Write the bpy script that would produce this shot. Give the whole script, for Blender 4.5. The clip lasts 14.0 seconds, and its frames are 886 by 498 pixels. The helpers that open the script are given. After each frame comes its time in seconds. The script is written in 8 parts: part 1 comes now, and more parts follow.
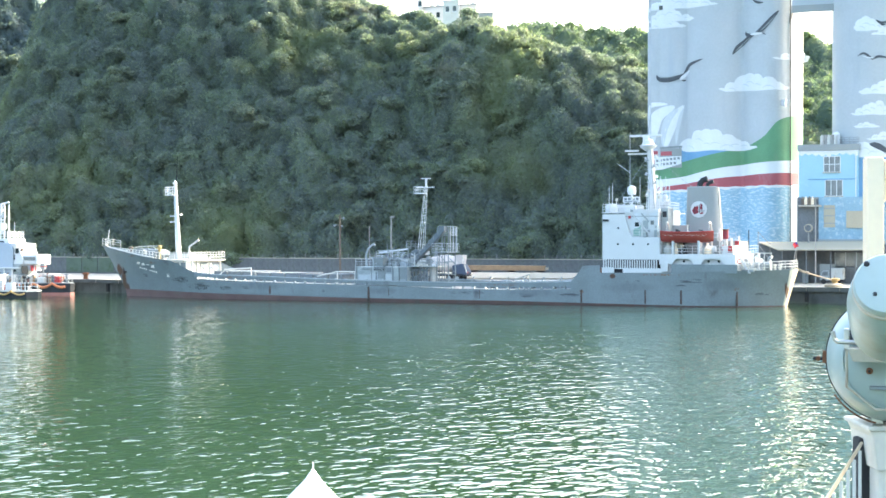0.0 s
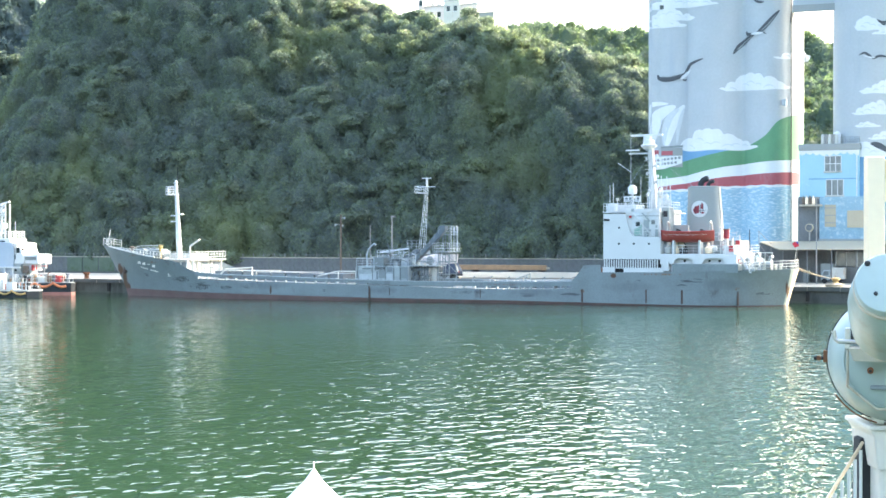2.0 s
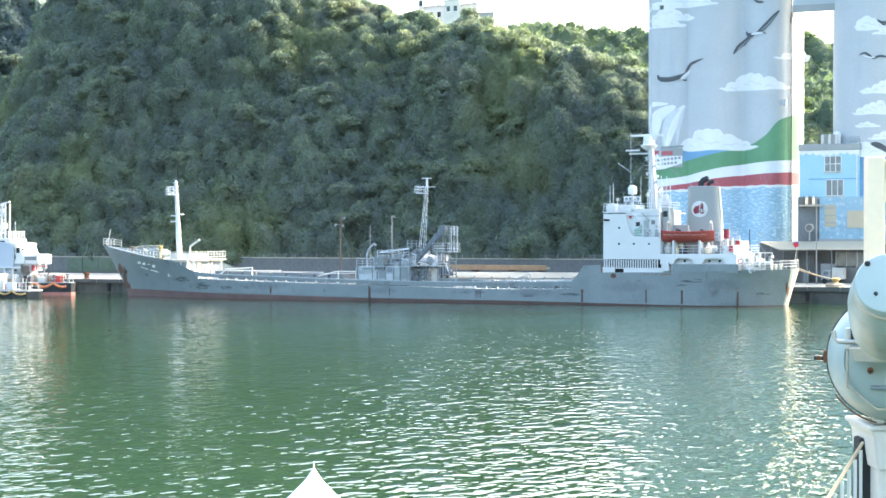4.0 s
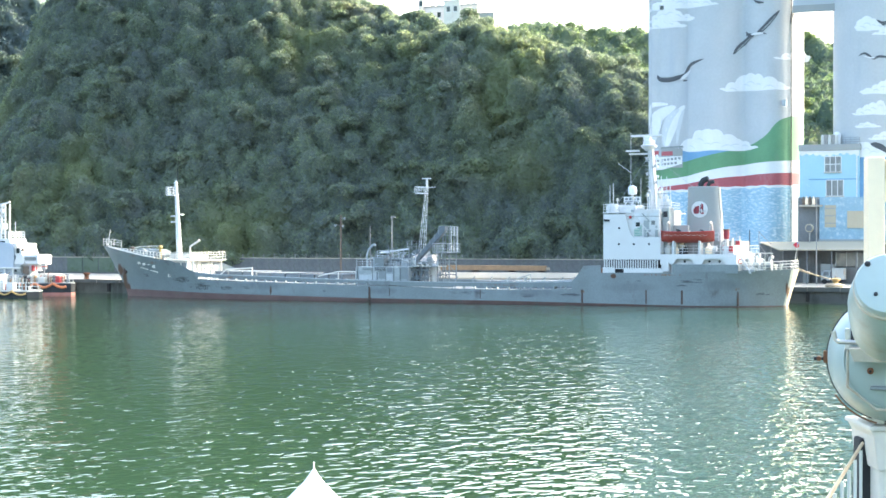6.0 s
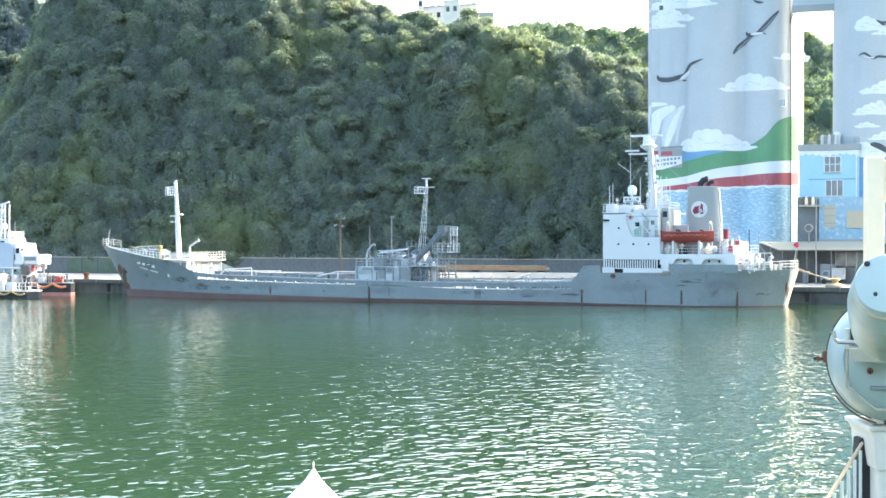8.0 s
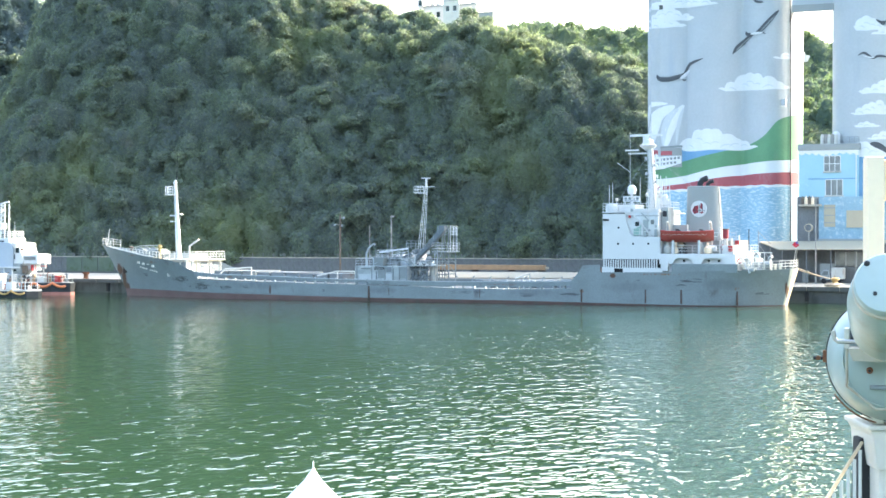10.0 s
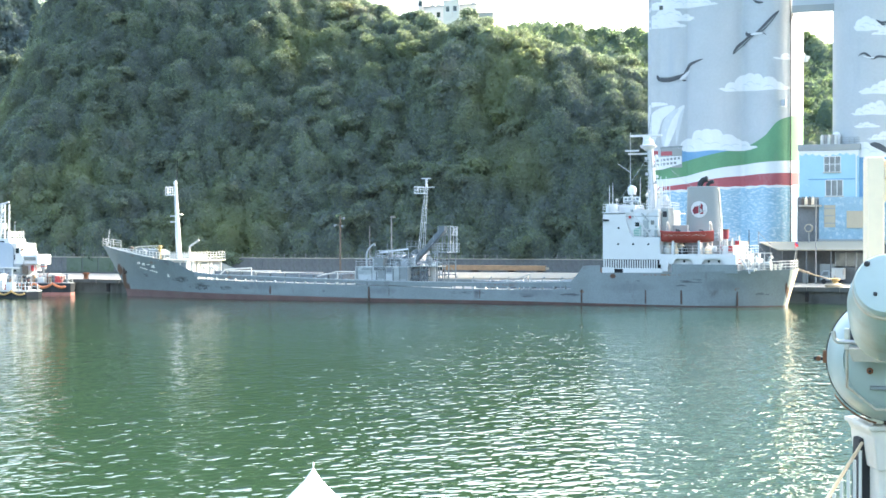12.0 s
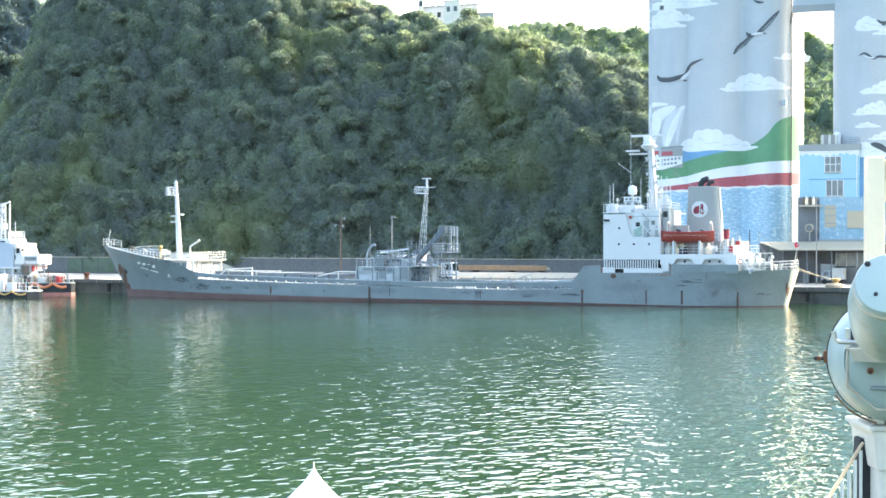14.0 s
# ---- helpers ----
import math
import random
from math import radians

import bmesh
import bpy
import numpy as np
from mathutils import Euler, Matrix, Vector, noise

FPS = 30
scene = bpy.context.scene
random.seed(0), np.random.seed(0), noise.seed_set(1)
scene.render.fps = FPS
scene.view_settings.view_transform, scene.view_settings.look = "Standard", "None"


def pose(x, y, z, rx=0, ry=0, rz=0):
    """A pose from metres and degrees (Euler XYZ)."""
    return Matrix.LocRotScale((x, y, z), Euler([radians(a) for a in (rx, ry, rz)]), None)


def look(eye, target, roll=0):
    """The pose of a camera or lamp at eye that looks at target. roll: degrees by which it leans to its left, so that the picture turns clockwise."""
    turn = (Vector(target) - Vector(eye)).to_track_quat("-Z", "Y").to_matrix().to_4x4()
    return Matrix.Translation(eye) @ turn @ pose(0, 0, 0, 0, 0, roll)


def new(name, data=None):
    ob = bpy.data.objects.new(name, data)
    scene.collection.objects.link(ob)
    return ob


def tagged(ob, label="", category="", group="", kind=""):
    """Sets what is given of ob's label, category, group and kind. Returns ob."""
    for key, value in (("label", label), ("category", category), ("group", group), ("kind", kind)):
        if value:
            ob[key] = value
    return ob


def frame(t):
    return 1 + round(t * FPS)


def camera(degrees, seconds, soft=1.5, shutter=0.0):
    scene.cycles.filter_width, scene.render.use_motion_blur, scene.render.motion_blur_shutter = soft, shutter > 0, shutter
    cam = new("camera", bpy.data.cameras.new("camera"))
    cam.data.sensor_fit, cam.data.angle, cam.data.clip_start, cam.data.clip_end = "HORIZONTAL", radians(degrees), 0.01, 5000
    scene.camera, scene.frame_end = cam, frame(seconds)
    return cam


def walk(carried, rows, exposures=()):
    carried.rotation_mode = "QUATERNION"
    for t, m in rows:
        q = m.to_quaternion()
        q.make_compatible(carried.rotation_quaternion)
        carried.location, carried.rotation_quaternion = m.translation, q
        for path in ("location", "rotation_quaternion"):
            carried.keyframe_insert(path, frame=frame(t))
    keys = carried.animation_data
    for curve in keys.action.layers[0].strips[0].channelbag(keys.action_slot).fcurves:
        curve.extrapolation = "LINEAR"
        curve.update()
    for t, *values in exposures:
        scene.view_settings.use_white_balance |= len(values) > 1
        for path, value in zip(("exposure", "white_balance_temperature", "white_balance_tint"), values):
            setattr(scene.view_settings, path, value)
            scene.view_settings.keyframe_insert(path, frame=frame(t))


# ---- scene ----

from mathutils.geometry import tessellate_polygon

# World: x along the quay towards the ship's stern, y from the ship's near side towards the hill, z up, water at 0.
EYE = (80.10, -188.70, 7.80)
HEADING = 23.0            # degrees by which the view turns from +y towards -x

cam = camera(30.0, 14.0, soft=1.6)


def sway(t, across, up):
    """Camera pose with a tiny swing, in thousandths of a radian."""
    return (t, pose(EYE[0], EYE[1], EYE[2], 90 - 0.313 + math.degrees(up / 1000), 0, HEADING + math.degrees(across / 1000)))


walk(cam, [sway(0, -0.51, 0), sway(1.0, -0.53, 0), sway(1.7, -0.10, -0.15), sway(2.2, 0, -0.3), sway(3.2, 0, -0.3),
           sway(5.3, 0, 0), sway(7.4, 0, 0), sway(8.2, -0.3, -0.05), sway(10.3, -0.4, -0.3), sway(11.5, -0.4, -0.25),
           sway(12.1, -0.3, 0), sway(12.8, 0, 0), sway(14.0, 0, 0)],
     exposures=[(0, 3.02, 6450, 5.5), (14.0, 3.02, 6450, 5.5)])

# ---- light ----
SUN_AZ = math.atan2(0.57, 0.82)      # from +y towards +x
SUN_EL = radians(27)
world = bpy.data.worlds.new("sky")
scene.world = world
world.use_nodes = True
wn = world.node_tree.nodes
sky = wn.new("ShaderNodeTexSky")
sky.sky_type = "NISHITA"
sky.sun_disc = False
sky.sun_elevation = SUN_EL
sky.sun_rotation = SUN_AZ
sky.air_density, sky.dust_density, sky.ozone_density = 1.0, 6.0, 1.0
wn["Background"].inputs["Strength"].default_value = 0.15
world.node_tree.links.new(sky.outputs[0], wn["Background"].inputs["Color"])
sun = new("sun", bpy.data.lights.new("sun", "SUN"))
sun.data.energy = 1.45
sun.data.angle = radians(0.6)
sun.data.color = (1.0, 0.93, 0.82)
sd = Vector((math.sin(SUN_AZ) * math.cos(SUN_EL), math.cos(SUN_AZ) * math.cos(SUN_EL), math.sin(SUN_EL)))
sun.matrix_world = look((0, 0, 100), Vector((0, 0, 100)) - sd)


# ---- materials ----
def mat(name, color, rough=0.6, metal=0.0, vary=0.12, scale=1.0, bump=0.15, stain=None, stain_amount=0.0, stain_scale=0.6,
        streak=1.0, per_object=0.0, spec=0.5):
    """Painted or raw surface with fine grain, broad mottling and stains (streak stretches stains down the wall)."""
    m = bpy.data.materials.new(name)
    m.use_nodes = True
    t = m.node_tree
    n, l = t.nodes, t.links
    b = n["Principled BSDF"]
    b.inputs["Roughness"].default_value = rough
    b.inputs["Metallic"].default_value = metal
    b.inputs["Specular IOR Level"].default_value = spec
    co = n.new("ShaderNodeTexCoord")
    broad = n.new("ShaderNodeTexNoise")
    broad.inputs["Scale"].default_value = scale * 0.7
    broad.inputs["Detail"].default_value = 6
    fine = n.new("ShaderNodeTexNoise")
    fine.inputs["Scale"].default_value = scale * 9
    fine.inputs["Detail"].default_value = 4
    l.new(co.outputs["Object"], broad.inputs["Vector"])
    l.new(co.outputs["Object"], fine.inputs["Vector"])
    add = n.new("ShaderNodeMath")
    add.operation = "ADD"
    l.new(broad.outputs["Fac"], add.inputs[0])
    l.new(fine.outputs["Fac"], add.inputs[1])
    rng = n.new("ShaderNodeMapRange")
    rng.inputs["From Min"].default_value, rng.inputs["From Max"].default_value = 0.6, 1.4
    rng.inputs["To Min"].default_value, rng.inputs["To Max"].default_value = 1 - vary, 1 + vary
    l.new(add.outputs[0], rng.inputs["Value"])
    last = rng.outputs[0]
    if per_object:
        oi = n.new("ShaderNodeObjectInfo")
        r2 = n.new("ShaderNodeMapRange")
        r2.inputs["To Min"].default_value, r2.inputs["To Max"].default_value = 1 - per_object, 1 + per_object
        l.new(oi.outputs["Random"], r2.inputs["Value"])
        mu = n.new("ShaderNodeMath")
        mu.operation = "MULTIPLY"
        l.new(last, mu.inputs[0])
        l.new(r2.outputs[0], mu.inputs[1])
        last = mu.outputs[0]
    sc = n.new("ShaderNodeVectorMath")
    sc.operation = "SCALE"
    sc.inputs[0].default_value = color
    l.new(last, sc.inputs["Scale"])
    col = sc.outputs[0]
    if stain:
        mp = n.new("ShaderNodeMapping")
        mp.inputs["Scale"].default_value = (1, 1, 1 / streak)
        l.new(co.outputs["Object"], mp.inputs["Vector"])
        sn = n.new("ShaderNodeTexNoise")
        sn.inputs["Scale"].default_value = stain_scale
        sn.inputs["Detail"].default_value = 8
        sn.inputs["Roughness"].default_value = 0.65
        l.new(mp.outputs[0], sn.inputs["Vector"])
        sr = n.new("ShaderNodeMapRange")
        sr.inputs["From Min"].default_value = 0.66 - 0.25 * stain_amount
        sr.inputs["From Max"].default_value = 0.78 - 0.2 * stain_amount
        l.new(sn.outputs["Fac"], sr.inputs["Value"])
        mx = n.new("ShaderNodeMix")
        mx.data_type = "RGBA"
        l.new(sr.outputs[0], mx.inputs["Factor"])
        l.new(col, mx.inputs["A"])
        mx.inputs["B"].default_value = (*stain, 1)
        col = mx.outputs["Result"]
    l.new(col, b.inputs["Base Color"])
    if bump:
        bp = n.new("ShaderNodeBump")
        bp.inputs["Strength"].default_value = bump
        bp.inputs["Distance"].default_value = 0.02
        l.new(fine.outputs["Fac"], bp.inputs["Height"])
        l.new(bp.outputs[0], b.inputs["Normal"])
    return m


RUST = (0.16, 0.065, 0.03)
M_HULL = mat("hull_grey_paint", (0.186, 0.222, 0.228), 0.6, spec=0.3, vary=0.16, scale=0.6, stain=(0.12, 0.12, 0.125), stain_amount=0.22, stain_scale=0.35, streak=1.5)


def add_marks(m, marks, color, scale, low, high, grain=(1, 1, 1)):
    """Scuffs or rust with ragged edges: soft ovals (x, z, half width, half height) broken up by noise."""
    n, l = m.node_tree.nodes, m.node_tree.links
    b = n["Principled BSDF"]
    geo = n.new("ShaderNodeNewGeometry")
    sep = n.new("ShaderNodeSeparateXYZ")
    l.new(geo.outputs["Position"], sep.inputs[0])
    flat = n.new("ShaderNodeCombineXYZ")
    l.new(sep.outputs["X"], flat.inputs[0])
    l.new(sep.outputs["Z"], flat.inputs[2])
    total = None
    for x, z, rx, rz in marks:
        mp = n.new("ShaderNodeMapping")
        mp.inputs["Location"].default_value = (-x / rx, 0, -z / rz)
        mp.inputs["Scale"].default_value = (1 / rx, 1, 1 / rz)
        l.new(flat.outputs[0], mp.inputs["Vector"])
        ln = n.new("ShaderNodeVectorMath")
        ln.operation = "LENGTH"
        l.new(mp.outputs[0], ln.inputs[0])
        r = n.new("ShaderNodeMapRange")
        r.inputs["From Min"].default_value, r.inputs["From Max"].default_value = 1.0, 0.2
        l.new(ln.outputs["Value"], r.inputs["Value"])
        if total is None:
            total = r.outputs[0]
        else:
            a = n.new("ShaderNodeMath")
            a.operation = "MAXIMUM"
            l.new(total, a.inputs[0])
            l.new(r.outputs[0], a.inputs[1])
            total = a.outputs[0]
    scrape = n.new("ShaderNodeMapping")
    scrape.inputs["Scale"].default_value = grain
    l.new(geo.outputs["Position"], scrape.inputs["Vector"])
    no = n.new("ShaderNodeTexNoise")
    no.inputs["Scale"].default_value = scale
    no.inputs["Detail"].default_value = 9
    no.inputs["Roughness"].default_value = 0.72
    l.new(scrape.outputs[0], no.inputs["Vector"])
    mu = n.new("ShaderNodeMath")
    mu.operation = "MULTIPLY"
    l.new(total, mu.inputs[0])
    l.new(no.outputs["Fac"], mu.inputs[1])
    r = n.new("ShaderNodeMapRange")
    r.inputs["From Min"].default_value, r.inputs["From Max"].default_value = low, high
    l.new(mu.outputs[0], r.inputs["Value"])
    mx = n.new("ShaderNodeMix")
    mx.data_type = "RGBA"
    old = b.inputs["Base Color"].links[0].from_socket
    l.new(r.outputs[0], mx.inputs["Factor"])
    l.new(old, mx.inputs["A"])
    mx.inputs["B"].default_value = (*color, 1)
    l.new(mx.outputs["Result"], b.inputs["Base Color"])


SCRAPE, RUN = (0.16, 1, 1.5), (1.4, 1, 0.35)      # grain of scrapes along the side and of runs down it
add_marks(M_HULL, [(-35.6, 1.7, 5.6, 1.5), (-39.0, 2.5, 5.2, 1.3), (-31.0, 1.5, 3.2, 0.9), (-18.2, 1.35, 0.7, 0.6), (-16.5, 1.3, 0.7, 0.6), (-46.0, 3.0, 2.0, 0.8), (-28.0, 1.6, 2.0, 0.5)], (0.06, 0.066, 0.072), 3.0, 0.43, 0.60, SCRAPE)
add_marks(M_HULL, [(-35.2, 1.5, 5.0, 1.4), (-38.4, 2.4, 4.6, 1.2), (-31.2, 1.5, 3.4, 1.0)], (0.055, 0.06, 0.066), 3.4, 0.50, 0.58, RUN)
add_marks(M_HULL, [(2.4, 1.35, 4.4, 0.9), (5.0, 1.4, 2.6, 0.8), (16.5, 1.2, 3.6, 0.9), (31.5, 3.0, 5.0, 0.7), (30.2, 2.4, 2.4, 0.5), (25.0, 2.9, 1.6, 0.5), (11.0, 1.1, 3.6, 0.8), (39.2, 1.5, 2.4, 0.5)], (0.08, 0.09, 0.10), 2.0, 0.44, 0.54, SCRAPE)
add_marks(M_HULL, [(24.0, 2.2, 7.0, 1.4), (35.0, 2.6, 6.0, 1.5), (-8.0, 1.4, 6.0, 0.9), (12.0, 1.4, 8.0, 1.0), (-26.0, 1.8, 9.0, 1.2)], (0.145, 0.168, 0.18), 1.2, 0.30, 0.62, (0.9, 1, 0.4))
add_marks(M_HULL, [(-50.9, 2.2, 0.9, 2.6), (-51.6, 3.7, 1.1, 1.4), (-50.4, 1.2, 0.8, 1.0), (41.6, 1.6, 0.3, 2.2), (-24.3, 1.3, 0.3, 0.9), (22.0, 3.5, 0.6, 0.6)], (0.10, 0.058, 0.04), 1.2, 0.22, 0.38)
add_marks(M_HULL, [(-44.0, 4.7, 3.2, 0.6), (-9.0, 2.1, 6.0, 0.3), (-30.0, 2.9, 8.0, 0.4), (8.0, 2.3, 8.0, 0.3), (28.0, 3.7, 9.0, 0.4), (36.7, 2.0, 1.2, 0.9), (18.1, 1.6, 1.0, 0.8), (-48.0, 5.6, 3.5, 0.5)], (0.19, 0.12, 0.08), 2.6, 0.46, 0.58, RUN)
M_BOOT = mat("red_boot_top", (0.155, 0.095, 0.088), 0.7, vary=0.25, scale=0.8, stain=(0.12, 0.11, 0.10), stain_amount=0.5, stain_scale=0.7)
M_WHITE = mat("white_ship_paint", (0.57, 0.59, 0.59), 0.5, vary=0.07, scale=0.8, stain=(0.40, 0.30, 0.22), stain_amount=0.06, stain_scale=1.2, streak=5)
M_OFFWHITE = mat("weathered_white_paint", (0.56, 0.55, 0.50), 0.6, vary=0.12, scale=1.2, stain=(0.36, 0.22, 0.12), stain_amount=0.25, stain_scale=1.4, streak=4)
M_RAIL = mat("pale_grey_rail_paint", (0.58, 0.61, 0.63), 0.5, vary=0.12, scale=2, stain=(0.35, 0.28, 0.22), stain_amount=0.12)
M_RAILDULL = mat("dull_grey_rail_paint", (0.40, 0.44, 0.46), 0.6, vary=0.15, scale=2, stain=(0.28, 0.22, 0.18), stain_amount=0.2)
M_GREY = mat("light_grey_steel", (0.31, 0.35, 0.355), 0.55, vary=0.15, scale=1.2, stain=(0.22, 0.18, 0.15), stain_amount=0.2, stain_scale=1.0, streak=3)
M_DECK = mat("sunlit_deck_paint", (0.36, 0.37, 0.35), 0.85, vary=0.15, scale=1.0, stain=(0.25, 0.17, 0.12), stain_amount=0.35, spec=0.2)
M_PUMP = mat("patched_grey_paint", (0.28, 0.32, 0.325), 0.6, vary=0.2, scale=1.6, stain=(0.52, 0.55, 0.55), stain_amount=0.55, stain_scale=0.55)
M_BELT = mat("dark_gallery_paint", (0.15, 0.175, 0.19), 0.7, vary=0.2, scale=1.5, stain=(0.12, 0.09, 0.07), stain_amount=0.25, spec=0.15)
M_HATCH = mat("dull_hatch_paint", (0.20, 0.225, 0.24), 0.75, vary=0.2, scale=1.2, stain=(0.16, 0.10, 0.07), stain_amount=0.3, spec=0.1)
M_GREENDECK = mat("green_deck_paint", (0.06, 0.12, 0.09), 0.7, vary=0.15, scale=1.5)
M_DARK = mat("dark_steel", (0.045, 0.048, 0.052), 0.75, vary=0.2, scale=2, spec=0.15)
M_BLACK = mat("black_rubber", (0.02, 0.02, 0.021), 0.8, vary=0.2, scale=4)
M_RUST = mat("rusty_steel", RUST, 0.85, vary=0.35, scale=2)
M_CONVEY = mat("mid_grey_conveyor_paint", (0.205, 0.235, 0.24), 0.6, vary=0.18, scale=1.5, stain=(0.18, 0.14, 0.11), stain_amount=0.2, streak=3)
M_BARRUST = mat("dark_rubbing_rust", (0.085, 0.06, 0.05), 0.85, vary=0.3, scale=3)
M_FUNNEL = mat("funnel_grey_paint", (0.265, 0.288, 0.282), 0.5, vary=0.08, scale=0.8)
M_ORANGE = mat("lifeboat_orange", (0.31, 0.055, 0.04), 0.45, vary=0.12, scale=1.5, stain=(0.3, 0.12, 0.08), stain_amount=0.15)
M_RED = mat("signal_red_paint", (0.40, 0.035, 0.04), 0.5, vary=0.12, scale=2)
M_CRIMSON = mat("dark_crimson_paint", (0.24, 0.025, 0.04), 0.55, vary=0.12, scale=2)
M_GLASS = mat("dark_window_glass", (0.03, 0.045, 0.05), 0.08, vary=0.1, scale=1, bump=0)
M_PANE = mat("dusty_window_pane", (0.20, 0.22, 0.22), 0.15, vary=0.35, scale=1.5, bump=0)
M_CONC = mat("quay_concrete", (0.42, 0.38, 0.31), 0.85, vary=0.16, scale=0.7, stain=(0.2, 0.19, 0.17), stain_amount=0.3, stain_scale=0.4)
# Wet quay face; on the coping fronts this dark colour stands in for shade.
M_QFACE = mat("wet_and_shade_dark_face", (0.085, 0.09, 0.085), 0.8, vary=0.3, scale=0.8, stain=(0.03, 0.035, 0.03), stain_amount=0.5, stain_scale=0.6, streak=3)
M_WALL = mat("grey_stone_wall", (0.115, 0.12, 0.12), 0.9, vary=0.25, scale=1.0, stain=(0.06, 0.075, 0.055), stain_amount=0.35, stain_scale=0.4)
M_MOSSWALL = mat("mossy_wall_panel", (0.09, 0.12, 0.085), 0.9, vary=0.25, scale=1.0, stain=(0.06, 0.09, 0.04), stain_amount=0.4)
M_ROPE = mat("mooring_rope", (0.34, 0.29, 0.21), 0.9, vary=0.2, scale=6)
M_WOOD = mat("stacked_timber", (0.30, 0.185, 0.10), 0.8, vary=0.3, scale=1.5)
M_CANVAS = mat("white_tent_canvas", (0.80, 0.82, 0.82), 0.6, vary=0.03, scale=1.5)
M_RAFT = mat("raft_white_fibreglass", (0.37, 0.435, 0.405), 0.38, vary=0.06, scale=1.5, stain=(0.30, 0.27, 0.20), stain_amount=0.34, stain_scale=2.0, streak=2, bump=0.05)
M_CREAM = mat("cream_davit_paint", (0.92, 0.75, 0.54), 0.4, vary=0.05, scale=2, stain=(0.4, 0.28, 0.15), stain_amount=0.05, streak=4)
M_STEEL = mat("stainless_steel", (0.55, 0.55, 0.53), 0.3, metal=1.0, vary=0.1, scale=6)
M_POLE = mat("galvanised_pole", (0.30, 0.29, 0.27), 0.7, vary=0.2, scale=3)
M_RUSTPOLE = mat("brown_timber_pole", (0.14, 0.11, 0.085), 0.85, vary=0.25, scale=3)
M_RACK = mat("worn_cream_rack_paint", (0.46, 0.42, 0.33), 0.45, vary=0.12, scale=3, stain=(0.26, 0.17, 0.10), stain_amount=0.45, stain_scale=5, streak=2)
M_PEDESTAL = mat("warm_white_pedestal_paint", (0.66, 0.61, 0.53), 0.5, vary=0.06, scale=2, stain=(0.45, 0.33, 0.2), stain_amount=0.12, stain_scale=3, streak=4)
M_SKYPAINT = mat("mural_sky_paint", (0.425, 0.457, 0.472), 0.75, vary=0.07, scale=0.35, stain=(0.37, 0.41, 0.45), stain_amount=0.35, stain_scale=0.22, streak=7)
M_CLOUD = mat("mural_cloud_white", (0.66, 0.68, 0.68), 0.75, vary=0.08, scale=0.8)
M_CLOUD2 = mat("mural_cloud_shadow", (0.52, 0.56, 0.58), 0.75, vary=0.06, scale=0.8)
M_MGREEN = mat("mural_green", (0.115, 0.265, 0.145), 0.8, vary=0.14, scale=0.6, stain=(0.17, 0.25, 0.17), stain_amount=0.3, stain_scale=0.5, streak=5)
M_MRED = mat("mural_red", (0.36, 0.095, 0.11), 0.8, vary=0.14, scale=0.6, stain=(0.36, 0.17, 0.18), stain_amount=0.35, stain_scale=0.6, streak=4)
M_SEA = mat("mural_sea_blue", (0.265, 0.43, 0.54), 0.75, vary=0.12, scale=0.8, stain=(0.56, 0.66, 0.71), stain_amount=0.66, stain_scale=1.9, streak=0.35)
M_BIRD = mat("mural_bird_dark", (0.07, 0.08, 0.09), 0.75, vary=0.15, scale=1)
M_SEADEEP = mat("mural_flat_blue", (0.15, 0.31, 0.48), 0.75, vary=0.1, scale=0.6)
M_BLUEHOUSE = mat("pale_blue_house_paint", (0.31, 0.51, 0.60), 0.75, vary=0.08, scale=0.6, stain=(0.45, 0.62, 0.70), stain_amount=0.2, stain_scale=0.9)
M_BLUEHOUSE2 = mat("mottled_blue_house_paint", (0.23, 0.36, 0.44), 0.75, vary=0.15, scale=0.8, stain=(0.40, 0.50, 0.54), stain_amount=0.6, stain_scale=1.6)
M_CANOPY = mat("cream_canopy_sheet", (0.42, 0.37, 0.27), 0.7, vary=0.08, scale=0.6)
M_SHED = mat("dark_shed_wall", (0.15, 0.16, 0.165), 0.85, vary=0.3, scale=0.8)
M_EARTH = mat("mossy_undergrowth", (0.085, 0.118, 0.100), 0.95, vary=0.35, scale=0.8, bump=0.5)
# Wall colour is brightened to take in the paling of haze.
M_PINKHOUSE = mat("haze_paled_hill_house", (0.74, 0.64, 0.58), 0.8, vary=0.1, scale=0.5)


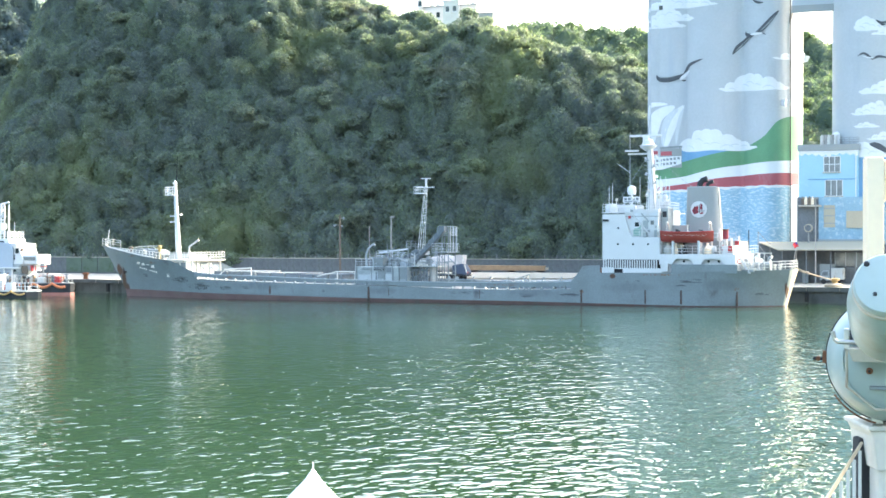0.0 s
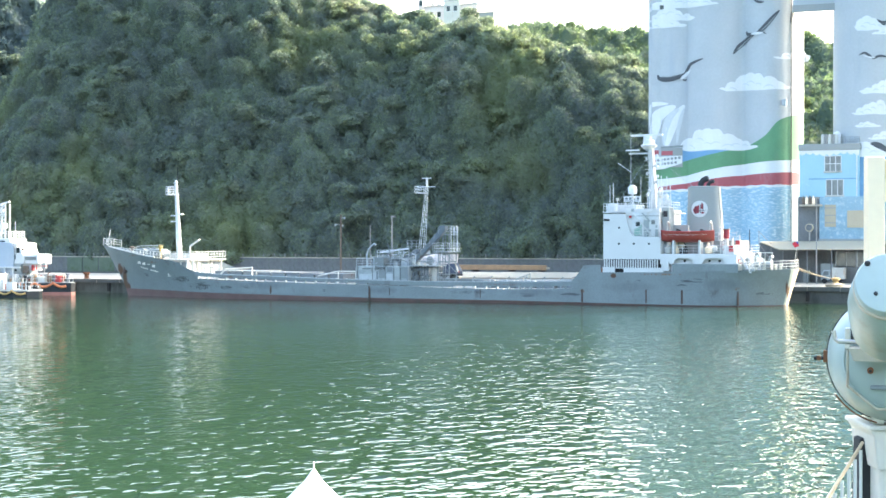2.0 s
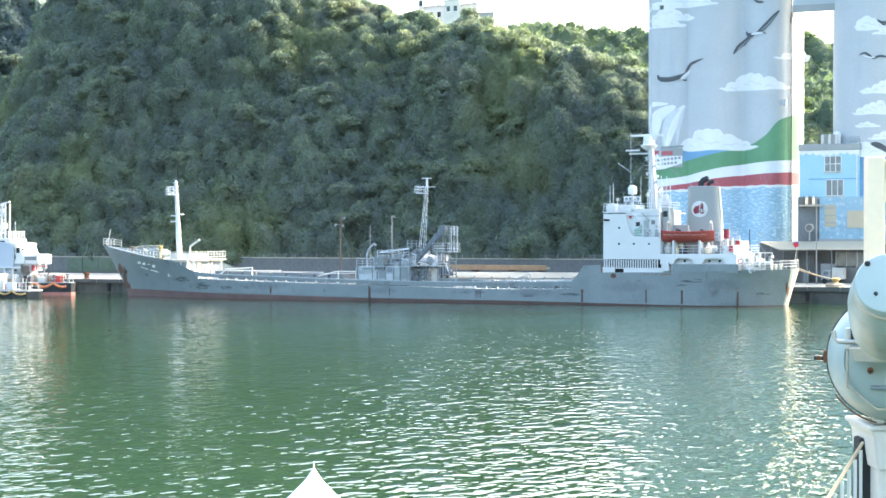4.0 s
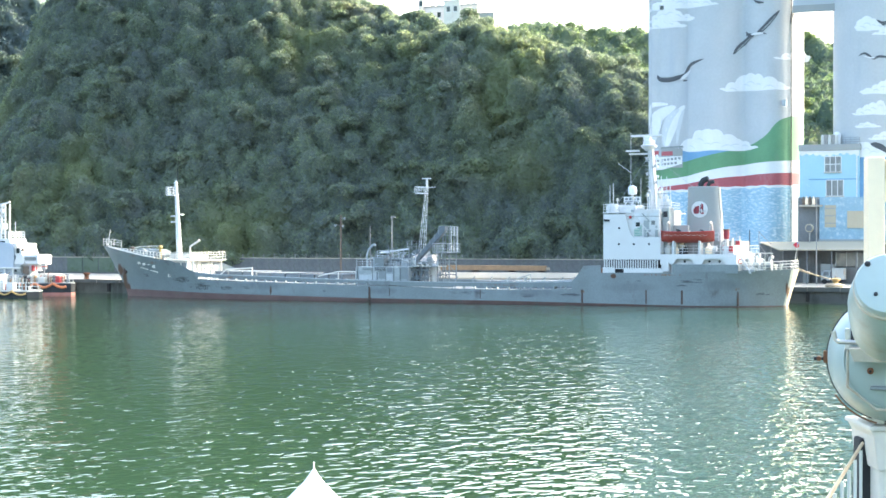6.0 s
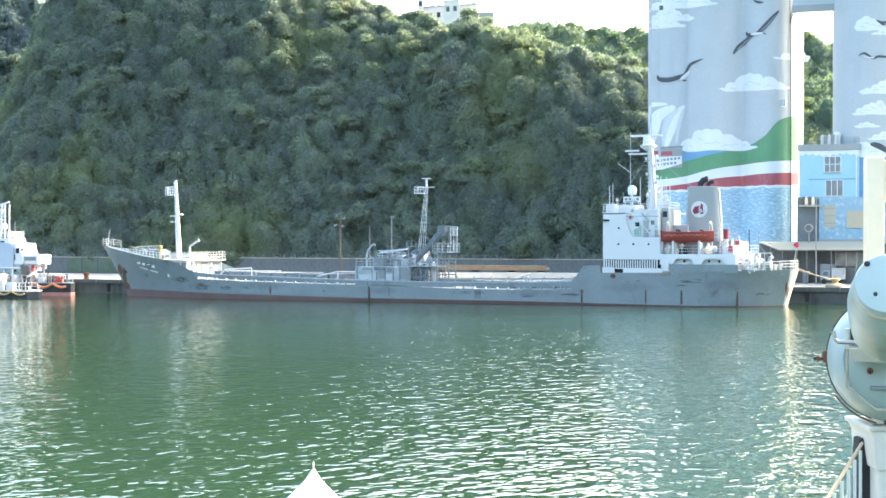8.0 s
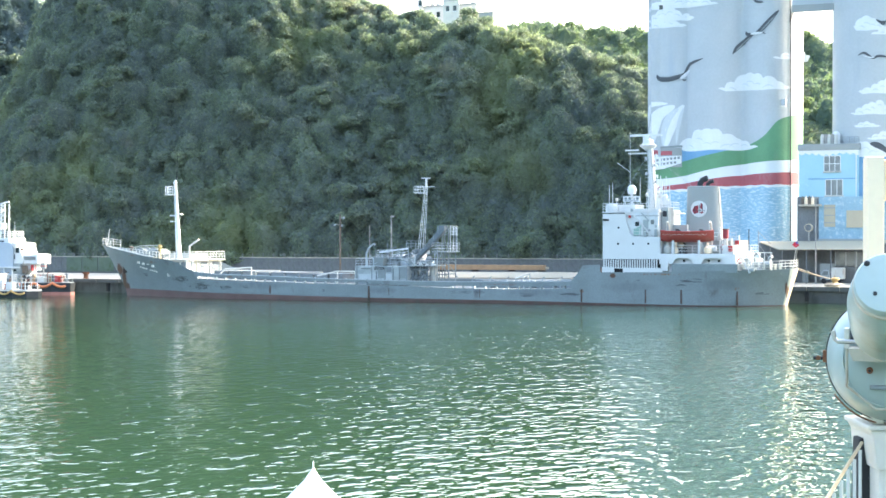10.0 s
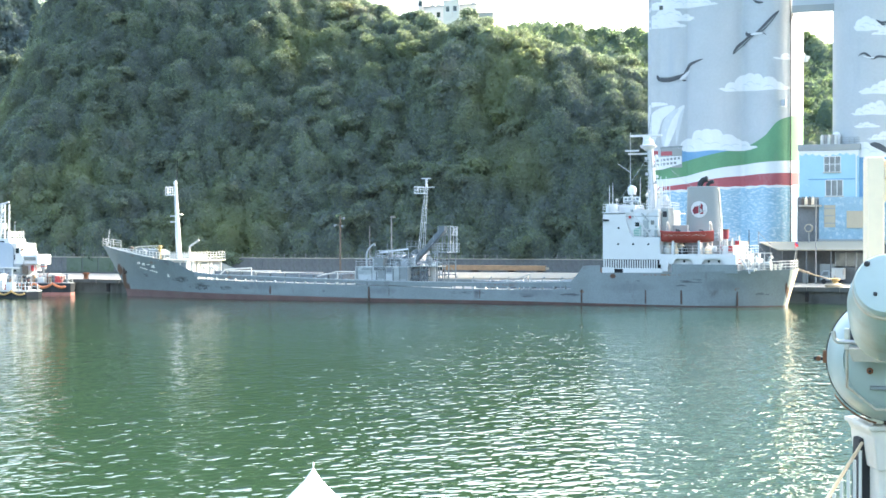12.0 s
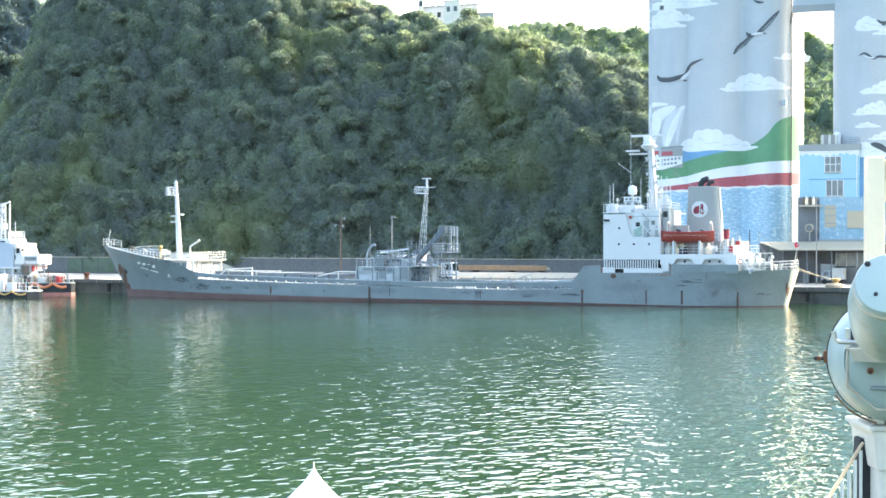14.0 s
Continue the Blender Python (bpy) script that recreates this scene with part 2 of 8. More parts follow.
def leaf_mat(name, dark, light, yellow, brown):
    m = bpy.data.materials.new(name)
    m.use_nodes = True
    n, l = m.node_tree.nodes, m.node_tree.links
    b = n["Principled BSDF"]
    b.inputs["Roughness"].default_value = 0.62
    b.inputs["Specular IOR Level"].default_value = 0.22
    geo = n.new("ShaderNodeNewGeometry")
    tex = n.new("ShaderNodeTexNoise")
    tex.inputs["Scale"].default_value = 0.17
    tex.inputs["Detail"].default_value = 3
    l.new(geo.outputs["Position"], tex.inputs["Vector"])
    add = n.new("ShaderNodeMath")
    add.operation = "MULTIPLY_ADD"
    l.new(geo.outputs["Random Per Island"], add.inputs[0])
    add.inputs[1].default_value = 0.4
    l.new(tex.outputs["Fac"], add.inputs[2])
    rng = n.new("ShaderNodeMapRange")
    rng.inputs["From Min"].default_value, rng.inputs["From Max"].default_value = 0.45, 1.0
    l.new(add.outputs[0], rng.inputs["Value"])
    mx = n.new("ShaderNodeMix")
    mx.data_type = "RGBA"
    l.new(rng.outputs[0], mx.inputs["Factor"])
    mx.inputs["A"].default_value, mx.inputs["B"].default_value = (*dark, 1), (*light, 1)
    # stands of other species: yellower here, browner there
    for hue, at, wide in ((yellow, 0.045, (0.54, 0.68)), (brown, 0.075, (0.62, 0.74))):
        stand = n.new("ShaderNodeTexNoise")
        stand.noise_dimensions = "4D"
        stand.inputs["W"].default_value = at * 100
        stand.inputs["Scale"].default_value = at
        stand.inputs["Detail"].default_value = 4
        l.new(geo.outputs["Position"], stand.inputs["Vector"])
        part_of = n.new("ShaderNodeMapRange")
        part_of.inputs["From Min"].default_value, part_of.inputs["From Max"].default_value = wide
        part_of.inputs["To Max"].default_value = 0.75
        l.new(stand.outputs["Fac"], part_of.inputs["Value"])
        other = n.new("ShaderNodeMix")
        other.data_type = "RGBA"
        l.new(part_of.outputs[0], other.inputs["Factor"])
        l.new(mx.outputs["Result"], other.inputs["A"])
        other.inputs["B"].default_value = (*hue, 1)
        mx = other
    l.new(mx.outputs["Result"], b.inputs["Base Color"])
    tr = n.new("ShaderNodeBsdfTranslucent")
    glow = n.new("ShaderNodeMix")
    glow.data_type, glow.blend_type = "RGBA", "MULTIPLY"
    glow.inputs["Factor"].default_value = 1.0
    l.new(mx.outputs["Result"], glow.inputs["A"])
    glow.inputs["B"].default_value = (1.4, 1.45, 0.92, 1)
    l.new(glow.outputs["Result"], tr.inputs["Color"])
    ms = n.new("ShaderNodeMixShader")
    ms.inputs[0].default_value = 0.44
    l.new(b.outputs[0], ms.inputs[1])
    l.new(tr.outputs[0], ms.inputs[2])
    l.new(ms.outputs[0], n["Material Output"].inputs["Surface"])
    return m


# Leaf colours are lightened and blued to stand in for haze.
M_LEAF = leaf_mat("haze_blued_leaves", (0.136, 0.166, 0.165), (0.198, 0.248, 0.178), (0.212, 0.246, 0.130), (0.210, 0.192, 0.152))
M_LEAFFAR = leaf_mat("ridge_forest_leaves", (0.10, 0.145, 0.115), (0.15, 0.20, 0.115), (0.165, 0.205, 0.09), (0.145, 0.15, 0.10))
# Bluer still: the distant hill's haze is put into its leaf colour.
M_LEAFDIST = leaf_mat("haze_blued_distant_leaves", (0.105, 0.145, 0.165), (0.13, 0.17, 0.165), (0.14, 0.17, 0.13), (0.13, 0.15, 0.15))


def water_mat():
    m = bpy.data.materials.new("harbour_water")
    m.use_nodes = True
    n, l = m.node_tree.nodes, m.node_tree.links
    b = n["Principled BSDF"]
    b.inputs["Roughness"].default_value = 0.03
    b.inputs["IOR"].default_value = 1.333
    co = n.new("ShaderNodeTexCoord")
    geo = n.new("ShaderNodeNewGeometry")

    def waves(source, scale, stretch, turn, detail, rough, height, sharp=1.0):
        mp = n.new("ShaderNodeMapping")
        mp.inputs["Rotation"].default_value = (0, 0, radians(turn))
        mp.inputs["Scale"].default_value = (1, stretch, 1)
        l.new(source, mp.inputs["Vector"])
        t = n.new("ShaderNodeTexNoise")
        t.inputs["Scale"].default_value = scale
        t.inputs["Detail"].default_value = detail
        t.inputs["Roughness"].default_value = rough
        l.new(mp.outputs[0], t.inputs["Vector"])
        k = n.new("ShaderNodeMath")
        k.operation = "MULTIPLY"
        k.inputs[1].default_value = height
        p = n.new("ShaderNodeMath")
        p.operation = "POWER"
        p.inputs[1].default_value = sharp
        l.new(t.outputs["Fac"], p.inputs[0])
        l.new(p.outputs[0], k.inputs[0])
        return k.outputs[0]
    # two wind-wave trains, one drifting with the sheet, a slow swell and a fine ripple
    trains = [waves(co.outputs["Object"], 1.12, 0.58, -25, 2, 0.5, 0.135, 3.2), waves(geo.outputs["Position"], 1.8, 0.62, -12, 1, 0.5, 0.05, 2.0),
              waves(co.outputs["Object"], 0.06, 1.2, -20, 1, 0.5, 0.10)]
    total = trains[0]
    for t in trains[1:]:
        a = n.new("ShaderNodeMath")
        a.operation = "ADD"
        l.new(total, a.inputs[0])
        l.new(t, a.inputs[1])
        total = a.outputs[0]
    # the bow side lies in the lee of the hill, the stern side in the breeze
    lee = n.new("ShaderNodeVectorMath")
    lee.operation = "DOT_PRODUCT"
    l.new(geo.outputs["Position"], lee.inputs[0])
    lee.inputs[1].default_value = (math.cos(radians(HEADING)), math.sin(radians(HEADING)), 0)
    breeze = n.new("ShaderNodeMapRange")
    breeze.interpolation_type = "SMOOTHSTEP"
    breeze.inputs["From Min"].default_value, breeze.inputs["From Max"].default_value = -10.0, 8.0
    breeze.inputs["To Min"].default_value, breeze.inputs["To Max"].default_value = 0.78, 1.48
    l.new(lee.outputs["Value"], breeze.inputs["Value"])
    calm = n.new("ShaderNodeMapRange")
    calm.interpolation_type = "SMOOTHSTEP"
    calm.inputs["From Min"].default_value, calm.inputs["From Max"].default_value = 9.0, 18.0
    calm.inputs["To Min"].default_value, calm.inputs["To Max"].default_value = 1.0, 0.76
    l.new(lee.outputs["Value"], calm.inputs["Value"])
    for factor in (breeze, calm):
        gust = n.new("ShaderNodeMath")
        gust.operation = "MULTIPLY"
        l.new(total, gust.inputs[0])
        l.new(factor.outputs[0], gust.inputs[1])
        total = gust.outputs[0]
    bp = n.new("ShaderNodeBump")
    bp.inputs["Strength"].default_value = 1.0
    bp.inputs["Filter Width"].default_value = 0.03
    bp.inputs["Distance"].default_value = 1.0
    l.new(total, bp.inputs["Height"])
    l.new(bp.outputs[0], b.inputs["Normal"])
    mur = n.new("ShaderNodeTexNoise")
    mur.inputs["Scale"].default_value = 0.03
    mur.inputs["Detail"].default_value = 4
    l.new(geo.outputs["Position"], mur.inputs["Vector"])
    mx = n.new("ShaderNodeMix")
    mx.data_type = "RGBA"
    l.new(mur.outputs["Fac"], mx.inputs["Factor"])
    mx.inputs["A"].default_value, mx.inputs["B"].default_value = (0.018, 0.044, 0.021, 1), (0.024, 0.052, 0.026, 1)
    l.new(mx.outputs["Result"], b.inputs["Base Color"])
    return m


M_WATER = water_mat()


# ---- mesh helpers ----
def finish(name, bm, material, parent=None, label="", smooth=False, bevel=0.0):
    me = bpy.data.meshes.new(name)
    bm.normal_update()
    bm.to_mesh(me)
    bm.free()
    for x in (material if isinstance(material, (list, tuple)) else [material]):
        me.materials.append(x)
    ob = new(name, me)
    if parent:
        ob.parent = parent
    if label:
        ob["label"] = label
    if smooth:
        for p in me.polygons:
            p.use_smooth = True
        me.set_sharp_from_angle(angle=radians(40))
    if bevel:
        md = ob.modifiers.new("edge", "BEVEL")
        md.width, md.segments, md.limit_method = bevel, 2, "ANGLE"
    return ob


def part(name, bm, material, parent, label="", smooth=False, bevel=0.0):
    return finish(name, bm, material, parent, label, smooth, bevel)


def thing(name, at=(0, 0, 0), turn=0.0, label="", category="", group="", kind=""):
    ob = new(name)
    ob.empty_display_size = 0.3
    ob.matrix_basis = pose(at[0], at[1], at[2], 0, 0, turn)
    return tagged(ob, label, category, group, kind)


def box(bm, x0, x1, y0, y1, z0, z1):
    v = [bm.verts.new(p) for p in ((x0, y0, z0), (x1, y0, z0), (x1, y1, z0), (x0, y1, z0), (x0, y0, z1), (x1, y0, z1), (x1, y1, z1), (x0, y1, z1))]
    for f in ((3, 2, 1, 0), (4, 5, 6, 7), (0, 1, 5, 4), (1, 2, 6, 5), (2, 3, 7, 6), (3, 0, 4, 7)):
        bm.faces.new([v[i] for i in f])
    return bm


def B(x0, x1, y0, y1, z0, z1):
    return box(bmesh.new(), x0, x1, y0, y1, z0, z1)


def tube(bm, p, q, r, r2=None, sides=8):
    p, q = Vector(p), Vector(q)
    d = (q - p).normalized()
    a = d.orthogonal().normalized()
    b = d.cross(a)
    r2 = r if r2 is None else r2
    lo, hi = [], []
    for i in range(sides):
        w = 2 * math.pi * i / sides
        o = a * math.cos(w) + b * math.sin(w)
        lo.append(bm.verts.new(p + o * r))
        hi.append(bm.verts.new(q + o * r2))
    for i in range(sides):
        j = (i + 1) % sides
        bm.faces.new((lo[i], lo[j], hi[j], hi[i]))
    bm.faces.new(lo[::-1])
    bm.faces.new(hi)
    return bm


def T(p, q, r, r2=None, sides=8):
    return tube(bmesh.new(), p, q, r, r2, sides)


def path_tube(bm, pts, r, sides=7):
    """One continuous bent tube along pts."""
    pts = [Vector(p) for p in pts]
    rings = []
    a = None
    for i, p in enumerate(pts):
        d = (pts[min(i + 1, len(pts) - 1)] - pts[max(i - 1, 0)]).normalized()
        if a is None or abs(a.dot(d)) > 0.95:
            a = d.orthogonal().normalized()
        a = (a - d * a.dot(d)).normalized()
        b = d.cross(a)
        rings.append([bm.verts.new(p + (a * math.cos(2 * math.pi * k / sides) + b * math.sin(2 * math.pi * k / sides)) * r) for k in range(sides)])
    for u, v in zip(rings, rings[1:]):
        for k in range(sides):
            j = (k + 1) % sides
            bm.faces.new((u[k], u[j], v[j], v[k]))
    bm.faces.new(rings[0][::-1])
    bm.faces.new(rings[-1])
    return bm


def lathe(bm, prof, center=(0, 0, 0), axis="z", sides=24):
    """Surface of revolution from (radius, height) pairs."""
    rings = []
    for r, h in prof:
        ring = []
        for i in range(sides):
            w = 2 * math.pi * i / sides
            u, v = r * math.cos(w), r * math.sin(w)
            p = {"z": (u, v, h), "y": (u, h, v), "x": (h, u, v)}[axis]
            ring.append(bm.verts.new(Vector(p) + Vector(center)))
        rings.append(ring)
    for a, b in zip(rings, rings[1:]):
        for i in range(sides):
            j = (i + 1) % sides
            bm.faces.new((a[i], a[j], b[j], b[i]))
    bm.faces.new(rings[0][::-1])
    bm.faces.new(rings[-1])
    bmesh.ops.recalc_face_normals(bm, faces=bm.faces)
    return bm


def slab(bm, pts, y0, y1):
    """Prism over an outline in the x-z plane, from y0 to y1."""
    a = [bm.verts.new((x, y0, z)) for x, z in pts]
    b = [bm.verts.new((x, y1, z)) for x, z in pts]
    n = len(pts)
    for t in tessellate_polygon([[Vector((x, z, 0)) for x, z in pts]]):
        bm.faces.new([a[i] for i in t])
        bm.faces.new([b[i] for i in t[::-1]])
    for i in range(n):
        j = (i + 1) % n
        bm.faces.new((a[i], b[i], b[j], a[j]))
    bmesh.ops.recalc_face_normals(bm, faces=bm.faces)
    return bm


def plan(bm, pts, z0, z1, taper=None):
    """Prism over an outline in the x-y plane."""
    top = taper or pts
    a = [bm.verts.new((x, y, z0)) for x, y in pts]
    b = [bm.verts.new((x, y, z1)) for x, y in top]
    n = len(pts)
    for t in tessellate_polygon([[Vector((x, y, 0)) for x, y in pts]]):
        bm.faces.new([a[i] for i in t])
        bm.faces.new([b[i] for i in t[::-1]])
    for i in range(n):
        j = (i + 1) % n
        bm.faces.new((a[i], a[j], b[j], b[i]))
    bmesh.ops.recalc_face_normals(bm, faces=bm.faces)
    return bm


def lerp_table(table, x):
    for (x0, y0), (x1, y1) in zip(table, table[1:]):
        if x <= x1:
            k = min(1, max(0, (x - x0) / (x1 - x0)))
            return y0 + (y1 - y0) * k
    return table[-1][1]


def smooth_table(table, x):
    xs = [p[0] for p in table]
    if x <= xs[0]:
        return table[0][1]
    if x >= xs[-1]:
        return table[-1][1]
    i = max(k for k in range(len(xs) - 1) if xs[k] <= x)

    def slope(k):
        if k == 0 or k == len(xs) - 1:
            j = 0 if k == 0 else k - 1
            return (table[j + 1][1] - table[j][1]) / (xs[j + 1] - xs[j])
        return (table[k + 1][1] - table[k - 1][1]) / (xs[k + 1] - xs[k - 1])
    h = xs[i + 1] - xs[i]
    t = (x - xs[i]) / h
    a, b = table[i][1], table[i + 1][1]
    return ((2 * t ** 3 - 3 * t ** 2 + 1) * a + (t ** 3 - 2 * t ** 2 + t) * h * slope(i)
            + (-2 * t ** 3 + 3 * t ** 2) * b + (t ** 3 - t ** 2) * h * slope(i + 1))


post_meshes = {}


def railing(parent, pts, height=1.0, rails=3, gap=1.5, r=0.03, material=None, name="railing", label=""):
    """Guard rail along a line of foot points: rails in one part, each post a piece of its own."""
    material = material or M_OFFWHITE
    bm = bmesh.new()
    for k in range(rails):
        h = height * (k + 1) / rails
        path_tube(bm, [(x, y, z + h) for x, y, z in pts], r, 5)
    ob = part(name, bm, material, parent, label)
    key = (round(height, 2), r, material.name)
    if key not in post_meshes:
        me = bpy.data.meshes.new("post")
        b2 = T((0, 0, 0), (0, 0, height), r * 1.15, sides=6)
        b2.to_mesh(me)
        b2.free()
        me.materials.append(material)
        post_meshes[key] = me
    for i, (p, q) in enumerate(zip(pts, pts[1:])):
        p, q = Vector(p), Vector(q)
        n = max(1, round((q - p).length / gap))
        for k in range(n + (1 if i == len(pts) - 2 else 0)):
            po = new("post", post_meshes[key])
            po.location = p.lerp(q, k / n)
            po.parent = ob
    return ob


# ---- the setting ----
def sheet(name, x0, x1, y0, y1, z, material, cuts=1):
    bm = bmesh.new()
    bmesh.ops.create_grid(bm, x_segments=cuts, y_segments=cuts, size=0.5)
    for v in bm.verts:
        v.co = Vector((x0 + (v.co.x + 0.5) * (x1 - x0), y0 + (v.co.y + 0.5) * (y1 - y0), z))
    return finish(name, bm, material)


water = tagged(sheet("water", -1500, 1500, -1200, 400, 0, M_WATER), "green rippled harbour water with pale sky glints", "water", kind="structure")
ground = tagged(sheet("ground", -2500, 2500, 100, 4500, 1.9, M_EARTH), "dark soil under the far woods", "ground", kind="structure")

QUAY_Y = 15.5


def build_quay():
    q = thing("quay", label="concrete harbour quay with a dark wet face", category="quay", kind="structure")
    part("quay_body", B(-1500, 1500, QUAY_Y + 0.35, 130, -3, 1.55), M_QFACE, q)
    part("apron", B(-1500, 1500, QUAY_Y + 0.9, 129, 1.55, 1.98), M_CONC, q, "pale worn concrete apron")
    x = -86.0
    coping = None
    k = 0
    while x < 64:
        if coping is None:
            bm = B(0, 3.96, QUAY_Y, QUAY_Y + 0.88, 1.45, 2.0)
            bmesh.ops.recalc_face_normals(bm, faces=bm.faces)
            # Faces turned to the water get the dark paint in place of shade.
            for f in bm.faces:
                f.material_index = 1 if f.normal.y < -0.5 else 0
            coping = part("coping_block", bm, [M_CONC, M_QFACE], q, "concrete coping block, shade painted on its outer face", bevel=0.03)
            coping.location.x = x
        else:
            c = new("coping_block", coping.data)
            c.parent = q
            c.location = (x, 0, random.uniform(-0.01, 0.01))
        x += 4.0
        k += 1
    for xx in (-120, 110):
        part("coping_end", B(min(xx, -86) if xx < 0 else 66, -86 if xx < 0 else 400, QUAY_Y, QUAY_Y + 0.88, 1.45, 2.0), M_CONC, q)
    # rubber fenders on the face
    fm = None
    for xx in range(-84, 66, 6):
        if fm is None:
            f = part("rubber_fender", B(-0.2, 0.2, QUAY_Y + 0.02, QUAY_Y + 0.36, 0.2, 1.4), M_BLACK, q, bevel=0.05)
            fm = f.data
        else:
            f = new("rubber_fender", fm)
            f.parent = q
        f.location.x = xx
    return q


build_quay()

WALL_Y = 52.0


def build_wall():
    w = thing("boundary_wall", label="grey stone boundary wall below the wooded hill", category="wall", kind="structure")
    part("wall_body", B(-260, 9.6, WALL_Y, WALL_Y + 0.5, 1.95, 4.75), M_WALL, w)
    part("wall_coping", B(-260, 9.6, WALL_Y - 0.06, WALL_Y + 0.56, 4.75, 4.87), M_CONC, w)
    pm = None
    x = -104.0
    while x < 9:
        wide = 2.36
        panel = B(0.03, wide - 0.03, WALL_Y - 0.04, WALL_Y + 0.01, 2.1, 4.7)
        if pm is None:
            p = part("wall_panel", panel, M_WALL, w)
            pm = p.data
        else:
            panel.free()
            p = new("wall_panel", pm)
            p.parent = w
        p.location = (x, random.uniform(-0.02, 0.02), 0)
        x += wide
    # mossy panels and wire fence posts
    for i, xx in enumerate((-93.4, -90.1, -86.8)):
        part("mossy_panel", B(xx, xx + 3.1, WALL_Y - 0.14, WALL_Y - 0.05, 2.3, 4.72), M_MOSSWALL, w, "moss-green concrete panel")
    fence = part("fence_wire", bmesh.new(), M_POLE, w)
    bm = bmesh.new()
    for h in (5.1, 5.35):
        tube(bm, (-104, WALL_Y + 0.25, h), (9, WALL_Y + 0.25, h), 0.012, sides=4)
    bm.to_mesh(fence.data)
    bm.free()
    post = None
    for k in range(58):
        if post is None:
            post = part("fence_post", T((0, WALL_Y + 0.25, 4.85), (0, WALL_Y + 0.25, 5.5), 0.05, sides=6), M_POLE, w)
            p = post
        else:
            p = new("fence_post", post.data)
            p.parent = w
        p.location = (-104 + k * 1.98, 0, 0)
    return w


build_wall()

# ---- hill and woods ----
RIDGE = [(-300, 5), (-200, 6), (-170, 9), (-158, 14), (-150, 20), (-144, 28), (-139, 37.5), (-133, 46), (-129, 52), (-126, 56), (-118, 61), (-108, 64.5), (-91, 63.5), (-76, 59.5), (-66, 56), (-60, 53.2), (-52.6, 50.4), (-45.8, 46.9), (-37, 45.0),
         (-29, 43.6), (-22, 42), (-15, 40), (-10.6, 38), (-4.6, 35.6), (2.3, 32.8), (12, 28), (23, 24), (60, 18), (120, 14)]


SPURS = ((-29.5, 73, 6.5, 5.5), (-8.0, 67, 4.0, 4.5), (-70.0, 84, 4.5, 6.0))      # knolls that stand out of the slope: x, y, rise, width


def hill_z(x, y):
    c = min(1.0, max(0.0, (x + 60.0) / 50.0))
    crest = 94.0 - 16.0 * c * c * (3 - 2 * c)
    t = min(1.0, max(0.0, (y - 53.0) / (crest - 53.0)))
    prof = 1 - (1 - t) ** (1.22 + 0.35 * c)
    n = noise.noise(Vector((x * 0.032, y * 0.022, 3.1))) * 7.5 + noise.noise(Vector((x * 0.085, y * 0.04, 9.7))) * 3.8
    w = min(1.0, max(0.0, (-70.0 - x) / 45.0))
    top = smooth_table(RIDGE, x - 0.75 * (94.0 - min(y, 94.0)) * w * w * (3 - 2 * w))
    z = 2.0 + (top - 2.0) * prof + n * min(1.0, t * 5) * (1 - 0.6 * t)
    if y > crest:
        z -= (y - crest) * 0.25
    for sx, sy, up, wide in SPURS:
        z += up * math.exp(-((x - sx) ** 2 + (y - sy) ** 2) / wide ** 2)
    return max(1.5, z)


def ridge_mesh(name, x0, x1, y0, y1, nx, ny, fz, label):
    me = bpy.data.meshes.new(name)
    verts = [(x0 + (x1 - x0) * i / nx, y0 + (y1 - y0) * j / ny, fz(x0 + (x1 - x0) * i / nx, y0 + (y1 - y0) * j / ny)) for j in range(ny + 1) for i in range(nx + 1)]
    faces = [(j * (nx + 1) + i, j * (nx + 1) + i + 1, (j + 1) * (nx + 1) + i + 1, (j + 1) * (nx + 1) + i) for j in range(ny) for i in range(nx)]
    me.from_pydata(verts, [], faces)
    me.materials.append(M_EARTH)
    return tagged(new(name, me), label, "hill", kind="structure")


def far_z(x, y):
    top = smooth_table([(-400, 4), (-160, 4), (-135, 40), (-117, 60), (-91, 63.1), (-72, 64.1), (-59, 60.3), (-43, 59.5), (-26, 56.5), (3, 55), (20, 55), (60, 50), (160, 44)], x)
    t = min(1.0, max(0.0, (y - 120) / 120))
    return 2 + (top - 2) * t ** 0.9 + noise.noise(Vector((x * 0.03, y * 0.03, 5))) * 4 * t


def farleft_z(x, y):
    t = min(1.0, max(0.0, (y - 300) / 90))
    top = smooth_table([(-600, 190), (-394, 135), (-364, 113.6), (-350, 103), (-335, 92), (-321, 86), (-280, 70), (-200, 20)], x)
    return 2 + top * t + noise.noise(Vector((x * 0.02, y * 0.02, 7))) * 8 * t


ridge_mesh("hillside", -260, 120, 53.0, 150, 190, 80, hill_z, "dark soil of the steep wooded hillside")
ridge_mesh("far_ridge", -400, 160, 118, 300, 90, 40, far_z, "dark soil of the ridge behind")
ridge_mesh("distant_hill", -700, -170, 215, 420, 60, 30, farleft_z, "pale distant wooded hill")


